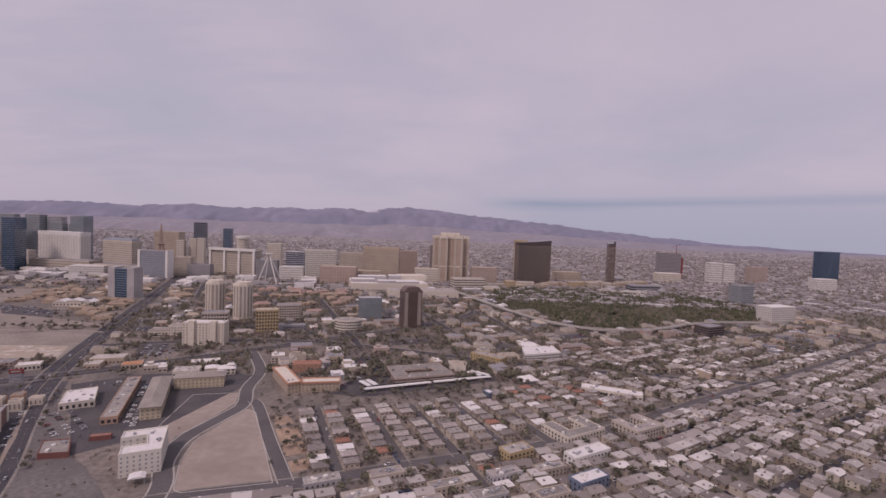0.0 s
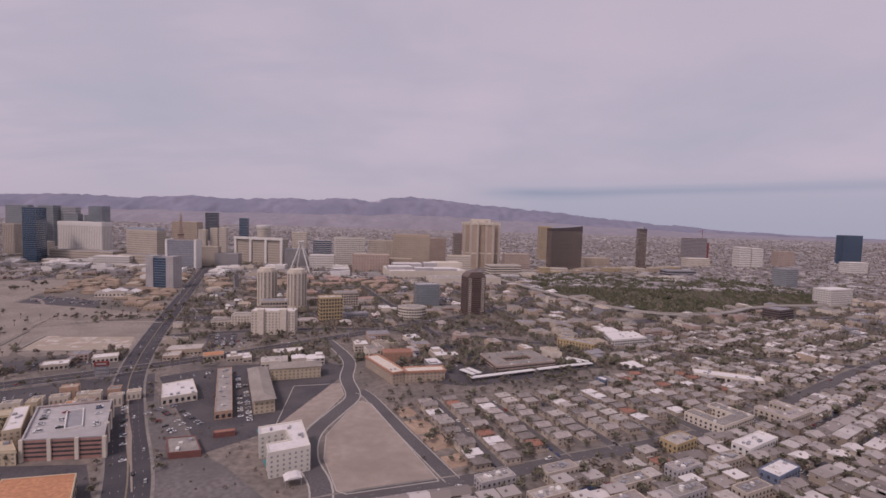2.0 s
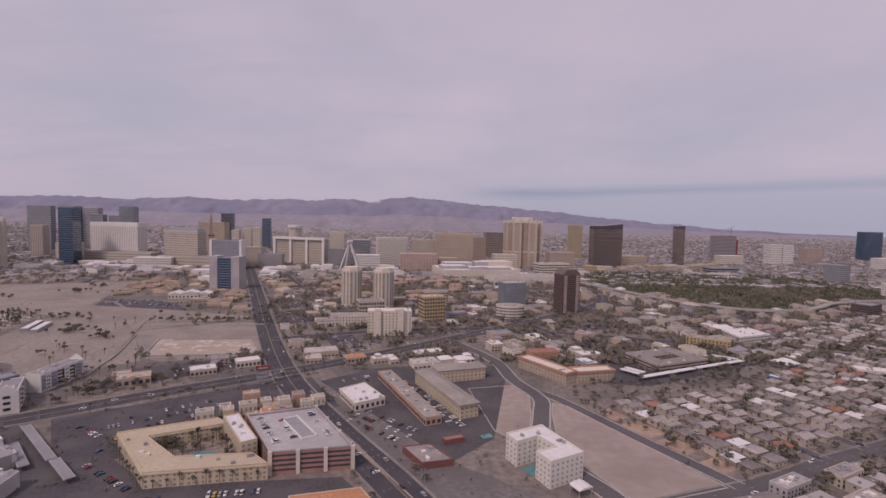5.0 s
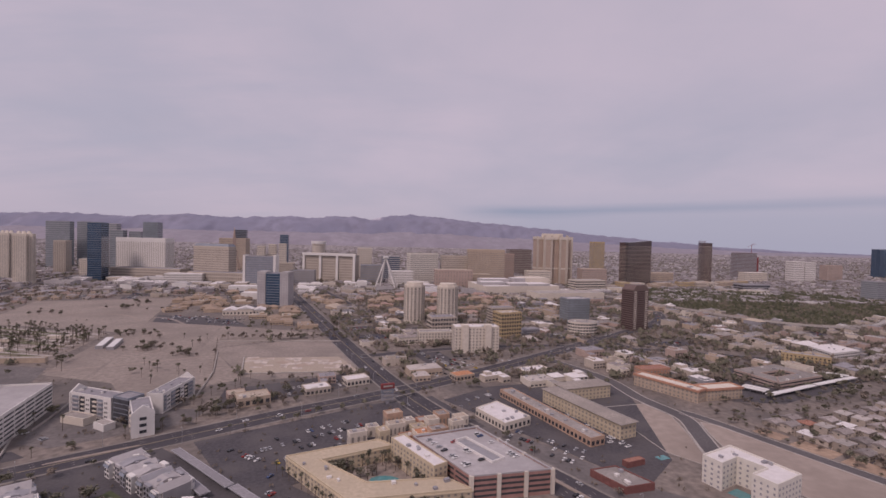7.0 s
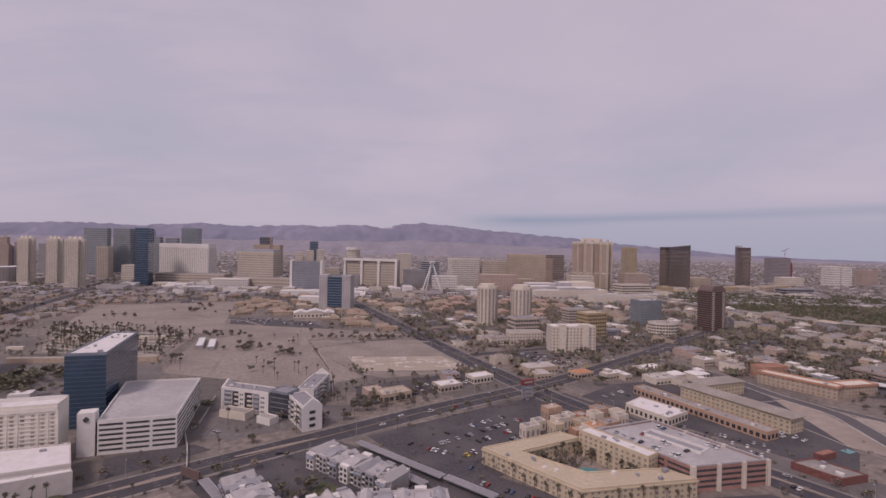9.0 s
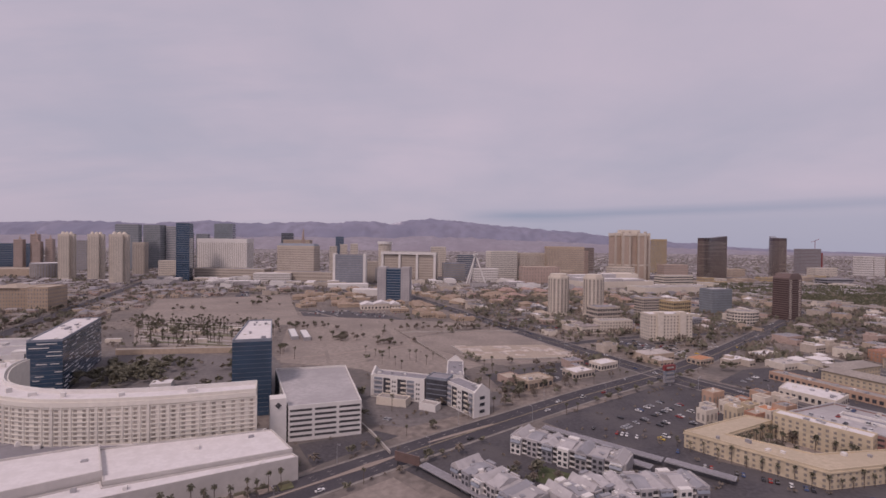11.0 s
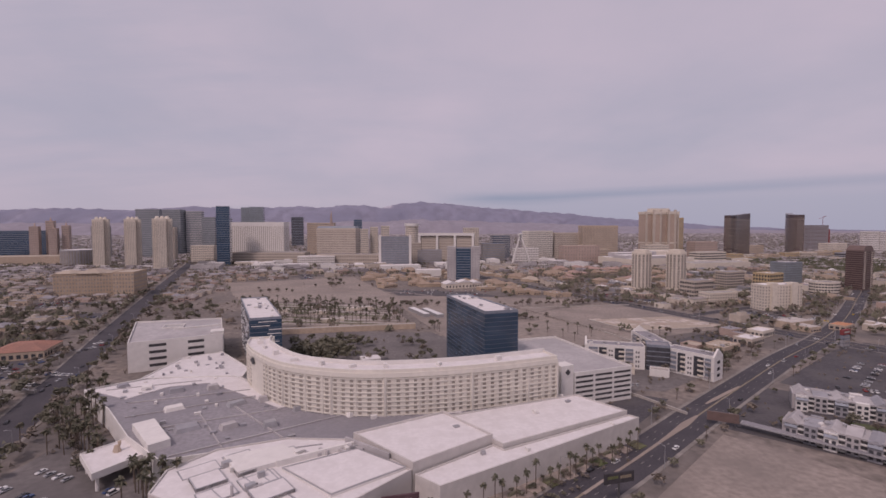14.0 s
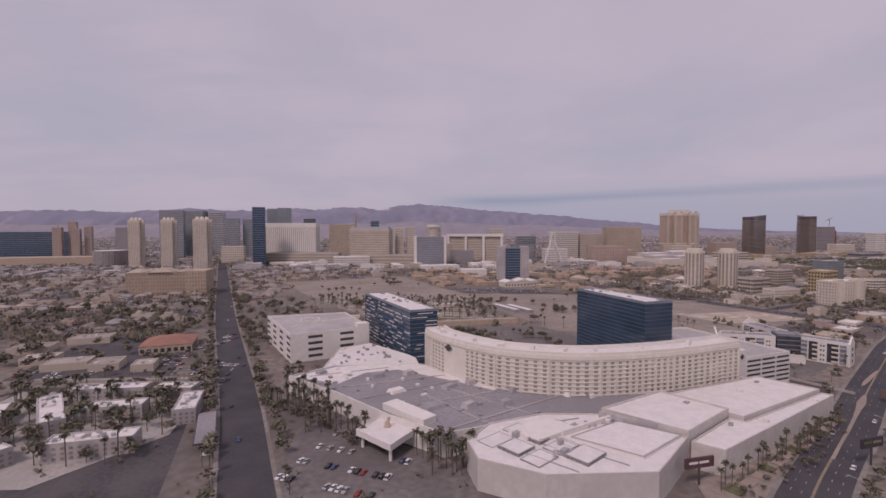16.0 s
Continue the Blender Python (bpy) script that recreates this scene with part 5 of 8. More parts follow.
for k, (x, y, w, d, h) in enumerate(((-578, 244.3, 5, 3, 1.6), (-566, 246.2, 4, 3, 1.8), (-552, 229.4, 6, 3, 1.4), (-590, 247.7, 4, 4, 1.5), (-560, 211.0, 7, 5, 1.2), (-548, 210.7, 5, 3, 1.6), (-536, 210.8, 4, 3, 1.8), (-571, 227.2, 6, 4, 1.2), (-600, 250.9, 4, 3, 1.4), (-544, 232.0, 3, 3, 1.8), (-530, 222.8, 4, 2, 1.6), (-512, 217.4, 5, 2.5, 1.4), (-495, 217.0, 4, 2, 1.5))):
    part("plant_house", Geo().prism(rect(x - cxx, y - cyy, w, d, 25 + 8 * (k % 3)), CASINO_H + 0.1, CASINO_H + h, rect(x - cxx, y - cyy, w * 0.8, d * 0.8, 25 + 8 * (k % 3))), M[("gray", "pale_gray", "metal", "white")[k % 4]], casino)
part("entrance_block", Geo().prism(on_casino([(-575.5, 211.1), (-571, 214.7), (-559.5, 199.9), (-563.5, 196.2)]), 0, 8.6), M["white"], casino, "taller white block over the entrance")
canopy = B("entrance_canopy", "white flat porte-cochere canopy at the casino entrance", "canopy", [(-583, 199.9), (-574, 211.8), (-564, 200.8), (-573, 188.6)], 5.0, "white", "white_roof", z0=3.6, parapet=0.4)
for x, y in ((-581, 199.7), (-574, 209.8), (-566, 201.2), (-573, 190.6)):
    part("column", Geo().cone(x - canopy.location.x, y - canopy.location.y, 0, 3.7, 0.45, 0.45, 8), M["white"], canopy)
gt = thing("roof_sculpture", "tan rock-like sculpture standing on the canopy", "sculpture", -574, 201, 5.1)
part("body", Geo().cone(0, 0, 0, 1.8, 1.1, 0.6, 7).cone(0.5, 0.3, 1.6, 2.8, 0.35, 0.5, 6), M["tan"], gt)
B("event_hall", "long white hall with stepped white membrane roofs", "hall", [(-510, 197.0), (-484, 209.8), (-472, 192.7), (-494, 178.8)], 9.0, "hall_wall", "white_roof", parapet=0.7, clutter=1)
B("event_hall_east", "white hall wing with a bright flat roof", "hall", [(-484, 209.5), (-437, 224), (-426, 208.8), (-469.8, 189.4)], 7.8, "hall_wall", "white_roof", parapet=0.5, clutter=2)
B("avenue_terrace", "low white wall terrace along the avenue", "terrace", [(-493.6, 178.3), (-472, 192.0), (-469.6, 189.0), (-425.8, 208.4), (-423.5, 206), (-488, 172.6)], 6.6, "hall_wall", "white_roof", parapet=0.5, clutter=3)
west = B("event_hall_west", "white hall wing with crowded stepped membrane roofs", "hall", [(-494.3, 178.6), (-510, 196.5), (-528, 199.0), (-545, 193.7), (-553, 183.6), (-552, 173.4), (-538, 164.1), (-512, 162.4)], 7.6, "hall_wall", "white_roof", parapet=0.5, clutter=0)
wx, wy = west.location.x, west.location.y
rnd = random.Random(77)


def on_west(pts):
    return [(x - wx, y - wy) for x, y in pts]


deck = [(-525.5, 181.7), (-508.3, 190.2), (-495.5, 179.4), (-512, 168.9)]
part("raised_deck", Geo().prism(on_west(deck), 7.6, 8.3), M["white"], west)
part("deck_membrane", Geo().prism(inset(ccw(on_west(deck)), 0.5), 8.3, 8.42), M["white_roof"], west)
part("deck_joint", Geo().ring(ccw(on_west(deck)), inset(ccw(on_west(deck)), 0.22), 8.3, 8.5), M["metal"], west, "grey metal roof edge")
part("raised_deck", Geo().prism(on_west([(-541, 187.6), (-528, 193.5), (-522, 186.4), (-535, 179.6)]), 7.6, 8.9), M["white"], west)
part("screen_wall", Geo().prism(on_west([(-512, 194.4), (-500, 184.0), (-499.6, 184.5), (-511.6, 194.9)]), 7.6, 9.6), M["pale_gray"], west)
part("screen_wall", Geo().prism(on_west([(-527, 183.3), (-509, 192.2), (-509.4, 192.9), (-527.4, 184.0)]), 7.6, 9.2), M["white"], west)
part("stack", Geo().cone(-533.5 - wx, 171.4 - wy, 7.6, 10.2, 0.35, 0.35, 8), M["pale_gray"], west)
for a, b in (((-530, 179.8), (-517, 166.4)), ((-537, 182.9), (-524, 168.8)), ((-540, 175.4), (-530, 164.8)), ((-522, 173.4), (-531, 185.0)), ((-546, 179.4), (-536, 186.8)), ((-518, 194.6), (-536, 190.8))):
    part("roof_joint", strip(on_west([a, b]), 0.28, 7.7, 7.98), M["metal"], west)
for k in range(20):
    s_, v_ = rnd.random(), rnd.choice((0.06, 0.12, 0.3, 0.62, 0.85, 0.94))
    x, y = -543 + 34 * s_ + 10 * v_, 186 + 6 * s_ - 14 * v_
    if not inside(x, y, deck):
        b_ = (rnd.uniform(0.9, 2.6), rnd.uniform(0.8, 1.6))
        part("roof_unit", Geo().prism(rect(x - wx, y - wy, b_[0], b_[1], 36), 7.65, 8.1 + rnd.uniform(0.4, 1.3)), M[rnd.choice(("metal", "white", "white", "pale_gray"))], west)
west_plan = ccw([(-494.3, 178.6), (-510, 196.5), (-528, 199.0), (-545, 193.7), (-553, 183.6), (-552, 173.4), (-538, 164.1), (-512, 162.4)])
for i in range(6):
    for j in range(5):
        u, v = -24 + 9.2 * i, -14 + 7.0 * j
        x, y = -525 + u * 0.81 - v * 0.59, 181 + u * 0.59 + v * 0.81
        field = rect(x, y, 8.8 - 2.4 * rnd.random(), 6.6 - 1.6 * rnd.random(), 36)
        if all(inside(a_, b_, inset(west_plan, 0.7)) for a_, b_ in field) and not any(inside(a_, b_, inset(ccw(deck), -0.5)) for a_, b_ in field + [(x, y)]):
            h_ = rnd.choice((0.2, 0.28, 0.35, 0.9))
            part("roof_field", Geo().prism(on_west(field), 7.6, 7.6 + h_), M[rnd.choice(("white_roof", "white_roof", "white"))], west, "raised membrane roof field")
            part("roof_field_edge", Geo().ring(ccw(on_west(field)), inset(ccw(on_west(field)), 0.25), 7.6, 7.66 + h_), M["metal"], west, "grey metal roof edge")
for k in range(9):
    part("duct", strip(on_west([(-540 + 4.4 * k, 188.5 + 0.4 * k), (-537.5 + 4.4 * k, 186.5 + 0.4 * k)]), 0.7, 7.7, 8.43 + 0.2 * (k % 3)), M["pale_gray"], west)
sign = thing("roadside_billboard", "dark maroon billboard on a post beside the hall", "billboard", -497, 170, 0, 8)
board = part("board", Geo().box(-4.2, -0.25, 4.4, 4.2, 0.25, 7.0), M["sign_maroon"], sign)
part("post", Geo().cone(0, 0, 0, 4.4, 0.3, 0.3), M["dark_metal"], sign)
for k, (x0, x1) in enumerate(((-3.2, -0.6), (-0.2, 2.6))):
    part("lettering_bar", Geo().box(x0, -0.3, 5.5, x1, -0.26, 6.1), M["white"], board, "pale unreadable lettering bar")
sign = thing("roadside_billboard", "dark billboard with green and pale bars", "billboard", -445, 174, 0, 10)
board = part("board", Geo().box(-4.0, -0.25, 5.0, 4.0, 0.25, 7.6), M["sign_face"], sign)
part("post", Geo().cone(0, 0, 0, 5.0, 0.28, 0.28), M["dark_metal"], sign)
part("lettering_bar", Geo().box(-3.3, -0.3, 6.2, -0.4, -0.26, 6.9), M["grass"], board, "green unreadable lettering bar")
part("lettering_bar", Geo().box(0.2, -0.3, 6.1, 3.2, -0.26, 6.8), M["yellow"], board, "yellowish unreadable lettering bar")
sign = thing("roadside_billboard", "dull brown back of a billboard on posts", "billboard", -391, 213, 0, -30)
part("board", Geo().box(-4.6, -0.25, 1.6, 4.6, 0.25, 4.6), M["brown"], sign)
for s in (-3.6, 3.6):
    part("post", Geo().box(s - 0.2, -0.2, 0, s + 0.2, 0.2, 1.7), M["dark_metal"], sign)
B("white_motel", "white-roofed two-storey motel beside the avenue", "motel", rect(-444, 153, 24, 9, 34), 4.0, "beige", "white_roof", "glass", 2, 2.4, "grid", wide=0.5)
B("white_motel_annex", "small white flat-roofed motel annex", "motel", rect(-458, 141, 12, 8, 34), 3.2, "beige", "white_roof")

# white roofs that link the car park, the striped tower and the casino
link = B("link_block", "low white service block with crowded roof units", "annex", [(-601, 263.0), (-598, 294.6), (-584, 304.0), (-566, 280.4), (-562, 273.9), (-561, 262.7), (-566, 261.2)], 5.2, "white", "white_roof", parapet=0.5, clutter=22)
# terraces behind the resort
B("pool_terrace_wall", "long tan retaining wall of the pool terrace", "wall", [(-575, 362), (-488, 372), (-489, 376), (-577, 366)], 3.0, "tan", "concrete", parapet=0.3)
B("solar_carport", "long flat carport roof with panels", "carport", rect(-484, 425, 5, 32, 20), 2.4, "metal", "carport", parapet=0.1)
B("solar_carport", "long flat carport roof with panels", "carport", rect(-474, 421, 5, 30, 20), 2.4, "metal", "carport", parapet=0.1)
for x, y, w in ((-560, 430, 14), (-530, 445, 20), (-600, 400, 10), (-545, 400, 16), (-590, 440, 12)):
    B("cabana_row", "row of white pool cabanas", "cabana", rect(x, y, w, 3, 12), 2.2, "cream", "white_roof", parapet=0.2)
B("yard_tent", "small white tent in the hotel yard", "tent", rect(-512, 296.7, 9, 7, 15), 2.8, "white", "white_roof", parapet=0.1)

# ---- modern angled apartment block, petrol station, shops by the crossing ----
def bar_plan(a, b, w):
    a, b = Vector(a), Vector(b)
    e = (b - a).normalized()
    n = Vector((-e.y, e.x)) * w / 2
    return [tuple(a - n), tuple(b - n), tuple(b + n), tuple(a + n)]


def gable_end(t, a, b, w, h, rise):
    """A white end wall that rises to a point, across the end of a wing."""
    a, b = Vector(a) - Vector(t.location.xy), Vector(b) - Vector(t.location.xy)
    e = (b - a).normalized()
    q = Vector((-e.y, e.x)) * (w / 2 + 0.3)
    foot = [tuple(b - q), tuple(b + e * 0.8 - q), tuple(b + e * 0.8 + q), tuple(b + q)]
    crest = [tuple(b - q * 0.02), tuple(b + e * 0.8 - q * 0.02), tuple(b + e * 0.8 + q * 0.02), tuple(b + q * 0.02)]
    end = part("gable_wall", Geo().prism(foot, -0.2, h), M["white"], t, "white pointed end wall")
    part("gable_peak", Geo().prism(foot, h, h + rise, crest), M["white"], end)
    for k in range(3):
        z = 1.6 + k * (h - 2) / 3
        part("gable_window", Geo().prism([tuple(b + e * 0.75 - q * 0.3), tuple(b + e * 0.9 - q * 0.3), tuple(b + e * 0.9 + q * 0.3), tuple(b + e * 0.75 + q * 0.3)], z, z + 1.3), M["glass"], end)


def modern_wing(a, b, w, h, label, ends, dark):
    t = B("modern_apartments", label, "apartments", bar_plan(a, b, w), h, "white", "gray_roof", clutter=5, parapet=0.5)
    A_, B_ = Vector(a) - Vector(t.location.xy), Vector(b) - Vector(t.location.xy)
    e = (B_ - A_).normalized()
    q = Vector((-e.y, e.x))
    L = (B_ - A_).length
    for s in (-1, 1):
        k, x = 0, 0.8
        while x < L - 2.5:
            wide = (4.2, 3.4, 2.6)[k % 3]
            lo, hi = A_ + e * x + q * s * (w / 2), A_ + e * min(x + wide, L - 0.6) + q * s * (w / 2)
            o_ = q * s
            deep = [tuple(lo - o_ * 0.05), tuple(hi - o_ * 0.05), tuple(hi + o_ * 0.09), tuple(lo + o_ * 0.09)]
            if k % 3 != 2:
                part("dark_bay", Geo().prism(deep, 0.8, h - 0.9), M["glass" if k % 2 else "slate"], t, "tall dark window bay")
            for fl in range(4):
                z = 1.0 + fl * (h - 1.6) / 4
                if k % 3 == 2:
                    for u in (0.2, 0.62):
                        p1, p2 = lo + (hi - lo) * u, lo + (hi - lo) * (u + 0.22)
                        part("window", Geo().prism([tuple(p1 - o_ * 0.05), tuple(p2 - o_ * 0.05), tuple(p2 + o_ * 0.08), tuple(p1 + o_ * 0.08)], z, z + 0.9), M["glass"], t)
                else:
                    p1, p2 = lo + (hi - lo) * (0.42 if k % 2 else 0.0), hi
                    part("balcony_panel", Geo().prism([tuple(p1 + o_ * 0.09), tuple(p2 + o_ * 0.09), tuple(p2 + o_ * 0.5), tuple(p1 + o_ * 0.5)], z, z + 0.75), M["cream" if k % 2 else "pale_gray"], t)
            x += wide + 0.5
            k += 1
    if "b" in ends:
        gable_end(t, a, b, w, h, 3.2)
    if "a" in ends:
        gable_end(t, b, a, w, h, 3.2)
    return t


modern_wing((-408, 287), (-384, 278), 8, 10.2, "white apartment wing with dark bays and cream balconies", "a", True)
core = B("modern_apartments_core", "dark glass stair core between apartment wings", "apartments", bar_plan((-383, 278), (-374, 274), 8), 11.4, "slate", "gray_roof", "glass", 5, 2, "band", high=0.8)
modern_wing((-373, 275), (-362, 258), 8, 10.4, "white gabled apartment wing with square windows", "b", False)
modern_wing((-369, 311), (-371, 284), 8, 9.4, "white rear apartment wing with a grey roof", "a", False)
B("boxy_annex", "low white annex before apartments", "annex", rect(-399, 273, 14, 6, -20), 3.0, "cream", "pale_roof")
B("boxy_annex", "low white annex before apartments", "annex", rect(-383, 266, 8, 5, -30), 2.6, "white", "pale_roof")
B("adobe_restaurant", "tan adobe restaurant with stepped walls", "restaurant", rect(-330, 300, 16, 11, 28), 4.2, "tan", "tan_roof", "glass", 1, 3, "grid", clutter=3)
B("adobe_restaurant_porch", "low rose-tan porch block", "restaurant", rect(-341, 307, 9, 9, 28), 3.0, "rose", "tan_roof")
B("shop", "white-roofed diner near the crossing", "shop", rect(-301, 318, 14, 10, 28), 3.2, "beige", "white_roof", "glass", 1, 2.4, "grid", clutter=3)
B("shop", "pale canopy petrol station shop", "shop", rect(-281, 334, 14, 9, 28), 3.6, "cream", "white_roof", "glass", 1, 2.4, "grid", clutter=2)

B("orange_diner", "small tan diner with an orange tile roof", "diner", rect(-216, 346, 13, 9, 26), 3.2, "tan", "orange_roof", "glass", 1, 2.6, "grid", parapet=0.15)
B("white_office", "low white flat-roofed office by a street", "office", rect(-168, 357, 20, 9, 24), 3.6, "cream", "white_roof", "glass", 1, 2.6, "grid", wide=0.5, clutter=4)
# tall red roadside sign on its mast
pyl = thing("pylon_sign", "tall red and grey shopping-centre pylon sign", "sign", -260, 300, 0, 20)
part("mast", Geo().box(-0.9, -0.5, 0, 0.9, 0.5, 10.5), M["gray"], pyl)
for z, h, m, w in ((8.0, 2.6, "sign_red", 3.6), (5.6, 1.8, "slate", 3.2), (3.5, 1.6, "gray", 3.2), (1.7, 1.4, "gray", 3.2)):
    pn = part("panel", Geo().box(-w, -0.8, z, w, 0.8, z + h), M[m], pyl)
    part("lettering_bar", Geo().box(-w * 0.7, -0.86, z + h * 0.35, w * 0.7, -0.81, z + h * 0.7), M["paint"], pn, "pale unreadable lettering bar")

# ---- courtyard hotel with its car park ----
COURT = [(-293, 227), (-260, 242), (-253.5, 236.5), (-279.5, 224), (-261, 208), (-234, 211), (-226, 203.5), (-266, 197)]
court = B("courtyard_hotel", "yellow-cream three-storey hotel wings round a palm courtyard", "hotel", COURT, 5.6, "yellow_cream", "cream_roof", "shade", 3, 2.3, "each", wide=0.36, high=0.46, clutter=8, crown=0.8)
B("courtyard_hotel_block", "yellow-cream five-storey hotel slab beside a courtyard", "hotel", bar_plan((-252, 236.5), (-236, 213), 6), 9.2, "yellow_cream", "white_roof", "shade", 5, 2.2, "grid", wide=0.42, high=0.5, clutter=4)
patch("ground_courtyard", "paved shaded hotel courtyard", [(-281, 223.5), (-254, 236.5), (-233, 212), (-261, 207.5)], "dirt_dark", 0.06, False)
single("courtyard_pool", Geo().prism([(-256 + 5.6 * math.cos(i * 0.524), 220 + 3.6 * math.sin(i * 0.524)) for i in range(12)], -0.2, 0.12), M["pool"], "turquoise swimming pool in a hotel courtyard", "pool")
hgar = garage("pale roofed car park with red-brown deck bands", [(-246, 238), (-219, 248), (-197, 211), (-226, 206)], 8.0, 4, wall="rosy_band", lot="pale_gray", well=(-221, 227, 5.5, 21, 35))
for x, y in ((-226, 206), (-216.4, 207.7), (-206.7, 209.3), (-197, 211), (-204.3, 223.3), (-211.7, 235.7), (-219, 248)):
    part("column", Geo().prism(rect(x - hgar.location.x, y - hgar.location.y, 1.4, 1.4, 10), 0, 8.95), M["cream"], hgar, "cream stair column")
gplan = ccw([(x - hgar.location.x, y - hgar.location.y) for x, y in ((-246, 238), (-219, 248), (-197, 211), (-226, 206))])
part("coping", Geo().ring(inset(gplan, -0.08), inset(gplan, 0.5), 8.5, 9.02), M["pale_gray"], hgar, "pale concrete coping")
pav = random.Random(23)
for i in range(24):
    s_, v_ = (i % 8) / 7, (i // 8) / 2
    x = -271 + 40 * s_ + 14 * v_ - 8 * s_ * v_ + pav.uniform(-1.5, 1.5)
    y = 250 + 5 * s_ + 19 * v_ - 2 * s_ * v_ + pav.uniform(-1.5, 1.5)
    if not free(x, y, 2.6, roads=False):
        continue
    m = ("cream", "terracotta", "yellow_cream", "cream", "inn_red")[i % 5]
    tone = ("cream", "terracotta", "yellow-cream", "cream", "orange-red")[i % 5]
    B("entrance_pavilion", f"stepped {tone} entrance pavilion beside a hotel", "pavilion", rect(x, y, pav.uniform(4.5, 8), pav.uniform(4, 6.5), 24), pav.uniform(2.8, 6.6), m, pav.choice(("tan_roof", "pale_roof", "orange_roof", "pale_roof")), "shade", 1, 2.2, "grid", wide=0.4, clutter=1, group="entrance pavilions")
B("orange_roof_restaurant", "restaurant with a broad orange metal roof", "restaurant", [(-213, 183), (-191, 188), (-179, 169), (-204, 163)], 6.0, "yellow_cream", "orange_roof", "glass", 2, 3, "grid", parapet=0.25)

# ---- white five-storey hotel on its own ----
wh = B("white_hotel", "white five-storey hotel of two linked blocks", "hotel", [(-138, 219), (-122, 227), (-112, 204), (-126, 197), (-129.5, 204.5), (-121, 208.6), (-126, 217), (-135, 212)], 9.7, "hotel_cream", "white_roof", "gray", 5, 2.3, "each", wide=0.3, high=0.42, clutter=6, parapet=0.7)
cov = thing("entrance_canopy", "small white arched entrance canopy on posts", "canopy", -116, 194, 0, 25)
part("roof", Geo().prism([(-3.2, -2.6), (3.2, -2.6), (3.2, 2.6), (-3.2, 2.6)], 3.2, 3.9, [(-1.6, -2.6), (1.6, -2.6), (1.6, 2.6), (-1.6, 2.6)]), M["white_roof"], cov)
for x in (-2.8, 2.8):
    for y in (-2.2, 2.2):
        part("post", Geo().cone(x, y, 0, 3.2, 0.15, 0.15, 6), M["metal"], cov)
single("hotel_pool", Geo().prism([(-133.5, 211), (-128, 213.8), (-125, 208), (-130, 205.6)], -0.1, 0.08), M["pool"], "narrow turquoise hotel pool", "pool")

# ---- motel, shops and offices near the wide road ----
B("grey_motel", "long grey-roofed three-storey motel wing", "motel", bar_plan((-171, 306), (-149, 257), 10), 6.4, "yellow_cream", "house_roof", "shade", 3, 2.4, "grid", wide=0.45, high=0.5, clutter=2)
B("grey_motel", "grey-roofed motel cross wing", "motel", bar_plan((-164, 309), (-136, 318), 11), 6.4, "yellow_cream", "house_roof", "shade", 3, 2.4, "grid", wide=0.45, high=0.5)
for a, b, w in (((-171.4, 307), (-148.6, 256), 11.4), ((-165, 309), (-135, 318.4), 12.4)):
    mr = thing("motel_roof", "long hipped brown-grey roof on a motel wing", "roof", (a[0] + b[0]) / 2, (a[1] + b[1]) / 2, 6.92, math.degrees(math.atan2(b[1] - a[1], b[0] - a[0])))
    L_ = (Vector(b) - Vector(a)).length
    part("roof", Geo().prism(rect(0, 0, L_, w), 0, 0.2).prism(rect(0, 0, L_, w), 0.2, 2.2, rect(0, 0, L_ - w * 0.9, 0.2)), M["motel_roof"], mr)
B("strip_mall", "long low row of shops with tan piers", "shop", bar_plan((-194, 314), (-166, 249), 8), 3.6, "terracotta", "pale_roof", "glass", 1, 2.6, "grid", wide=0.6, clutter=12)
B("white_shop", "cream flat-roofed shop with roof units", "shop", [(-215, 283), (-203, 293), (-190, 272), (-204, 263)], 3.8, "cream", "white_roof", "glass", 1, 2.6, "grid", wide=0.5, clutter=9)
B("red_shop", "low shop with a dark red wall", "shop", [(-179, 223), (-168, 226), (-159, 213), (-171, 210)], 2.3, "redwall", "pale_roof", clutter=4)
single("motel_pool", Geo().prism(rect(-143, 238, 5, 3.4, 20), -0.1, 0.1), M["pool"], "small turquoise motel pool", "pool")
B("red_gate_house", "low dark red shed at a lot entrance", "shed", rect(-158, 232, 9, 3, 20), 2.2, "redwall", "red_roof", parapet=0.1)
inn = B("red_inn", "tan three-storey inn with orange-red eaves and pinkish roofs", "inn", bar_plan((-106, 338), (-85, 305), 9), 6.6, "tan", "cream", "shade", 3, 2.4, "grid", wide=0.45, clutter=2, crown=0.8)
inn_wing = B("red_inn", "tan three-storey inn wing with orange-red eaves", "inn", bar_plan((-82, 311), (-58, 316), 9), 6.2, "tan", "cream", "shade", 3, 2.4, "grid", wide=0.45, crown=0.8)
for ob, a, b, h in ((inn, (-106, 338), (-85, 305), 6.6), (inn_wing, (-82, 311), (-58, 316), 6.2)):
    plan = ccw([(x - ob.location.x, y - ob.location.y) for x, y in bar_plan(a, b, 9)])
    part("eave", Geo().ring(inset(plan, -0.5), inset(plan, 0.45), h - 0.5, h + 0.7), M["inn_red"], ob, "orange-red tiled eave")
B("red_inn", "orange-red inn wing with red tiled roof", "inn", bar_plan((-100, 350), (-80, 354), 9), 6.4, "inn_red", "red_roof", "shade", 3, 2.4, "grid", wide=0.45)
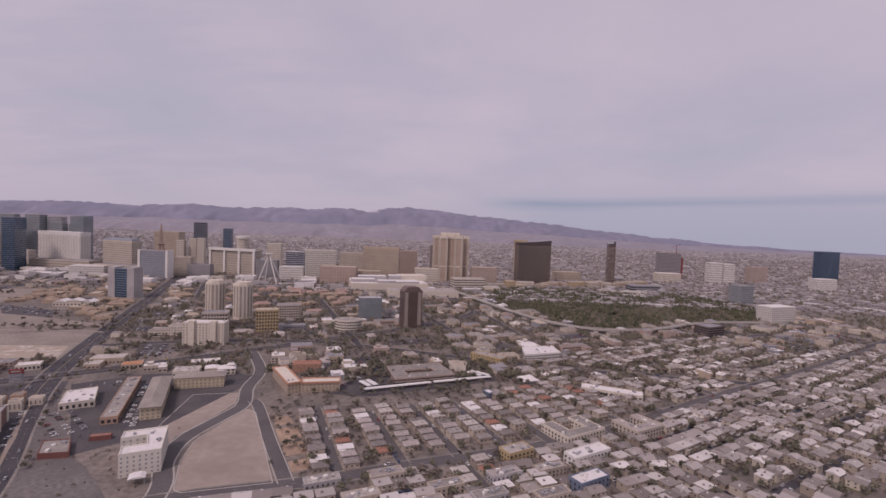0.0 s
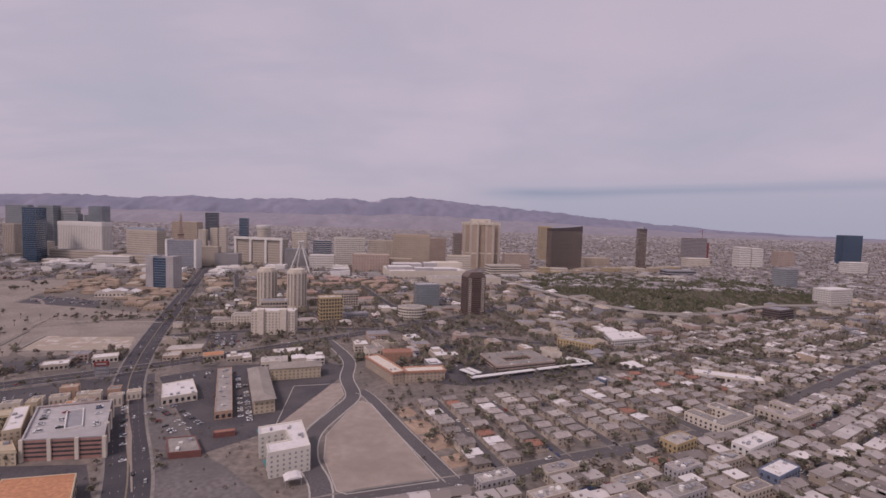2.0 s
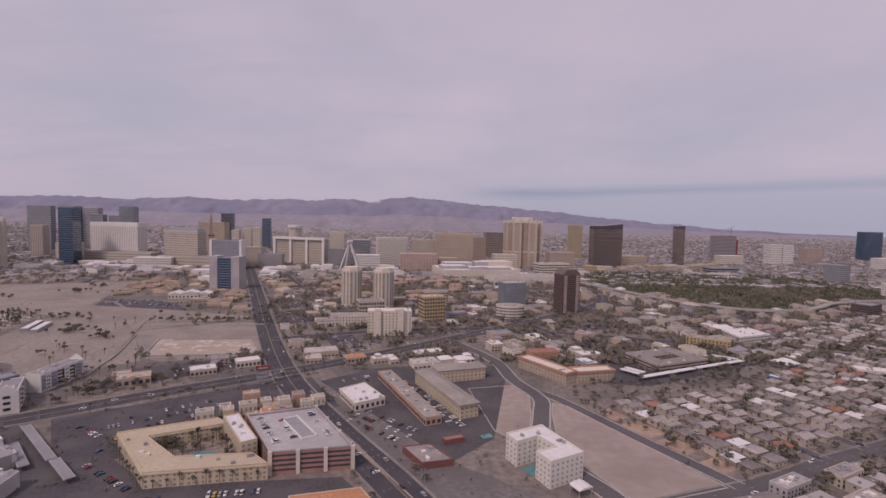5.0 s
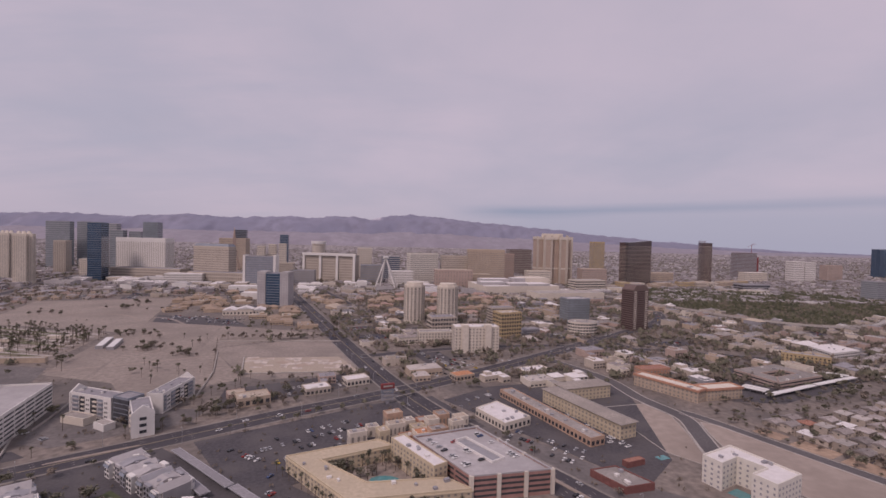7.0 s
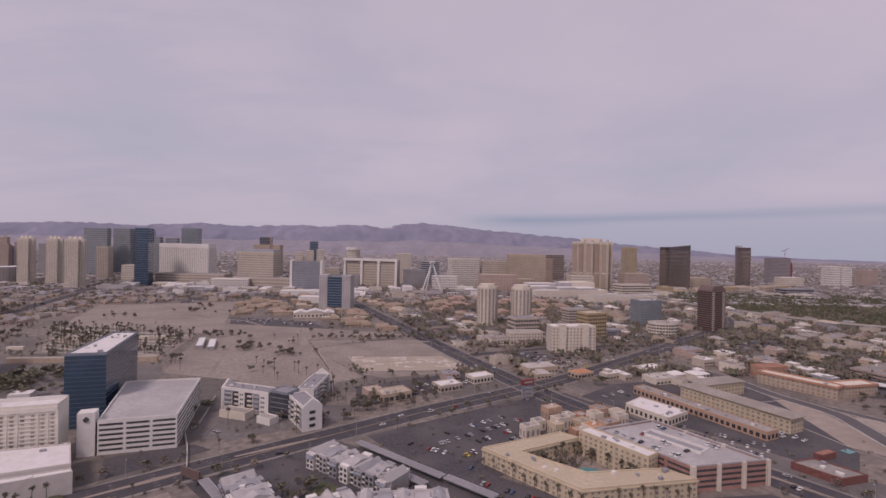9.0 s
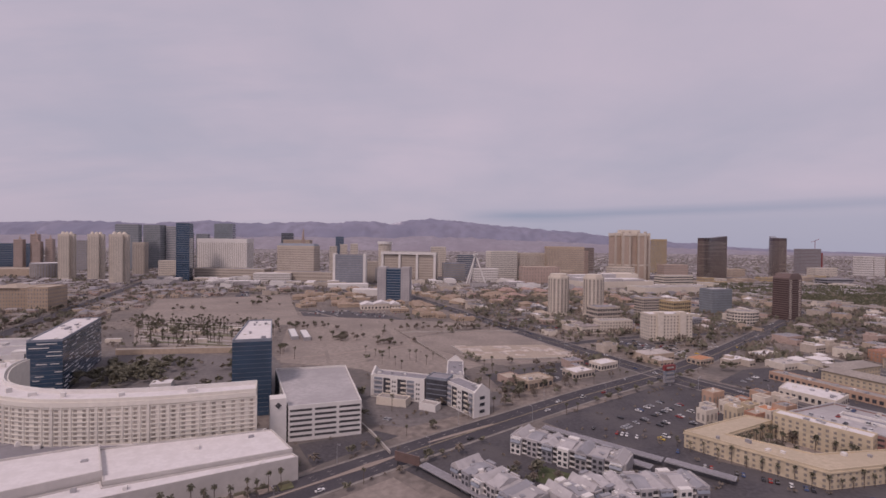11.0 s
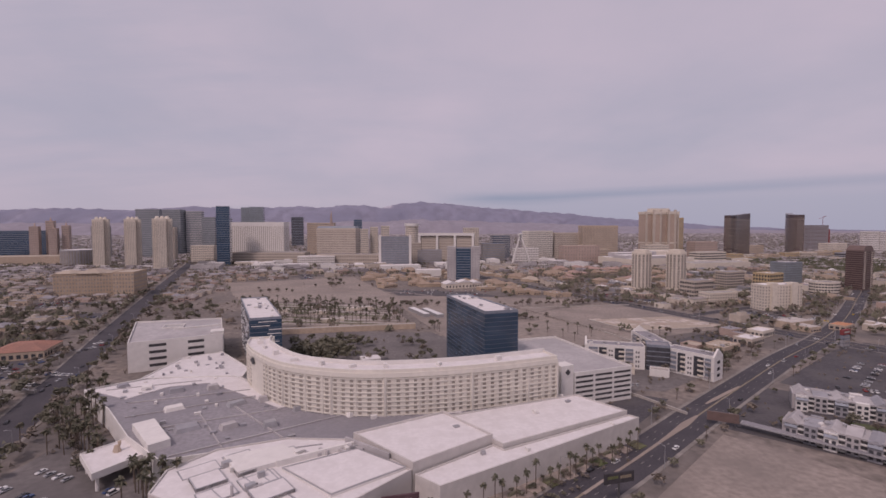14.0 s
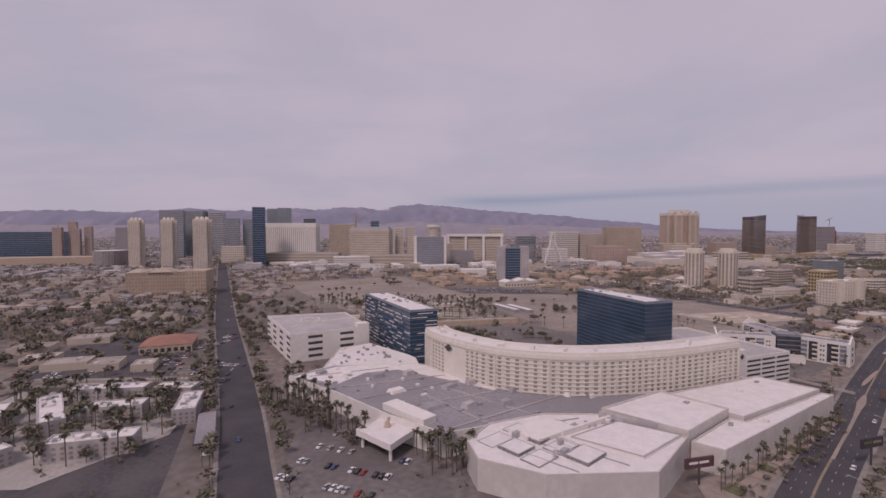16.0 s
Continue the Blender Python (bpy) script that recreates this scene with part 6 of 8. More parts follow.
B("ring_office", "low office ring with a pale roof round a narrow court", "office", [(-31, 357), (8, 371), (20, 344), (-22, 328), (-14, 340), (6, 348.5), (2.5, 356.5), (-18, 349), (-14.1, 340.2), (-22.3, 328.2)], 4.4, "rose", "pale_roof", "glass", 2, 2.6, "band", high=0.4, parapet=0.25, clutter=8)
for a, b in (((-41, 312), (3, 331)), ((5, 332), (47, 349)), ((-46, 328), (-38, 318)), ((-42, 331), (-34, 321)), ((27, 360), (40, 350)), ((33, 362), (46, 352))):
    cp = B("carport", "long white flat carport roof on posts", "carport", bar_plan(a, b, 3.6), 2.3, "carport", "carport", z0=2.0, parapet=0.05, group="white carports")
    for k in range(4):
        t = (k + 0.5) / 4
        part("post", Geo().box(a[0] + (b[0] - a[0]) * t - cp.location.x - 0.1, a[1] + (b[1] - a[1]) * t - cp.location.y - 0.1, 0, a[0] + (b[0] - a[0]) * t - cp.location.x + 0.1, a[1] + (b[1] - a[1]) * t - cp.location.y + 0.1, 2.1), M["metal"], cp)
B("ochre_apartments", "ochre apartment block with pale roof", "apartments", bar_plan((38, 402), (62, 384), 10), 6.6, "gold", "pale_roof", "glass", 3, 2.6, "grid", wide=0.4, clutter=4)
B("white_apartments", "white boxy apartments with bright roofs", "apartments", [(84, 430), (114, 440), (116, 416), (82, 404)], 4.6, "white", "white_roof", "glass", 2, 2.6, "grid", clutter=8)

# ---- grey-white apartment court by the avenue ----
def court_block(a, b, w, seed):
    """Three storeys with stepped fronts: bays to and fro, balconies, small sloped slate awnings."""
    rnd = random.Random(seed)
    t = B("court_apartments", "pale three-storey apartments with stepped bays and slate awnings", "apartments", bar_plan(a, b, w), 5.2, "pale_gray", "pale_gray", clutter=16, group="apartment court", parapet=0.35)
    A_, B_ = Vector(a) - Vector(t.location.xy), Vector(b) - Vector(t.location.xy)
    e = (B_ - A_).normalized()
    q = Vector((-e.y, e.x))
    L, rot = (B_ - A_).length, math.degrees(math.atan2(e.y, e.x))
    k = max(2, round(L / 5.2))
    for s in (-1, 1):
        for i in range(k):
            out = (1.7, 0.7, 1.2)[(i + seed) % 3]
            bw = L / k * 0.66
            c = A_ + e * L * (i + 0.5) / k + q * s * (w / 2 + out / 2)
            face = A_ + e * L * (i + 0.5) / k + q * s * (w / 2 + out)
            bay = part("bay", Geo().prism(rect(c.x, c.y, bw, out, rot), -0.2, 5.5 + 0.4 * (i % 2)), M[("white", "pale_gray", "gray")[(i + seed) % 3]], t, "stepped stucco bay")
            for fl in range(3):
                z = 0.35 + fl * 1.72
                for u in (-0.25, 0.25):
                    p = face + e * bw * u
                    part("window", Geo().prism(rect(p.x, p.y, bw * 0.3, 0.14, rot), z + 0.25, z + 1.25), M["glass"], bay)
                p = A_ + e * L * (i + 1.0) / k + q * s * (w / 2)
                if i < k - 1:
                    # No hollow here: a dark panel paints the balcony's shade.
                    part("recess", Geo().prism(rect(p.x, p.y, L / k * 0.3, 0.12, rot), z, z + 1.25), M["opening_shade"], t, "dark panel painted as balcony shade")
                    p = p + q * s * 0.45
                    part("balcony_rail", Geo().prism(rect(p.x, p.y, L / k * 0.33, 0.12, rot), z - 0.1, z + 0.45), M["white"], t)
            if s > 0:
                c = A_ + e * L * (i + 0.5) / k + q * rnd.uniform(-0.4, 0.4)
                part("roof_gable", Geo().prism(rect(c.x, c.y, L / k * 0.8, w + 1.0, rot), 5.2, 5.6 + 1.3 * rnd.random() + 0.3, rect(c.x, c.y, L / k * 0.8, 0.3, rot) if i % 2 else rect(c.x, c.y, 0.3, w + 1.0, rot)), M[("pale_gray", "gray", "pale_gray")[i % 3]], t, "low pitched grey roof")
            if i % 2 == 0:
                lean = rect(face.x, face.y, bw, 1.2, rot)
                inn = face - q * s * 0.5
                part("awning", Geo().prism(lean, 4.2, 5.6, rect(inn.x, inn.y, bw, 0.06, rot)), M["slate"], bay, "sloped slate awning")


for i, (a, b, w) in enumerate((((-353, 229), (-322, 206), 9), ((-374, 207), (-356, 184), 9), ((-351, 186), (-335, 195), 8), ((-334, 192), (-307, 194), 9), ((-343, 178), (-329, 184), 8))):
    court_block(a, b, w, i)
patch("ground_apartment_lawn", "green lawn between apartments", [(-348, 214), (-326, 199), (-336, 194), (-352, 204)], "lawn_green", 0.05, False)
single("apartment_pool", Geo().prism([(-355 + 3.2 * math.cos(i * 0.6), 199 + 2.2 * math.sin(i * 0.6)) for i in range(10)], -0.1, 0.1), M["pool"], "small turquoise apartment pool", "pool")
for a, b in (((-340, 241), (-308, 213)), ((-332, 225), (-314, 208)), ((-307, 213), (-292, 200))):
    B("carport", "long grey flat carport roof", "carport", bar_plan(a, b, 3.4), 2.2, "metal", "gray_roof", z0=1.9, parapet=0.05, group="grey carports")

B("carport", "long grey flat carport roof beside an empty lot", "carport", bar_plan((-386, 211), (-360, 181), 3.2), 2.2, "metal", "gray_roof", z0=1.9, parapet=0.05, group="grey carports")

# ---- beside the straight boulevard ----
B("red_roof_restaurant", "restaurant with a sprawling red tile roof", "restaurant", rect(-690, 327.0, 24, 22, 14), 4.0, "tan", "red_roof", "glass", 1, 3, "grid", parapet=0.2)
hip = thing("tiled_roof", "hipped red tile roof on a restaurant", "roof", -690, 327, 4.2, 14)
part("roof", Geo().prism(rect(0, 0, 24.5, 22.5), 0, 2.6, rect(0, 0, 9, 7)), M["red_roof"], hip)
for x, y, w, d in ((-720, 295.0, 18, 11), (-702, 293.0, 12, 12), (-738, 305.0, 14, 10), (-684, 289.0, 9, 10), (-757, 327.0, 18, 12), (-740, 347.0, 20, 12)):
    B("flat_roof_store", "pale flat-roofed store in trees", "store", rect(x, y, w, d, 12), 3.0, "beige", "pale_roof", clutter=2)
for a, b in (((-690, 250.0), (-664, 250.0)), ((-660, 249.0), (-646, 247.7)), ((-693, 242.0), (-676, 217.0)), ((-644, 240.7), (-640, 222.6)), ((-668, 203.0), (-646, 206.7)), ((-704, 235.0), (-692, 209.0)), ((-674, 230.0), (-656, 231.9)), ((-690, 205.0), (-676, 197.0))):
    t = B("resort_apartments", "white two-storey resort apartments with balconies", "apartments", bar_plan(a, b, 7), 4.6, "pale_gray", "white_roof", "shade", 3, 2.0, "grid", wide=0.45, clutter=12, group="resort apartments")
patch("ground_resort_court", "pale paved resort court", [(-716, 262), (-646, 254), (-641, 215), (-662, 186), (-716, 190)], "concrete", 0.04, False)
single("resort_pool", Geo().prism([(-664 + 5 * math.cos(i * 0.52), 233 + 2.6 * math.sin(i * 0.52)) for i in range(12)], -0.1, 0.12), M["white_roof"], "drained pale resort pool", "pool")
B("carport", "long dark carport roof over parked cars", "carport", bar_plan((-634, 226.5), (-626, 202.3), 6), 2.3, "dark_metal", "gray_roof", z0=2.0, parapet=0.05)
B("canal_wall", "long pale concrete drainage wall", "wall", bar_plan((-720, 274.0), (-642, 266.6), 1.2), 1.2, "concrete", "concrete", parapet=0.05)

# ---- larger blocks among the houses ----
B("ochre_flats", "ochre two-storey flats with a pale roof", "apartments", rect(47, 229, 15, 8.5, 30), 4.6, "gold", "pale_roof", "glass", 2, 2.4, "grid", wide=0.4, clutter=4)
B("court_flats", "cream flats round three sides of a yard", "apartments", [(83 + u * 0.866 - v * 0.5, 258 + u * 0.5 + v * 0.866) for u, v in ((-14, -10), (14, -10), (14, 10), (6, 10), (6, -3), (-6, -3), (-6, 10), (-14, 10))], 4.4, "cream", "pale_roof", "glass", 2, 2.4, "grid", wide=0.4, clutter=12)
B("court_flats", "cream flats round three sides of a yard", "apartments", [(122 + u * 0.866 - v * 0.5, 266 + u * 0.5 + v * 0.866) for u, v in ((-11, -9), (11, -9), (11, 9), (5, 9), (5, -2), (-5, -2), (-5, 9), (-11, 9))], 4.4, "beige", "house_roof", "glass", 2, 2.4, "grid", wide=0.4, clutter=9)
B("white_flats", "white two-storey flats with bright white roofs", "apartments", rect(82, 229, 24, 8, 30), 4.6, "white", "white_roof", "glass", 2, 2.4, "grid", wide=0.4, clutter=8)
B("blue_flats", "bright blue-walled flats with a white roof", "apartments", rect(75, 204, 17, 7.5, 30), 4.8, "bluewall", "white_roof", "glass", 2, 2.4, "grid", wide=0.35, clutter=5)
B("blue_house", "small blue-walled house with a pale roof", "house", rect(42, 312, 7, 5, -60), 3.4, "bluewall", "white_roof", "glass", 2, 2.4, "grid", wide=0.35)
B("long_shed", "long white-roofed low building among houses", "building", rect(128, 324, 40, 10, -22), 3.6, "cream", "white_roof", "glass", 1, 3, "grid", clutter=8)
for x, y, w, d in ((-70, 246, 11, 16), (-62, 230, 10, 14), (-78, 262, 9, 12), (-54, 214, 10, 10)):
    patch("ground_clay_yard", "bare orange-brown clay yard", rect(x, y, w, d, 26), "clay", 0.05 + 0.0004 * w, False)
for i, (x, y) in enumerate(((-40, 196), (-14, 203), (12, 196), (38, 207), (-22, 186), (4, 182), (30, 190), (56, 192), (60, 214))):
    B("row_flats", "pale two-storey row of flats with stepped roofs", "apartments", rect(x, y, 15, 6, 24), 3.7 + 0.3 * (i % 2), ("pale_gray", "beige", "house")[i % 3], ("pale_roof", "house_roof")[i % 2], "glass", 2, 2.2, "grid", wide=0.35, clutter=8)


# ---- trees, palms, cars, lamps: built once, then copied ----
SHAPES, HEAPS = {}, {}


def bake(key, geo, m):
    """Adds a shape at a pose to the joined rest of that surface."""
    heap = HEAPS.setdefault(key, Geo())
    k = len(heap.v)
    heap.v += [tuple(m @ Vector(p)) for p in geo.v]
    heap.f += [tuple(i + k for i in f) for f in geo.f]


def leaf_tree(seed, dry=False, h=4.6):
    rnd = random.Random(seed)
    t = thing("tree", "bare brown winter tree with a loose crown" if dry else "dusty olive-green street tree with a loose crown", "tree")
    g = Geo().cone(0, 0, -0.2, h * 0.45, 0.16, 0.1, 6)
    tips = []
    for k in range(5):
        a = k * 1.26 + rnd.uniform(-0.3, 0.3)
        tip = (math.cos(a) * h * 0.26, math.sin(a) * h * 0.26, h * rnd.uniform(0.6, 0.8))
        g.beam((0, 0, h * 0.38), tip, 0.06, 4)
        tips.append(tip)
    tips.append((0, 0, h * 0.85))
    part("trunk", g, M["bark"], t)
    c = Geo()
    for k in range(95):
        bx, by, bz = rnd.choice(tips)
        r = h * 0.2
        p = Vector((bx + rnd.gauss(0, r * 0.62), by + rnd.gauss(0, r * 0.62), bz + rnd.gauss(0, r * 0.5)))
        s = h * rnd.uniform(0.06, 0.115)
        u = Vector((rnd.uniform(-1, 1), rnd.uniform(-1, 1), rnd.uniform(-0.4, 0.4))).normalized()
        v = u.cross(Vector((rnd.uniform(-1, 1), rnd.uniform(-1, 1), 1))).normalized()
        w = u.cross(v)
        A, Bq, C, D = p + u * s, p + v * s - u * 0.5 * s, p - v * s - u * 0.5 * s, p + w * s
        c.face(A, Bq, C)
        k0 = len(c.v)
        c.v.append(tuple(D))
        c.f += [(k0 - 3, k0, k0 - 2), (k0 - 2, k0, k0 - 1), (k0 - 1, k0, k0 - 3)]
    part("crown", c, M["leaf_dry" if dry else "leaf"], t)
    SHAPES[t] = (g, c, "leaf_dry" if dry else "leaf")
    return t


def palm(seed, h=6.0):
    rnd = random.Random(seed)
    t = thing("palm_tree", "tall fan palm with a drooping crown", "palm")
    lean = rnd.uniform(-0.2, 0.2)
    g = Geo().beam((0, 0, -0.2), (lean, 0, h), 0.13, 6)
    part("trunk", g, M["bark"], t)
    c = Geo()
    for k in range(26):
        a, up = k * 2.4, rnd.uniform(-0.9, 0.9)
        L = rnd.uniform(0.9, 1.45)
        d = Vector((math.cos(a) * math.cos(up), math.sin(a) * math.cos(up), math.sin(up)))
        s = d.cross(Vector((0, 0, 1))).normalized() * 0.27
        o = Vector((lean, 0, h))
        m1, m2 = o + d * L * 0.6, o + d * L - Vector((0, 0, 0.3 * L))
        k0 = len(c.v)
        c.v += [tuple(o), tuple(m1 + s), tuple(m2), tuple(m1 - s)]
        c.f.append((k0, k0 + 1, k0 + 2, k0 + 3))
    part("crown", c, M["frond"], t)
    SHAPES[t] = (g, c, "frond")
    return t


def car(paint, word, van=False):
    t = thing("car", word, "car")
    L, W, H = (3.1, 1.2, 1.15) if van else (2.8, 1.12, 0.86)
    body = Geo().prism([(-L / 2, -W / 2), (L / 2, -W / 2), (L / 2, W / 2), (-L / 2, W / 2)], 0.18, 0.52, [(-L / 2 + 0.06, -W / 2 + 0.05), (L / 2 - 0.08, -W / 2 + 0.05), (L / 2 - 0.08, W / 2 - 0.05), (-L / 2 + 0.06, W / 2 - 0.05)])
    skin = Geo()
    skin.v, skin.f = list(body.v), list(body.f)
    x0, x1 = (-L * 0.46, L * 0.2) if van else (-L * 0.34, L * 0.2)
    low = [(x0, -W * 0.45), (x1, -W * 0.45), (x1, W * 0.45), (x0, W * 0.45)]
    top = [(x0 + 0.25, -W * 0.36), (x1 - 0.4, -W * 0.36), (x1 - 0.4, W * 0.36), (x0 + 0.25, W * 0.36)]
    cabin = Geo().prism(low, 0.52, H - 0.06, top)
    part("cabin", cabin, M["glass"], t, "dark car windows")
    skin.prism(top, H - 0.06, H)
    part("body", skin, M[paint], t)
    SHAPES[t] = (skin, cabin, paint)
    wheel = Geo().beam((0, -0.08, 0), (0, 0.08, 0), 0.2, 10).mesh("wheel", M["rubber"])
    for sx in (-0.31, 0.31):
        for sy in (-1, 1):
            w = new("wheel", wheel)
            w.parent, w.location = t, (sx * L, sy * (W / 2 - 0.06), 0.2)
    return t


STREET = random.Random(11)
PLANTED, LITE = {}, {}
ALL_TREES = [leaf_tree(1), leaf_tree(2, h=3.8), leaf_tree(3, True), leaf_tree(4, True, 3.8), leaf_tree(5, h=5.4)]
ALL_PALMS = [palm(1, 6.0), palm(2, 5.0), palm(3, 7.2)]
for i, o in enumerate(ALL_TREES + ALL_PALMS):
    o.matrix_basis = pose(-640 - 4 * i, 330 + 6 * i, 0)
CARS = [car("car_white", "small white car"), car("car_silver", "small silver-grey car"), car("car_black", "small black car"), car("car_red", "small dark red car"),
        car("car_blue", "small dark blue car"), car("car_white", "white delivery van", True), car("car_yellow", "yellow taxi car")]
for o, w in zip(CARS, ("white", "silver", "black", "dark red", "dark blue", "white", "yellow")):
    o["label"] = f"{w} {'van' if 'van' in o['label'] else 'car'} out on the asphalt"
    o["group"] = "cars"


def put_tree(x, y, s=1.0, dry=None, near=False):
    kinds = ALL_TREES if dry is None else [t for t in ALL_TREES if ("bare" in t["label"]) == dry]
    return copy_scaled(STREET.choice(kinds), x, y, s * STREET.uniform(0.75, 1.25))


def copy_scaled(ob, x, y, s):
    kind = ob["category"]
    PLANTED[kind] = PLANTED.get(kind, 0) + 1
    if PLANTED[kind] > (175 if kind == "tree" else 190):
        m = pose(x, y, 0, 0, 0, STREET.uniform(0, 360)) @ Matrix.Scale(s, 4)
        g, c, key = SHAPES[ob]
        if key == "frond":
            bake("bark", g, m)
        else:
            if ob not in LITE:
                LITE[ob] = Geo()
                for q in range(0, len(c.v), 12):
                    o_ = sum((Vector(p) for p in c.v[q:q + 4]), Vector()) / 4
                    k0 = len(LITE[ob].v)
                    LITE[ob].v += [tuple(o_ + (Vector(p) - o_) * 1.65) for p in c.v[q:q + 4]]
                    LITE[ob].f += [(k0, k0 + 1, k0 + 2), (k0, k0 + 3, k0 + 1), (k0 + 1, k0 + 3, k0 + 2), (k0 + 2, k0 + 3, k0)]
            c = LITE[ob]
        bake(key, c, m)
        return None
    o = copy_thing(ob, pose(x, y, 0, 0, 0, STREET.uniform(0, 360)))
    o.scale = (s, s, s)
    return o


def put_palm(x, y, s=1.0):
    return copy_scaled(STREET.choice(ALL_PALMS), x, y, s * STREET.uniform(0.8, 1.15))


def put_car(x, y, rot, z=0.06, kind=None):
    c = CARS[kind] if kind is not None else STREET.choices(CARS, (9, 7, 6, 2, 3, 2, 0.6))[0]
    PLANTED["car"] = PLANTED.get("car", 0) + (y < 330)
    if y >= 330 or PLANTED["car"] > 120:
        skin, cabin, key = SHAPES[c]
        bake(key, skin, pose(x, y, z, 0, 0, rot))
        bake("glass", cabin, pose(x, y, z, 0, 0, rot))
        return None
    return copy_thing(c, pose(x, y, z, 0, 0, rot))


def along(pts, step, start=0.0):
    """Points and headings at even steps along a line."""
    left = start
    for a, b in zip(pts, pts[1:]):
        a, b = Vector(a), Vector(b)
        L = (b - a).length
        d = (b - a) / L
        while left < L:
            p = a + d * left
            yield p, d
            left += step
        left -= L


# traffic
for line, step, w in ((smooth(FLAMINGO), 13, 15), (smooth(PARADISE), 15, 13), (smooth(HARMON), 34, 13), (smooth(HOME_STREET), 48, 8)):
    for p, d in along(line, step, 4):
        if STREET.random() < 0.75 and p.y < 760:
            off = STREET.choice((-0.38, -0.22, -0.1, 0.1, 0.22, 0.38)) * w
            n = Vector((-d.y, d.x))
            q = p + n * off + d * STREET.uniform(-4, 4)
            put_car(q.x, q.y, math.degrees(math.atan2(d.y, d.x)) + (180 if off > 0 else 0))


def park(a, b, rows, gap, fill, step=1.75, z=0.06):
    """Rows of parked cars from a to b."""
    a, b = Vector(a), Vector(b)
    d = (b - a).normalized()
    n = Vector((-d.y, d.x))
    for r in range(rows):
        for k in range(int((b - a).length / step)):
            if STREET.random() < fill:
                p = a + d * (k + 0.5) * step + n * r * gap
                if z > 1 or free(p.x, p.y, 0.5, roads=False):
                    put_car(p.x, p.y, math.degrees(math.atan2(n.y, n.x)) + STREET.choice((0, 180)), z)


park((-300, 232), (-258, 262), 4, 7, 0.30)
park((-325, 240), (-296, 222), 2, 6, 0.18)
park((-262, 190), (-224, 196), 1, 5, 0.5)
park((-298, 208), (-270, 190), 2, 5, 0.3)
park((-222, 262), (-186, 205), 1, 6, 0.2)
park((-208, 256), (-180, 232), 3, 6, 0.25)
park((-186, 314), (-158, 250), 1, 4, 0.5)
park((-176, 300), (-152, 246), 1, 4, 0.3)
park((-60, 318), (-38, 366), 2, 6, 0.4)
park((-20, 320), (40, 346), 1, 6, 0.4)
park((-602, 185.1), (-574, 171.8), 4, 9, 0.4)
park((-640, 288.6), (-676, 295.0), 3, 7, 0.5)
park((-700, 273.0), (-645, 269.7), 1, 4, 0.5)
park((-634, 230.5), (-624, 198.3), 1, 4, 0.7)
park((-680, 283.0), (-660, 357.0), 2, 6, 0.35)
park((-736, 283.0), (-700, 277.0), 2, 6, 0.4)
park((-500, 528), (-415, 516), 5, 7, 0.35, 2.2)
park((-240, 236), (-224, 210), 1, 5, 0.3, z=8.18)
park((-233, 239), (-217, 212), 1, 5, 0.22, z=8.18)
park((-221, 243), (-204, 215), 1, 5, 0.25, z=8.18)
park((-416, 262), (-396, 252), 1, 6, 0.3)
park((-340, 296), (-280, 336), 2, 9, 0.3)
park((-214, 300), (-196, 312), 2, 6, 0.3)
park((-240, 345), (-200, 372), 4, 8, 0.3)
park((-230, 380), (-170, 392), 3, 8, 0.3)

# palms and trees at the resort, courtyards and verges
for p, d in along([(-494, 169.8), (-460, 184), (-424, 203)], 3.4):
    put_palm(p.x + STREET.uniform(-0.8, 0.8), p.y - 2.2 + STREET.uniform(-1, 1), 0.95)
for cx_, cy_, r, n in ((-604, 239.3, 5, 18), (-593, 232.1, 6, 26), (-583, 226.9, 5, 18), (-559, 192.8, 5, 24), (-556, 182.2, 5, 14), (-610, 254.0, 4, 8), (-596, 214.4, 4, 6)):
    for k in range(n):
        a, q = STREET.uniform(0, 6.28), r * math.sqrt(STREET.random())
        px_, py_ = cx_ + q * math.cos(a) * 1.4, cy_ + q * math.sin(a)
        if free(px_, py_, 0.2, roads=False):
            put_palm(px_, py_, 1.2)
for p, d in along([(-616, 240.1), (-597, 223.5), (-579, 202.5)], 1.5):
    put_palm(p.x + STREET.uniform(-2, 1), p.y + STREET.uniform(-2, 1), 1.05)
    if STREET.random() < 0.6:
        put_tree(p.x - 2.5 + STREET.uniform(-2, 1), p.y - 1.5 + STREET.uniform(-2, 1), 0.7)
for k in range(430):
    x, y = STREET.uniform(-635, -495), STREET.uniform(385, 488)
    if inside(x, y, [(-640, 492), (-505, 465), (-488, 378), (-582, 394)]) and free(x, y, 0.3):
        put_palm(x, y, 1.0)
for k in range(110):
    x, y = STREET.uniform(-282, -232), STREET.uniform(208, 237)
    if inside(x, y, [(-278.5, 224), (-254, 235), (-239, 213), (-261, 209.5)]) and ((x + 256) / 7.0) ** 2 + ((y - 219) / 5.2) ** 2 > 1:
        (put_palm if k % 3 else put_tree)(x, y, 0.95)
for p, d in along([(-296, 226), (-266, 196), (-226, 203)], 4.2):
    put_palm(p.x, p.y, 0.7)
for x, y in ((-398, 330), (-402, 338), (-390, 346), (-384, 340), (-410, 342), (-380, 352), (-394, 352), (-350, 268), (-346, 272), (-356, 262), (-340, 300), (-338, 312), (-328, 310)):
    put_palm(x, y, 0.9)
for x, y in ((-352, 208), (-345, 204), (-338, 200), (-356, 212), (-348, 198), (-366, 206), (-372, 210), (-364, 190), (-346, 196), (-334, 210)):
    put_tree(x, y, 0.8)
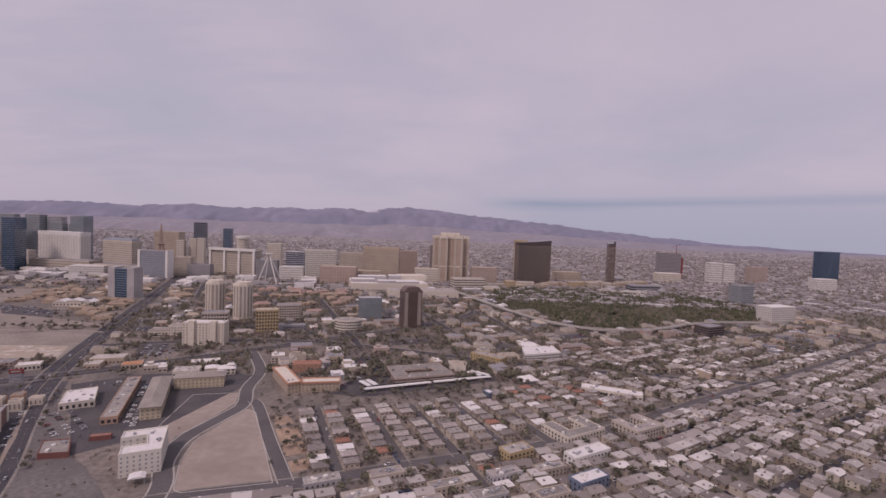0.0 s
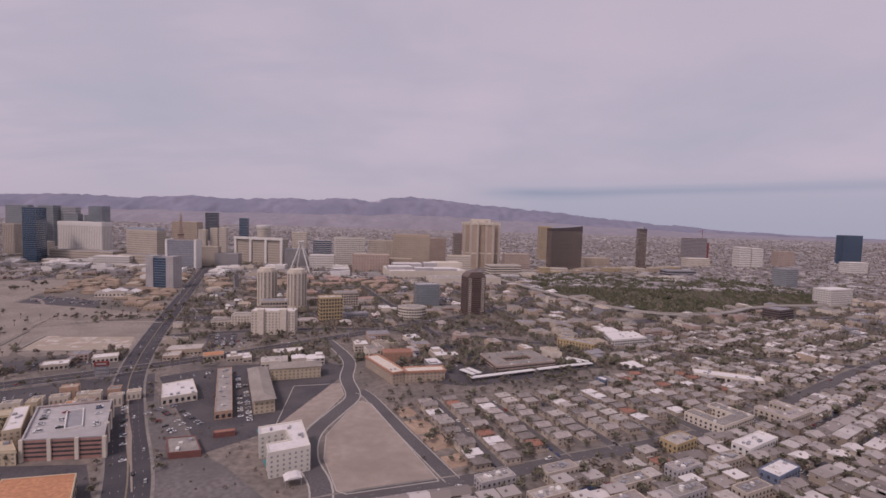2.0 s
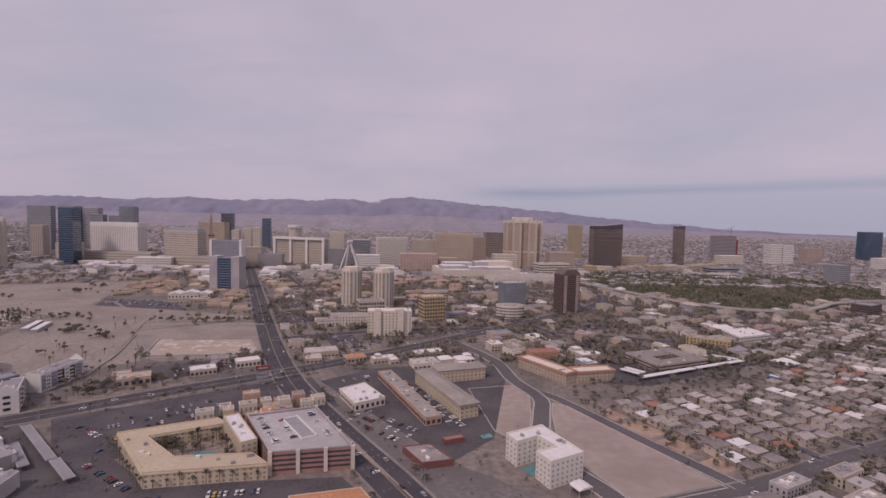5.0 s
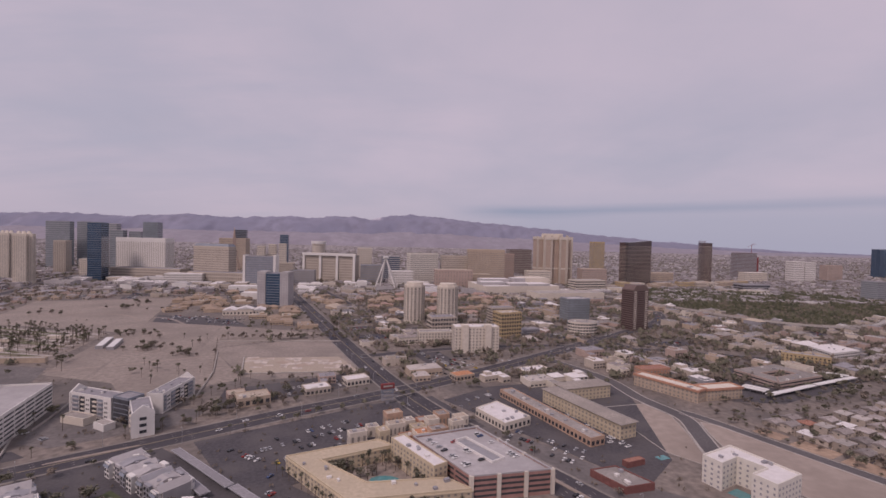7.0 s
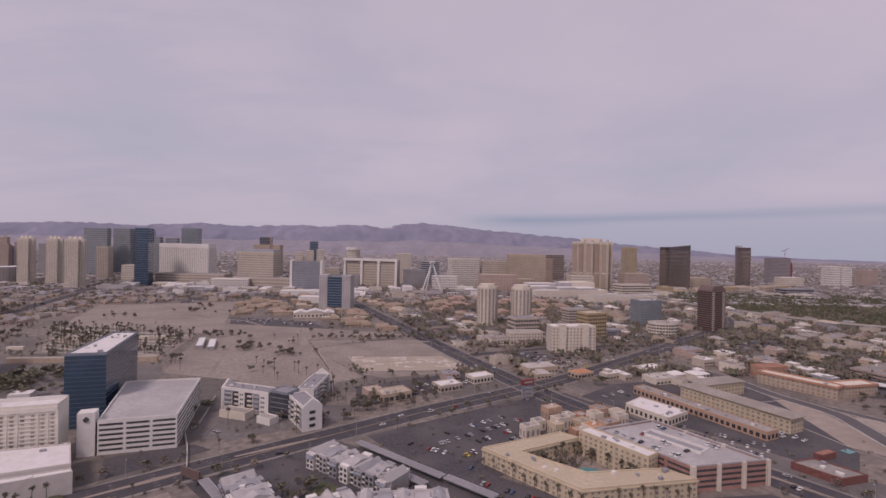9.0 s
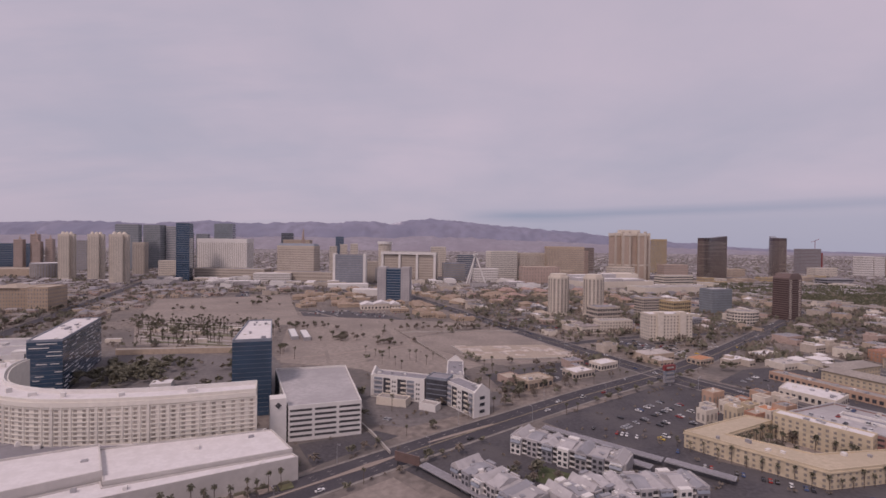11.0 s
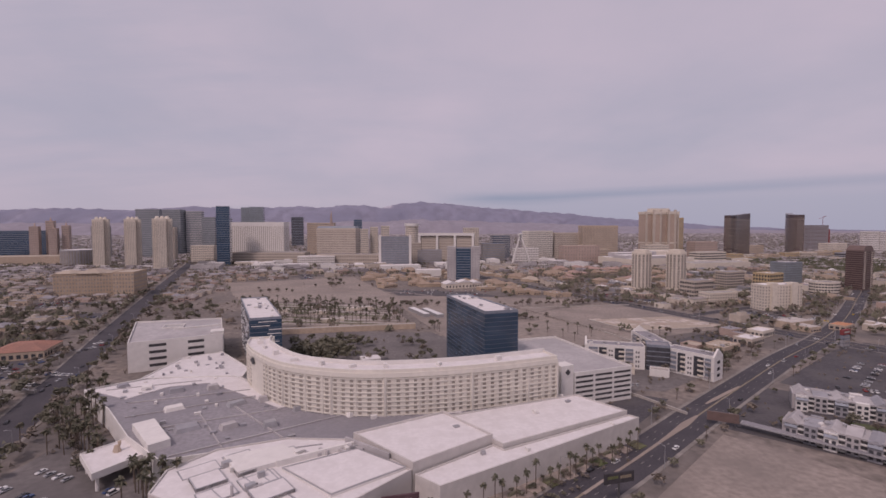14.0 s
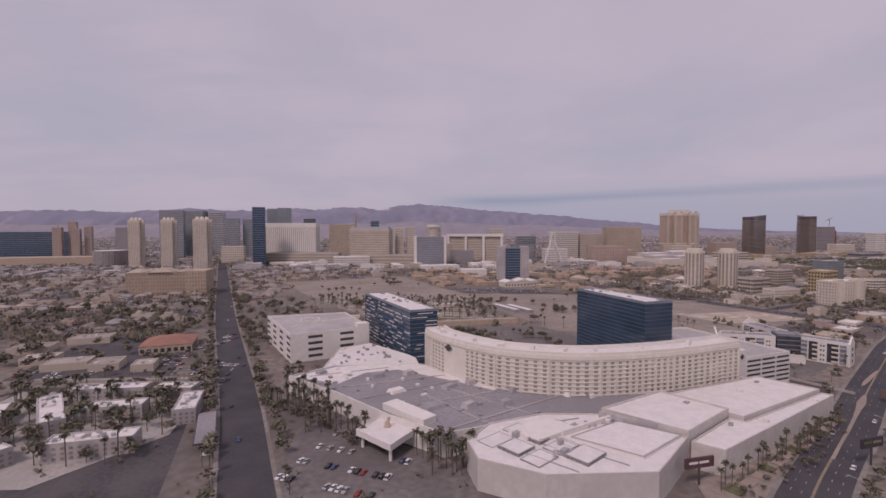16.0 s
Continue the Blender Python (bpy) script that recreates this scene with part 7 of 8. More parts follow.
for k in range(60):
    x, y = STREET.uniform(-372, -300), STREET.uniform(172, 226)
    if inside(x, y, [(-366, 210), (-326, 208), (-300, 198), (-330, 176), (-356, 180)]) and free(x, y, 0.4):
        put_tree(x, y, 0.8, k % 3 == 0)
for cx_, cy_, n, r in ((-445, 412, 16, 8), (-408, 398, 12, 7), (-480, 462, 16, 10), (-572, 600, 10, 9), (-566, 640, 8, 8), (-330, 300, 14, 7), (-318, 308, 10, 6), (-342, 285, 9, 5), (-620, 560, 8, 12), (-520, 590, 10, 10)):
    for k in range(n):
        put_tree(cx_ + STREET.gauss(0, r), cy_ + STREET.gauss(0, r * 0.7), 0.85, k % 2 == 0)
for k in range(210):
    x, y = STREET.uniform(-712, -640), STREET.uniform(196, 258)
    if free(x, y, 0.6):
        (put_palm if STREET.random() < 0.6 else put_tree)(x, y, 1.15)
for k in range(70):
    x, y = STREET.uniform(-352, -262), STREET.uniform(285, 350)
    if inside(x, y, [(-346, 287), (-268, 338), (-288, 354), (-352, 320)]) and free(x, y, 0.3):
        (put_palm if STREET.random() < 0.3 else put_tree)(x, y, 0.85)
for k in range(70):
    x, y = STREET.uniform(-420, -345), STREET.uniform(255, 345)
    if free(x, y, 0.8):
        (put_palm if STREET.random() < 0.6 else put_tree)(x, y, 0.9)
for k in range(90):
    put_tree(-536 + STREET.gauss(0, 9), 318 + STREET.gauss(0, 12), 1.1, False)
for k in range(150):
    x, y = STREET.uniform(-560, -470), STREET.uniform(232, 345)
    if inside(x, y, [(-556, 340), (-488, 345), (-478, 300), (-474, 247.1), (-520, 251.6), (-540, 277.5)]):
        put_tree(x, y, 0.75)
for k in range(90):
    s_, v_ = STREET.random(), STREET.uniform(-1, 1)
    x, y = -494 + 68 * s_ + 3 * v_, 159 + 44 * s_ - 4 * v_
    put_tree(x, y, 0.3, k % 2 == 0)
for side in (-1, 1):
    for p, d in along(smooth(HARMON), 4.6, 2):
        n = Vector((-d.y, d.x))
        q = p + n * side * 9.4
        if q.y < 620 and STREET.random() < 0.8 and free(q.x, q.y, 0.1, roads=False):
            (put_palm if STREET.random() < 0.35 else put_tree)(q.x + STREET.uniform(-1.5, 1.5), q.y, 1.0)
    for p, d in along(smooth(FLAMINGO), 8, 3):
        n = Vector((-d.y, d.x))
        q = p + n * side * 10.5
        if q.y < 640 and STREET.random() < 0.5 and free(q.x, q.y, 0.1, roads=False):
            put_tree(q.x, q.y, 0.7)
    for p, d in along(smooth(PARADISE), 6, 3):
        n = Vector((-d.y, d.x))
        q = p + n * side * STREET.uniform(9, 12)
        if STREET.random() < 0.65 and free(q.x, q.y, 0.1, roads=False):
            (put_palm if STREET.random() < 0.3 else put_tree)(q.x, q.y, 0.7)

for k in range(150):
    x, y = STREET.uniform(-480, -300), STREET.uniform(340, 520)
    if noise.noise(Vector((x / 40, y / 40, 7.7))) > 0.05 and not inside(x, y, [(-404, 440), (-306, 448), (-283, 356), (-366, 346)]):
        (put_palm if STREET.random() < 0.45 else put_tree)(x, y, 0.95)
for p, d in along([(-402, 447), (-306, 455)], 4.0):
    put_tree(p.x + STREET.uniform(-2, 2), p.y + STREET.uniform(0, 8), 0.9, True)

# street lamps
lamp = thing("street_lamp", "tall grey street lamp with a curved arm", "street lamp", group="street lamps")
part("pole", Geo().cone(0, 0, 0, 6.4, 0.09, 0.06, 6), M["metal"], lamp)
arm = part("arm", Geo().beam((0, 0, 6.3), (1.4, 0, 6.6), 0.05, 5), M["metal"], lamp)
part("head", Geo().box(1.2, -0.12, 6.5, 1.9, 0.12, 6.62), M["metal"], arm)
lamp.matrix_basis = pose(-205, 262, 0, 0, 0, 40)
for line, w, step in ((smooth(FLAMINGO), 15, 24), (smooth(PARADISE), 13, 26), (smooth(HARMON), 13, 34)):
    for i, (p, d) in enumerate(along(line, step, 9)):
        if p.y < 560:
            s = 1 if i % 2 else -1
            n = Vector((-d.y, d.x))
            q = p + n * s * (w / 2 + 1.2)
            copy_thing(lamp, pose(q.x, q.y, 0, 0, 0, math.degrees(math.atan2(-n.y * s, -n.x * s))))

# ---- houses along the lanes ----
def roof_over(geo, cx, cy, w, d, z, kind):
    """A gabled, hipped or flat roof over a rectangle, its ridge along the longer side."""
    ow, od = w + 0.6, d + 0.6
    if kind == "flat":
        geo.prism(rect(cx, cy, w + 0.24, d + 0.24), z, z + 0.2)
        return
    cut = (min(w, d) * 0.85 if kind == "hip" else 0.0)
    top = rect(cx, cy, max(0.1, ow - cut), 0.08) if w >= d else rect(cx, cy, 0.08, max(0.1, od - cut))
    geo.prism(rect(cx, cy, ow, od), z, z + 0.12)
    geo.prism(rect(cx, cy, ow, od), z + 0.12, z + 0.12 + min(w, d) * 0.2, top)


def house(w, d, h, wall, roof, kind, seed, wing=None, units=1):
    rnd = random.Random(seed)
    word = {"gable": "low gabled roof", "hip": "hipped shingle roof", "flat": "flat roof and roof plant"}[kind]
    t = thing("house", ("row of small stucco flats with a " if units > 1 else "small stucco house with a ") + word, "house", group="houses along the lanes")
    walls, top, panes = Geo(), Geo(), Geo()
    for u in range(units):
        cx, cy = (u - (units - 1) / 2) * w, (0.7 if u % 2 else -0.3) if units > 1 else 0.0
        walls.prism(rect(cx, cy, w - 0.02, d), -0.2, h)
        roof_over(top, cx, cy, w, d, h, kind)
        if wing:
            wx, wy, ww, wd, wh = wing
            walls.prism(rect(cx + wx, cy + wy, ww, wd), -0.2, wh)
            roof_over(top, cx + wx, cy + wy, ww, wd, wh, "gable" if kind != "flat" else "flat")
        for sy in (-1, 1):
            n = max(2, int(w / 2.2))
            for k in range(n):
                x = cx - w / 2 + w * (k + 0.5) / n
                for z in ((0.6, 2.3) if h > 3.2 else (0.7,)):
                    if z < 1 and k == n // 2 and sy < 0 and u == 0:
                        part("door", Geo().box(x - 0.3, cy + sy * d / 2 - 0.04, 0.0, x + 0.3, cy + sy * d / 2 + 0.04, 1.25), M["brown"], t)
                    elif rnd.random() < 0.85:
                        panes.box(x - 0.4, cy + sy * d / 2 - 0.04, z, x + 0.4, cy + sy * d / 2 + 0.04, z + 0.7)
        for sx in (-1, 1):
            panes.box(cx + sx * w / 2 - 0.04, cy - 0.4, h - 1.3, cx + sx * w / 2 + 0.04, cy + 0.4, h - 0.65)
        if kind == "flat" or u == 0:
            top.prism(rect(cx + rnd.uniform(-w / 4, w / 4), cy + rnd.uniform(-d / 5, d / 5), 0.8, 0.7), h + 0.1, h + (0.9 if kind == "flat" else 1.5))
    part("wall", walls, M[wall], t)
    part("roof", top, M[roof], t)
    part("yard_wall", Geo().box(-w * units / 2 - 0.8, d / 2 + 1.6, 0, w * units / 2 + 0.8, d / 2 + 1.75, 0.9), M["house"], t)
    tagged(part("glazing", panes, M["glass"], t), kind="stuff")
    SHAPES[t] = (walls, top, panes, roof)
    return t


HOUSES = [house(7.2, 5.6, 2.3, "house", "house_roof", "gable", 1, (1.4, -2.6, 3.0, 2.6, 1.9)), house(7.4, 5.8, 3.6, "house", "pale_roof", "flat", 2, (-1.6, -2.9, 3.4, 1.8, 2.0)),
          house(7.2, 5.4, 2.3, "house", "house_roof", "hip", 3, (-1.8, -2.5, 2.8, 2.4, 1.9)), house(7.6, 5.2, 3.6, "house", "house_roof", "gable", 4, (2.0, -2.9, 3.0, 2.2, 2.0)),
          house(7.8, 5.4, 2.2, "house", "white_roof", "flat", 5, (2.0, 3.0, 3.2, 1.6, 1.9)), house(6.8, 5.0, 2.2, "house", "red_roof", "hip", 6, (1.6, -2.7, 3.0, 2.4, 2.0)),
          house(4.4, 5.4, 3.7, "beige", "house_roof", "gable", 7, None, 4), house(4.6, 5.4, 3.9, "gold", "pale_roof", "flat", 8, (0.6, -3.0, 2.2, 1.6, 3.2), 4), house(4.4, 5.6, 3.7, "cream", "white_roof", "flat", 9, (0.6, 3.0, 2.2, 1.4, 3.2), 4)]
for i, o in enumerate(HOUSES):
    o.matrix_basis = pose(300 + 22 * i, 290 + 13 * i, 0, 0, 0, 30)
    TAKEN.append((300 + 22 * i, 290 + 13 * i, 6.0))
HS = random.Random(21)
built = 0


def put_house(x, y, rot, weights=(5, 6, 4, 4, 2, 1, 0, 0, 0)):
    global built
    if built > 980 or HS.random() < 0.1 or not free(x, y, 3.1):
        return False
    h = HS.choices(HOUSES, weights)[0]
    bake(HS.choice(("dirt_dark", "path", "dirt_dark", "lot_asphalt", "grass")), Geo().prism(rect(0, 0, HS.uniform(6, 9), HS.uniform(6, 10)), -0.1, 0.012 + 0.016 * HS.random()), pose(x, y, 0, 0, 0, rot))
    if built > 175:
        m = pose(x, y, 0, 0, 0, rot)
        bake("far_house", SHAPES[h][0], m)
        bake("far_roof", SHAPES[h][1], m)
        bake("glass", SHAPES[h][2], m)
    else:
        copy_thing(h, pose(x, y, 0, 0, 0, rot))
    TAKEN.append((x, y, 3.5 if h not in HOUSES[6:] else 6.5))
    built += 1
    return True


for a, b in HOME_LANES:
    A, Bv = Vector(a), Vector(b)
    d = (Bv - A).normalized()
    n = Vector((-d.y, d.x))
    rot = math.degrees(math.atan2(n.y, n.x))
    for s in (-1, 1):
        for row in (7.0,):
            k = 5.0
            while k < (Bv - A).length - 1:
                p = A + d * k + n * s * row
                put_house(p.x, p.y, rot + HS.uniform(-2, 2))
                k += 7.4
for line in (smooth(HOME_STREET),):
    for p, d in along(line, 7.6, 40):
        n = Vector((-d.y, d.x))
        for s in (-1, 1):
            for row in (9.0, 16.5, 28.5, 36.0, 48, 55.5):
                if s > 0 and row > 17:
                    continue
                q = p + n * s * row
                if q.y > 150 and not (s > 0 and q.x < 165):
                    put_house(q.x, q.y, math.degrees(math.atan2(d.y, d.x)) + HS.uniform(-2, 2))
# the wider flats beyond
for off in (-22.6, -42.0):
    line = smooth(HOME_STREET)
    for a, b in zip(line, line[1:]):
        d = (Vector(b) - Vector(a)).normalized()
        n = Vector((-d.y, d.x))
        p, q = Vector(a) + n * off, Vector(b) + n * off
        m_ = (p + q) / 2
        if m_.x > -20 and m_.y > 120 and free(m_.x, m_.y, 0.5):
            bake("asphalt", strip([tuple(p), tuple(q)], 4.8, -0.1, 0.045), Matrix())
            for side in (-1, 1):
                for k in range(int((q - p).length / 3.4)):
                    if HS.random() < 0.5:
                        c = p + d * (k + 0.5) * 3.4 + n * side * 1.6
                        put_car(c.x, c.y, math.degrees(math.atan2(d.y, d.x)))


def in_flats(x, y):
    return x >= 85 and 150 <= y <= 0.62 * x + 345


for j in range(16):
    v = 90 + 8.0 * (2 * j + 1) + 7.0 * j + 7.5
    for i in range(60):
        ends = []
        for u in (-20 + 10 * i, -9.9 + 10 * i):
            ends.append((60 + u * 0.866 - (v - 90) * 0.5, 130 + u * 0.5 + (v - 90) * 0.866))
        if not (in_flats(*ends[0]) and in_flats(*ends[1])) or not (free(*ends[0], 2.0) and free(*ends[1], 2.0)):
            continue
        bake("asphalt", strip(ends, 4.6, -0.1, 0.045), Matrix())
        for side in (-1, 1):
            if HS.random() < 0.75:
                q = HS.random()
                put_car(ends[0][0] + 8.7 * q - side * 0.85, ends[0][1] + 5.0 * q + side * 1.5, 30 + (180 if side > 0 else 0))
for i in range(44):
    for j in range(30):
        u, v = -20 + 13.2 * i * 0.72 + HS.uniform(-1.0, 1.0), 90 + 8.0 * j + 7.0 * (j // 2) + HS.uniform(-0.6, 0.6)
        x, y = 60 + u * 0.866 - (v - 90) * 0.5, 130 + u * 0.5 + (v - 90) * 0.866
        if not in_flats(x, y) or HS.random() < 0.1:
            continue
        put_house(x, y, 30 + (90 if HS.random() < 0.12 else 0), (2, 4, 2, 3, 2, 1, 3, 2, 2))
for k in range(3600):
    x, y = HS.uniform(-90, 420), HS.uniform(165, 480)
    if free(x, y, -0.7):
        put_tree(x, y, 0.45 if k % 3 else 0.8, k % 2 == 0)
for k in range(900):
    x, y = HS.uniform(-60, 300), HS.uniform(150, 400)
    if free(x, y, -1.1):
        put_tree(x, y, HS.uniform(0.6, 1.0), k % 3 == 0)
for k in range(260):
    x, y = HS.uniform(-830, -640), HS.uniform(245, 480)
    if free(x, y, 0.8):
        put_tree(x, y, 1.15)
for k in range(130):
    x, y = HS.uniform(-260, -20), HS.uniform(325, 480)
    if free(x, y, 0.8):
        put_tree(x, y, 0.9)
for a, b in HOME_LANES:
    for p, d in along([a, b], 5.5, 3):
        if STREET.random() < 0.45:
            n = Vector((-d.y, d.x)) * STREET.choice((-1.8, 1.8))
            put_car(p.x + n.x, p.y + n.y, math.degrees(math.atan2(d.y, d.x)))

# ---- low buildings of the middle distance ----
MID = random.Random(31)
LOWS = []


def low_building(x, y, w, d, h, rot, wall, roof, pitched=False):
    LOWS.append(1)
    TAKEN.append((x, y, max(w, d) * 0.5))
    # a main block, a lower wing and sometimes a raised part, so that no two outlines are alike
    blocks = [(0, 0, w, d, h)]
    s = MID.choice((-1, 1))
    if MID.random() < 0.75:
        ww, wd = w * MID.uniform(0.25, 0.5), d * MID.uniform(0.5, 0.9)
        blocks.append((s * (w / 2 - ww / 2), -(d / 2 + wd / 2 - 0.05), ww, wd, h * MID.uniform(0.6, 1.0)))
    if MID.random() < 0.5:
        blocks.append((-s * w * 0.22, d * 0.1, w * MID.uniform(0.2, 0.4), d * MID.uniform(0.4, 0.7), h + MID.uniform(0.8, 2.0)))
    near = len(LOWS) <= 96
    m = pose(x, y, 0, 0, 0, rot)
    if near:
        t = thing("low_building", f"low {'pitch-roofed' if pitched else 'white-roofed' if roof == 'white_roof' else 'flat-roofed'} {wall} building with stepped blocks", "building", x, y, 0, rot)
    walls, top, band, units = Geo(), Geo(), Geo(), Geo()
    for k, (bx, by, bw, bd, bh) in enumerate(blocks):
        walls.prism(rect(bx, by, bw, bd), -0.2 if k < 2 else h - 0.1, bh + (0.0 if pitched else 0.35))
        cover = Geo() if near else top
        if pitched:
            roof_over(cover, bx, by, bw, bd, bh, "hip")
        else:
            cover.prism(rect(bx, by, bw - 0.5, bd - 0.5), bh, bh + 0.38)
        if near:
            part("roof", cover, M[roof], t)
        if k < 2 and bh > 2.2:
            n = max(2, int(bw / 2.4))
            for q in range(n):
                px_ = bx - bw / 2 + bw * (q + 0.5) / n
                for z in ((0.6, 2.6) if bh > 4 else (0.7,)):
                    band.box(px_ - bw * 0.3 / n, by - bd / 2 - 0.05, z, px_ + bw * 0.3 / n, by - bd / 2 + 0.05, z + 1.0)
    if not pitched:
        for q in range(MID.randint(1, 5)):
            units.prism(rect(MID.uniform(-w / 2.6, w / 2.6), MID.uniform(-d / 2.8, d / 2.8), MID.uniform(0.7, 1.8), MID.uniform(0.7, 1.4)), h + 0.38, h + MID.uniform(0.9, 1.5))
    if not near:
        bake(wall, walls, m)
        bake(roof, top, m)
        bake("glass", band, m)
        bake("metal", units, m)
        return
    part("wall", walls, M[wall], t)
    if band.f:
        tagged(part("glazing", band, M["glass"], t), kind="stuff")
    if units.f:
        tagged(part("roof_plant", units, M["metal"], t), kind="stuff")


GOLF = [(105, 900), (95, 690), (118, 642), (155, 575), (192, 545), (250, 556), (330, 608), (430, 628), (520, 735), (470, 885)]


def village_at(x, y):
    return -570 < x < -340 and y > 480 or -310 < x < -115 and y > 572


def mid_zone(x, y):
    return not (abs(x + 60) > y * 1.25 + 260 or -720 < x < -300 and y < 500 or inside(x, y, GOLF))


TAKEN += [(-488, 538, 24), (-458, 532, 24), (-428, 522, 20)]
# streets of the middle distance, then their car parks, then the buildings between them
for k, (a, b) in enumerate((((-255, 505), (40, 600)), ((-330, 560), (150, 715)), ((-360, 640), (60, 770)), ((-60, 420), (-170, 700)), ((40, 455), (-60, 740)), ((110, 430), (70, 600)), ((150, 470), (420, 560)), ((330, 420), (620, 600)),
                            ((-640, 700), (-320, 760)), ((-760, 420), (-1000, 380)), ((-770, 625), (-1050, 585)), ((-860, 300), (-960, 640)), ((420, 470), (350, 560)), ((540, 520), (480, 640)), ((-330, 660), (-390, 800)), ((-470, 690), (-520, 800)))):
    ROAD_LINES.append((*a, *b, 8.0))
    road("road_mid", "grey city street between low buildings", [a, b], 6.0, side=0.8, k=1)
for k in range(420):
    x, y = MID.uniform(-900, 560), 330 + 430 * MID.random()
    w, d = MID.uniform(18, 46), MID.uniform(14, 30)
    if not mid_zone(x, y) or not free(x, y, max(w, d) * 0.5) or MID.random() < 0.45:
        continue
    rot = MID.choice((18, 25, 110))
    TAKEN.append((x, y, max(w, d) * 0.46))
    bake("lot_asphalt", Geo().prism(rect(0, 0, w, d), -0.1, 0.03 + 0.02 * MID.random()), pose(x, y, 0, 0, 0, rot))
    c, sn = math.cos(radians(rot)), math.sin(radians(rot))
    fill = MID.uniform(0.1, 0.6)
    for r in range(int(d / 6)):
        for q in range(int(w / 1.9)):
            if MID.random() < fill:
                u, v = -w / 2 + 1 + q * 1.9, -d / 2 + 3 + r * 6
                skin, cabin, key = SHAPES[MID.choice(CARS[:6])]
                m = pose(x + u * c - v * sn, y + u * sn + v * c, 0.06, 0, 0, rot + 90)
                bake(key, skin, m)
                bake("glass", cabin, m)
for k in range(3800):
    y = 335 + 425 * (k / 3800) ** 0.8 + MID.uniform(-15, 15)
    x = MID.uniform(-1000, 560)
    if not mid_zone(x, y):
        continue
    village = village_at(x, y)
    w, d = (MID.uniform(12, 26), MID.uniform(8, 14)) if village else (MID.uniform(22, 44), MID.uniform(7, 13)) if MID.random() < 0.25 else (MID.uniform(7, 18), MID.uniform(6, 13))
    if not free(x, y, max(w, d) * 0.5):
        continue
    if village:
        red = x > -320
        low_building(x, y, w, d, MID.uniform(2.8, 4.0), MID.choice((15, 105, 40)), "village_wall", MID.choice(("pink_roof", "pink_roof", "village_roof") if red else ("village_roof", "village_roof", "tan_roof")), MID.random() < 0.6)
    elif x < -620:
        low_building(x, y, w * 0.85, d * 0.85, MID.uniform(2.2, 3.6), MID.choice((10, 14, 100)), MID.choice(("tan", "beige", "rose")), MID.choice(("house_roof", "house_roof", "house_roof", "gray_roof", "pale_roof")), MID.random() < 0.6)
    else:
        low_building(x, y, w, d, MID.uniform(2.4, 6.0), MID.choice((18, 25, 110)), MID.choice(("beige", "cream", "tan", "gray", "beige", "rose")), MID.choice(("pale_roof", "house_roof", "white_roof", "gray_roof", "tan_roof", "house_roof", "pale_roof")), MID.random() < 0.2)


for k in range(170):
    x, y = MID.uniform(-820, 420), MID.uniform(770, 905)
    w, d = MID.uniform(18, 46), MID.uniform(10, 22)
    if free(x, y, max(w, d) * 0.5) and not inside(x, y, GOLF):
        low_building(x, y, w, d, MID.uniform(3.5, 9.0), MID.choice((6, 14, 96)), MID.choice(("cream", "pale_gray", "beige", "white")), MID.choice(("white_roof", "white_roof", "pale_gray", "pale_roof")))


# ---- far city: joined pieces too small to tell apart ----
FAR = random.Random(41)


def tree_clump(geo, x, y, s, rnd, z=0.0):
    for k in range(7):
        p = Vector((x + rnd.gauss(0, s * 0.45), y + rnd.gauss(0, s * 0.45), z + s * rnd.uniform(0.35, 1.25)))
        r = s * rnd.uniform(0.3, 0.55)
        a = rnd.uniform(0, 6.28)
        k0 = len(geo.v)
        geo.v += [(p.x + r * math.cos(a + i * 2.09), p.y + r * math.sin(a + i * 2.09), p.z - r * 0.4) for i in range(3)] + [(p.x, p.y, p.z + r)]
        geo.f += [(k0, k0 + 1, k0 + 3), (k0 + 1, k0 + 2, k0 + 3), (k0 + 2, k0, k0 + 3)]


far = Geo()
for k in range(15000):
    y = 740 + 3000 * FAR.random() ** 1.7
    x = FAR.uniform(-1.25 * y - 500, 1.05 * y + 150)
    w, d, h = FAR.uniform(5, 17), FAR.uniform(5, 12), FAR.uniform(1.8, 4.5)
    if FAR.random() < 0.03:
        w, d = w * 2.5, d * 2
    if y < 1300 and not free(x, y, max(w, d) * 0.5):
        continue
    far.prism(rect(x, y, w, d, FAR.choice((8, 12, 100))), 0, h)
single("distant_low_buildings", far, M["far_city"], "sprawl of haze-paled low buildings out to the mountains", "buildings", kind="stuff")
woods, brown = Geo(), Geo()
for k in range(30000):
    y = 345 + 2300 * FAR.random() ** 1.5
    x = FAR.uniform(-1.25 * y - 450, 1.05 * y + 150)
    if y < 900 and not free(x, y, 0.8):
        continue
    if -700 < x < -300 and y < 690 and FAR.random() < 0.85 or x < -640 and y < 640 and FAR.random() < 0.35 or -330 < x < 60 and y < 520 and FAR.random() < 0.4:
        continue
    if y > 1000 and FAR.random() < 0.25:
        continue
    tree_clump(woods if FAR.random() < 0.55 else brown, x, y, FAR.uniform(1.8, 4.0), FAR)
course = Geo()
for k in range(4200):
    x, y = FAR.uniform(95, 520), FAR.uniform(545, 900)
    if inside(x, y, GOLF) and noise.noise(Vector((x / 30, y / 55, 1.3))) > -0.22:
        tree_clump(course, x, y, FAR.uniform(1.8, 4.4), FAR)
single("golf_course_trees", course, M["park_leaf"], "dense deep-green trees over a golf course", "trees", kind="stuff")
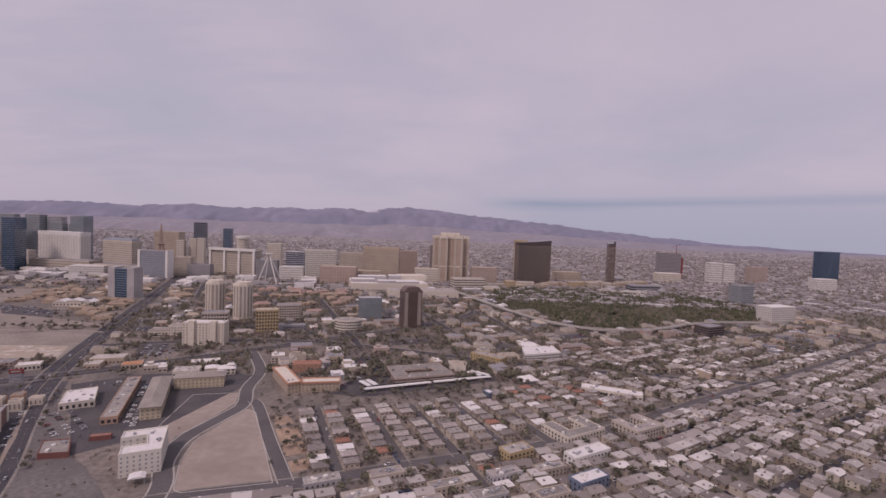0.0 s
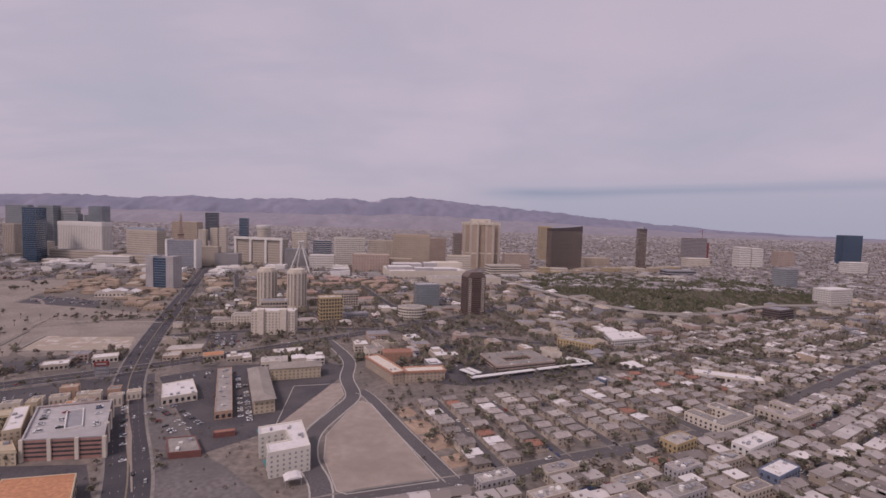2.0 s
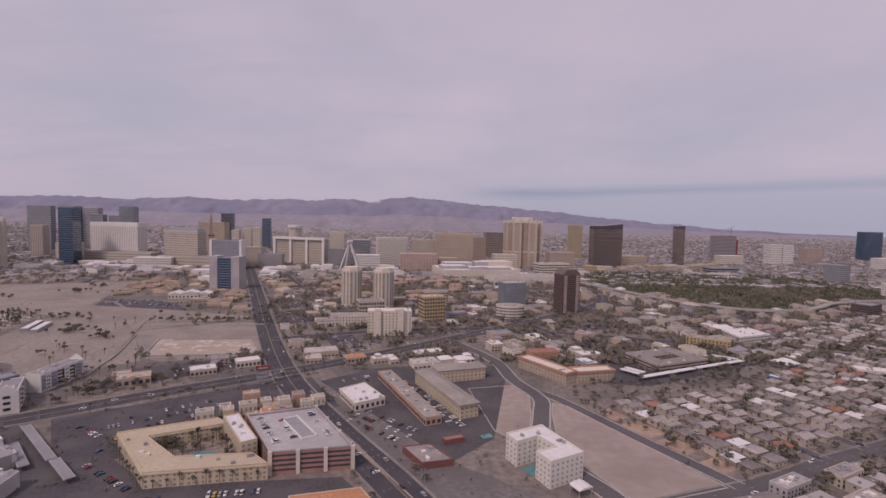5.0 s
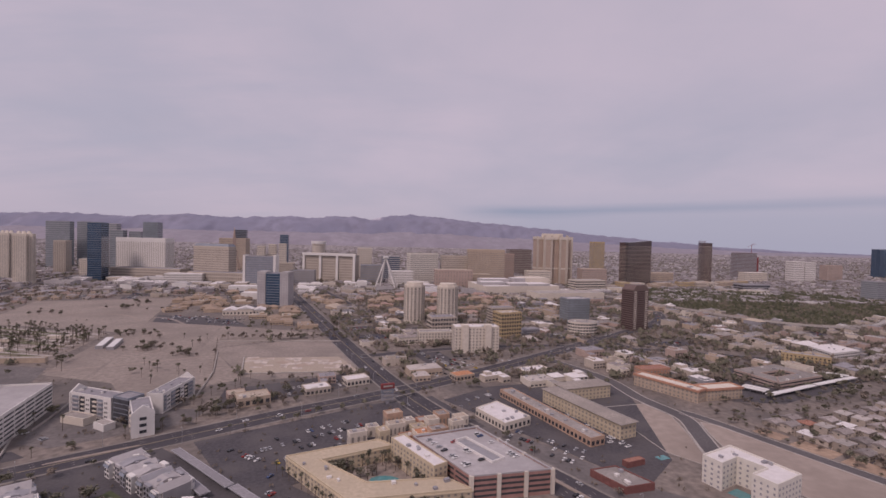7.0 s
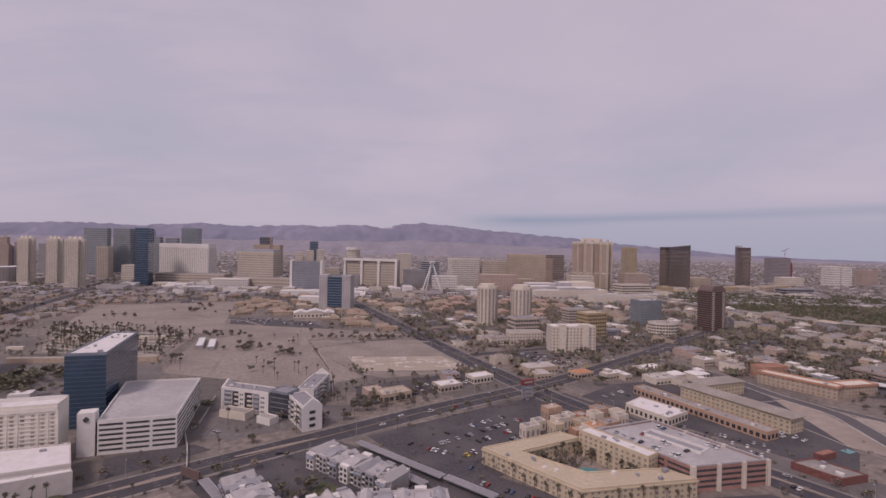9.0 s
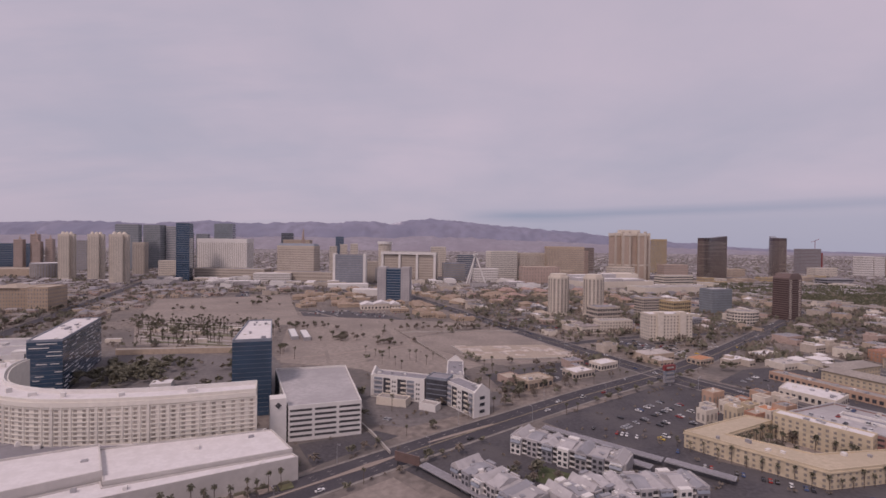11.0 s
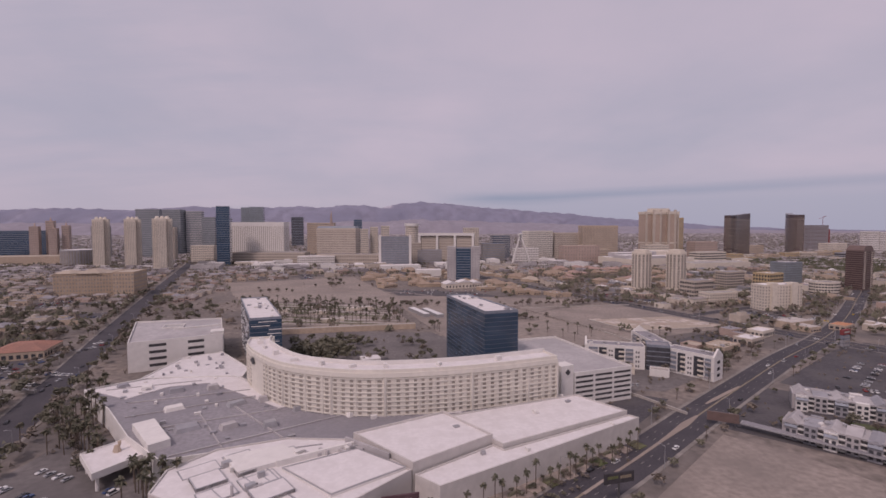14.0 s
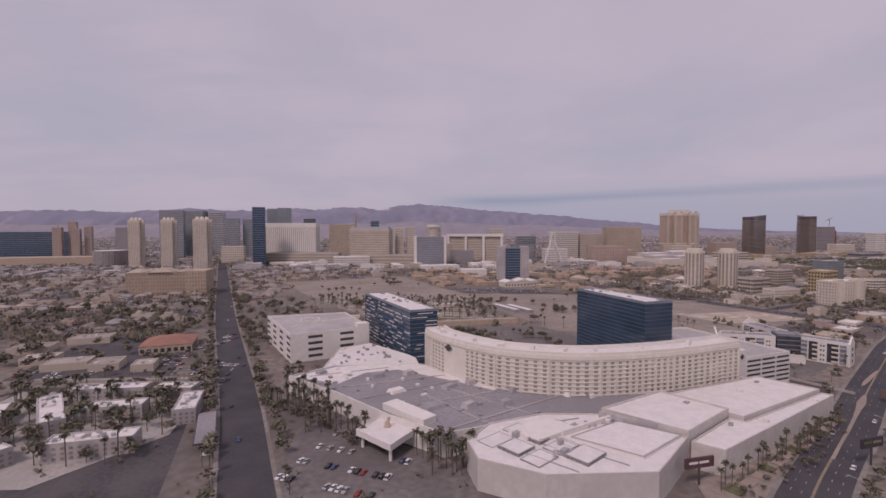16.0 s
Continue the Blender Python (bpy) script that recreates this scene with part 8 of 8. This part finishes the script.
# thick planting between the offices and shops of the middle distance
for k in range(5200):
    x, y = FAR.uniform(-340, 440), FAR.uniform(430, 830)
    if free(x, y, 0.6):
        tree_clump(woods if FAR.random() < 0.5 else brown, x, y, FAR.uniform(1.4, 3.4), FAR)
single("distant_trees", woods, M["leaf"], "dusty green trees scattered through the city", "trees", kind="stuff")
single("distant_bare_trees", brown, M["leaf_dry"], "brown bare trees and shrubs through the city", "trees", kind="stuff")
for k in range(2400):
    x, y = FAR.uniform(-1050, -650), FAR.uniform(240, 700)
    if free(x, y, 0.4):
        tree_clump(woods if FAR.random() < 0.5 else brown, x, y, FAR.uniform(2.0, 4.2), FAR)
for k in range(1400):
    x, y = FAR.uniform(-580, -330), FAR.uniform(480, 770)
    if inside(x, y, [(-580, 770), (-505, 505), (-400, 500), (-340, 560), (-420, 780)]):
        tree_clump(woods if FAR.random() < 0.4 else brown, x, y, FAR.uniform(2.0, 3.6), FAR)
for k in range(330):
    x, y = FAR.uniform(-680, -300), FAR.uniform(345, 660)
    tree_clump(woods if FAR.random() < 0.3 else brown, x, y, FAR.uniform(1.2, 3.0), FAR)
scrub = Geo()
for k in range(2600):
    x, y = FAR.uniform(-700, -100), FAR.uniform(150, 690)
    if free(x, y, 0.3) or FAR.random() < 0.03:
        tree_clump(scrub, x, y, FAR.uniform(0.4, 1.1), FAR)
single("scrub", scrub, M["leaf_dry"], "low dry desert scrub and shrubs", "shrubs", kind="stuff")

# the joined rest of what was copied above
HEAP_WORDS = {"asphalt": ("residential_streets", "grey asphalt streets between rows of houses", "streets"), "metal": ("distant_roof_plant", "grey plant boxes on flat roofs", "roof plant"), "bark": ("distant_trunks", "bare trunks of scattered street trees", "trees"), "leaf": ("distant_crowns", "olive-green crowns of scattered street trees", "trees"),
              "leaf_dry": ("distant_bare_crowns", "brown winter crowns of scattered street trees", "trees"), "frond": ("distant_palm_crowns", "green crowns of scattered palms", "palms"),
              "far_house": ("distant_house_walls", "stucco walls of small houses further off", "houses"), "far_roof": ("distant_house_roofs", "pale roofs of small houses further off", "houses"),
              "dirt_dark": ("dirt_yards", "bare dirt yards round the houses", "yards"), "path": ("paved_yards", "paved yards and drives round the houses", "yards"), "grass": ("grass_yards", "dry grass yards round the houses", "yards"), "lot_asphalt": ("distant_car_parks", "grey asphalt yards beside low buildings", "car parks"), "glass": ("distant_windows", "dark windows of cars and low buildings", "windows")}
M["far_house"] = island_mat("far_house_stucco", ((0.0, (0.26, 0.21, 0.17)), (0.5, (0.40, 0.34, 0.28)), (1.0, (0.55, 0.49, 0.42))))
M["far_roof"] = island_mat("far_house_roofing", ((0.0, (0.17, 0.145, 0.135)), (0.4, (0.29, 0.255, 0.24)), (0.8, (0.40, 0.365, 0.35)), (1.0, (0.66, 0.62, 0.60))))
for key, geo in HEAPS.items():
    name, label, cat = HEAP_WORDS.get(key, ("distant_cars" if key.startswith("car_") else "distant_roofs" if key.endswith("roof") else "distant_walls",
                                            "parked and passing cars further off" if key.startswith("car_") else "flat commercial roofs of the middle distance" if key.endswith("roof") else "stucco commercial walls of the middle distance",
                                            "cars" if key.startswith("car_") else "buildings"))
    single(name, geo, M[key], label, cat, kind="stuff")
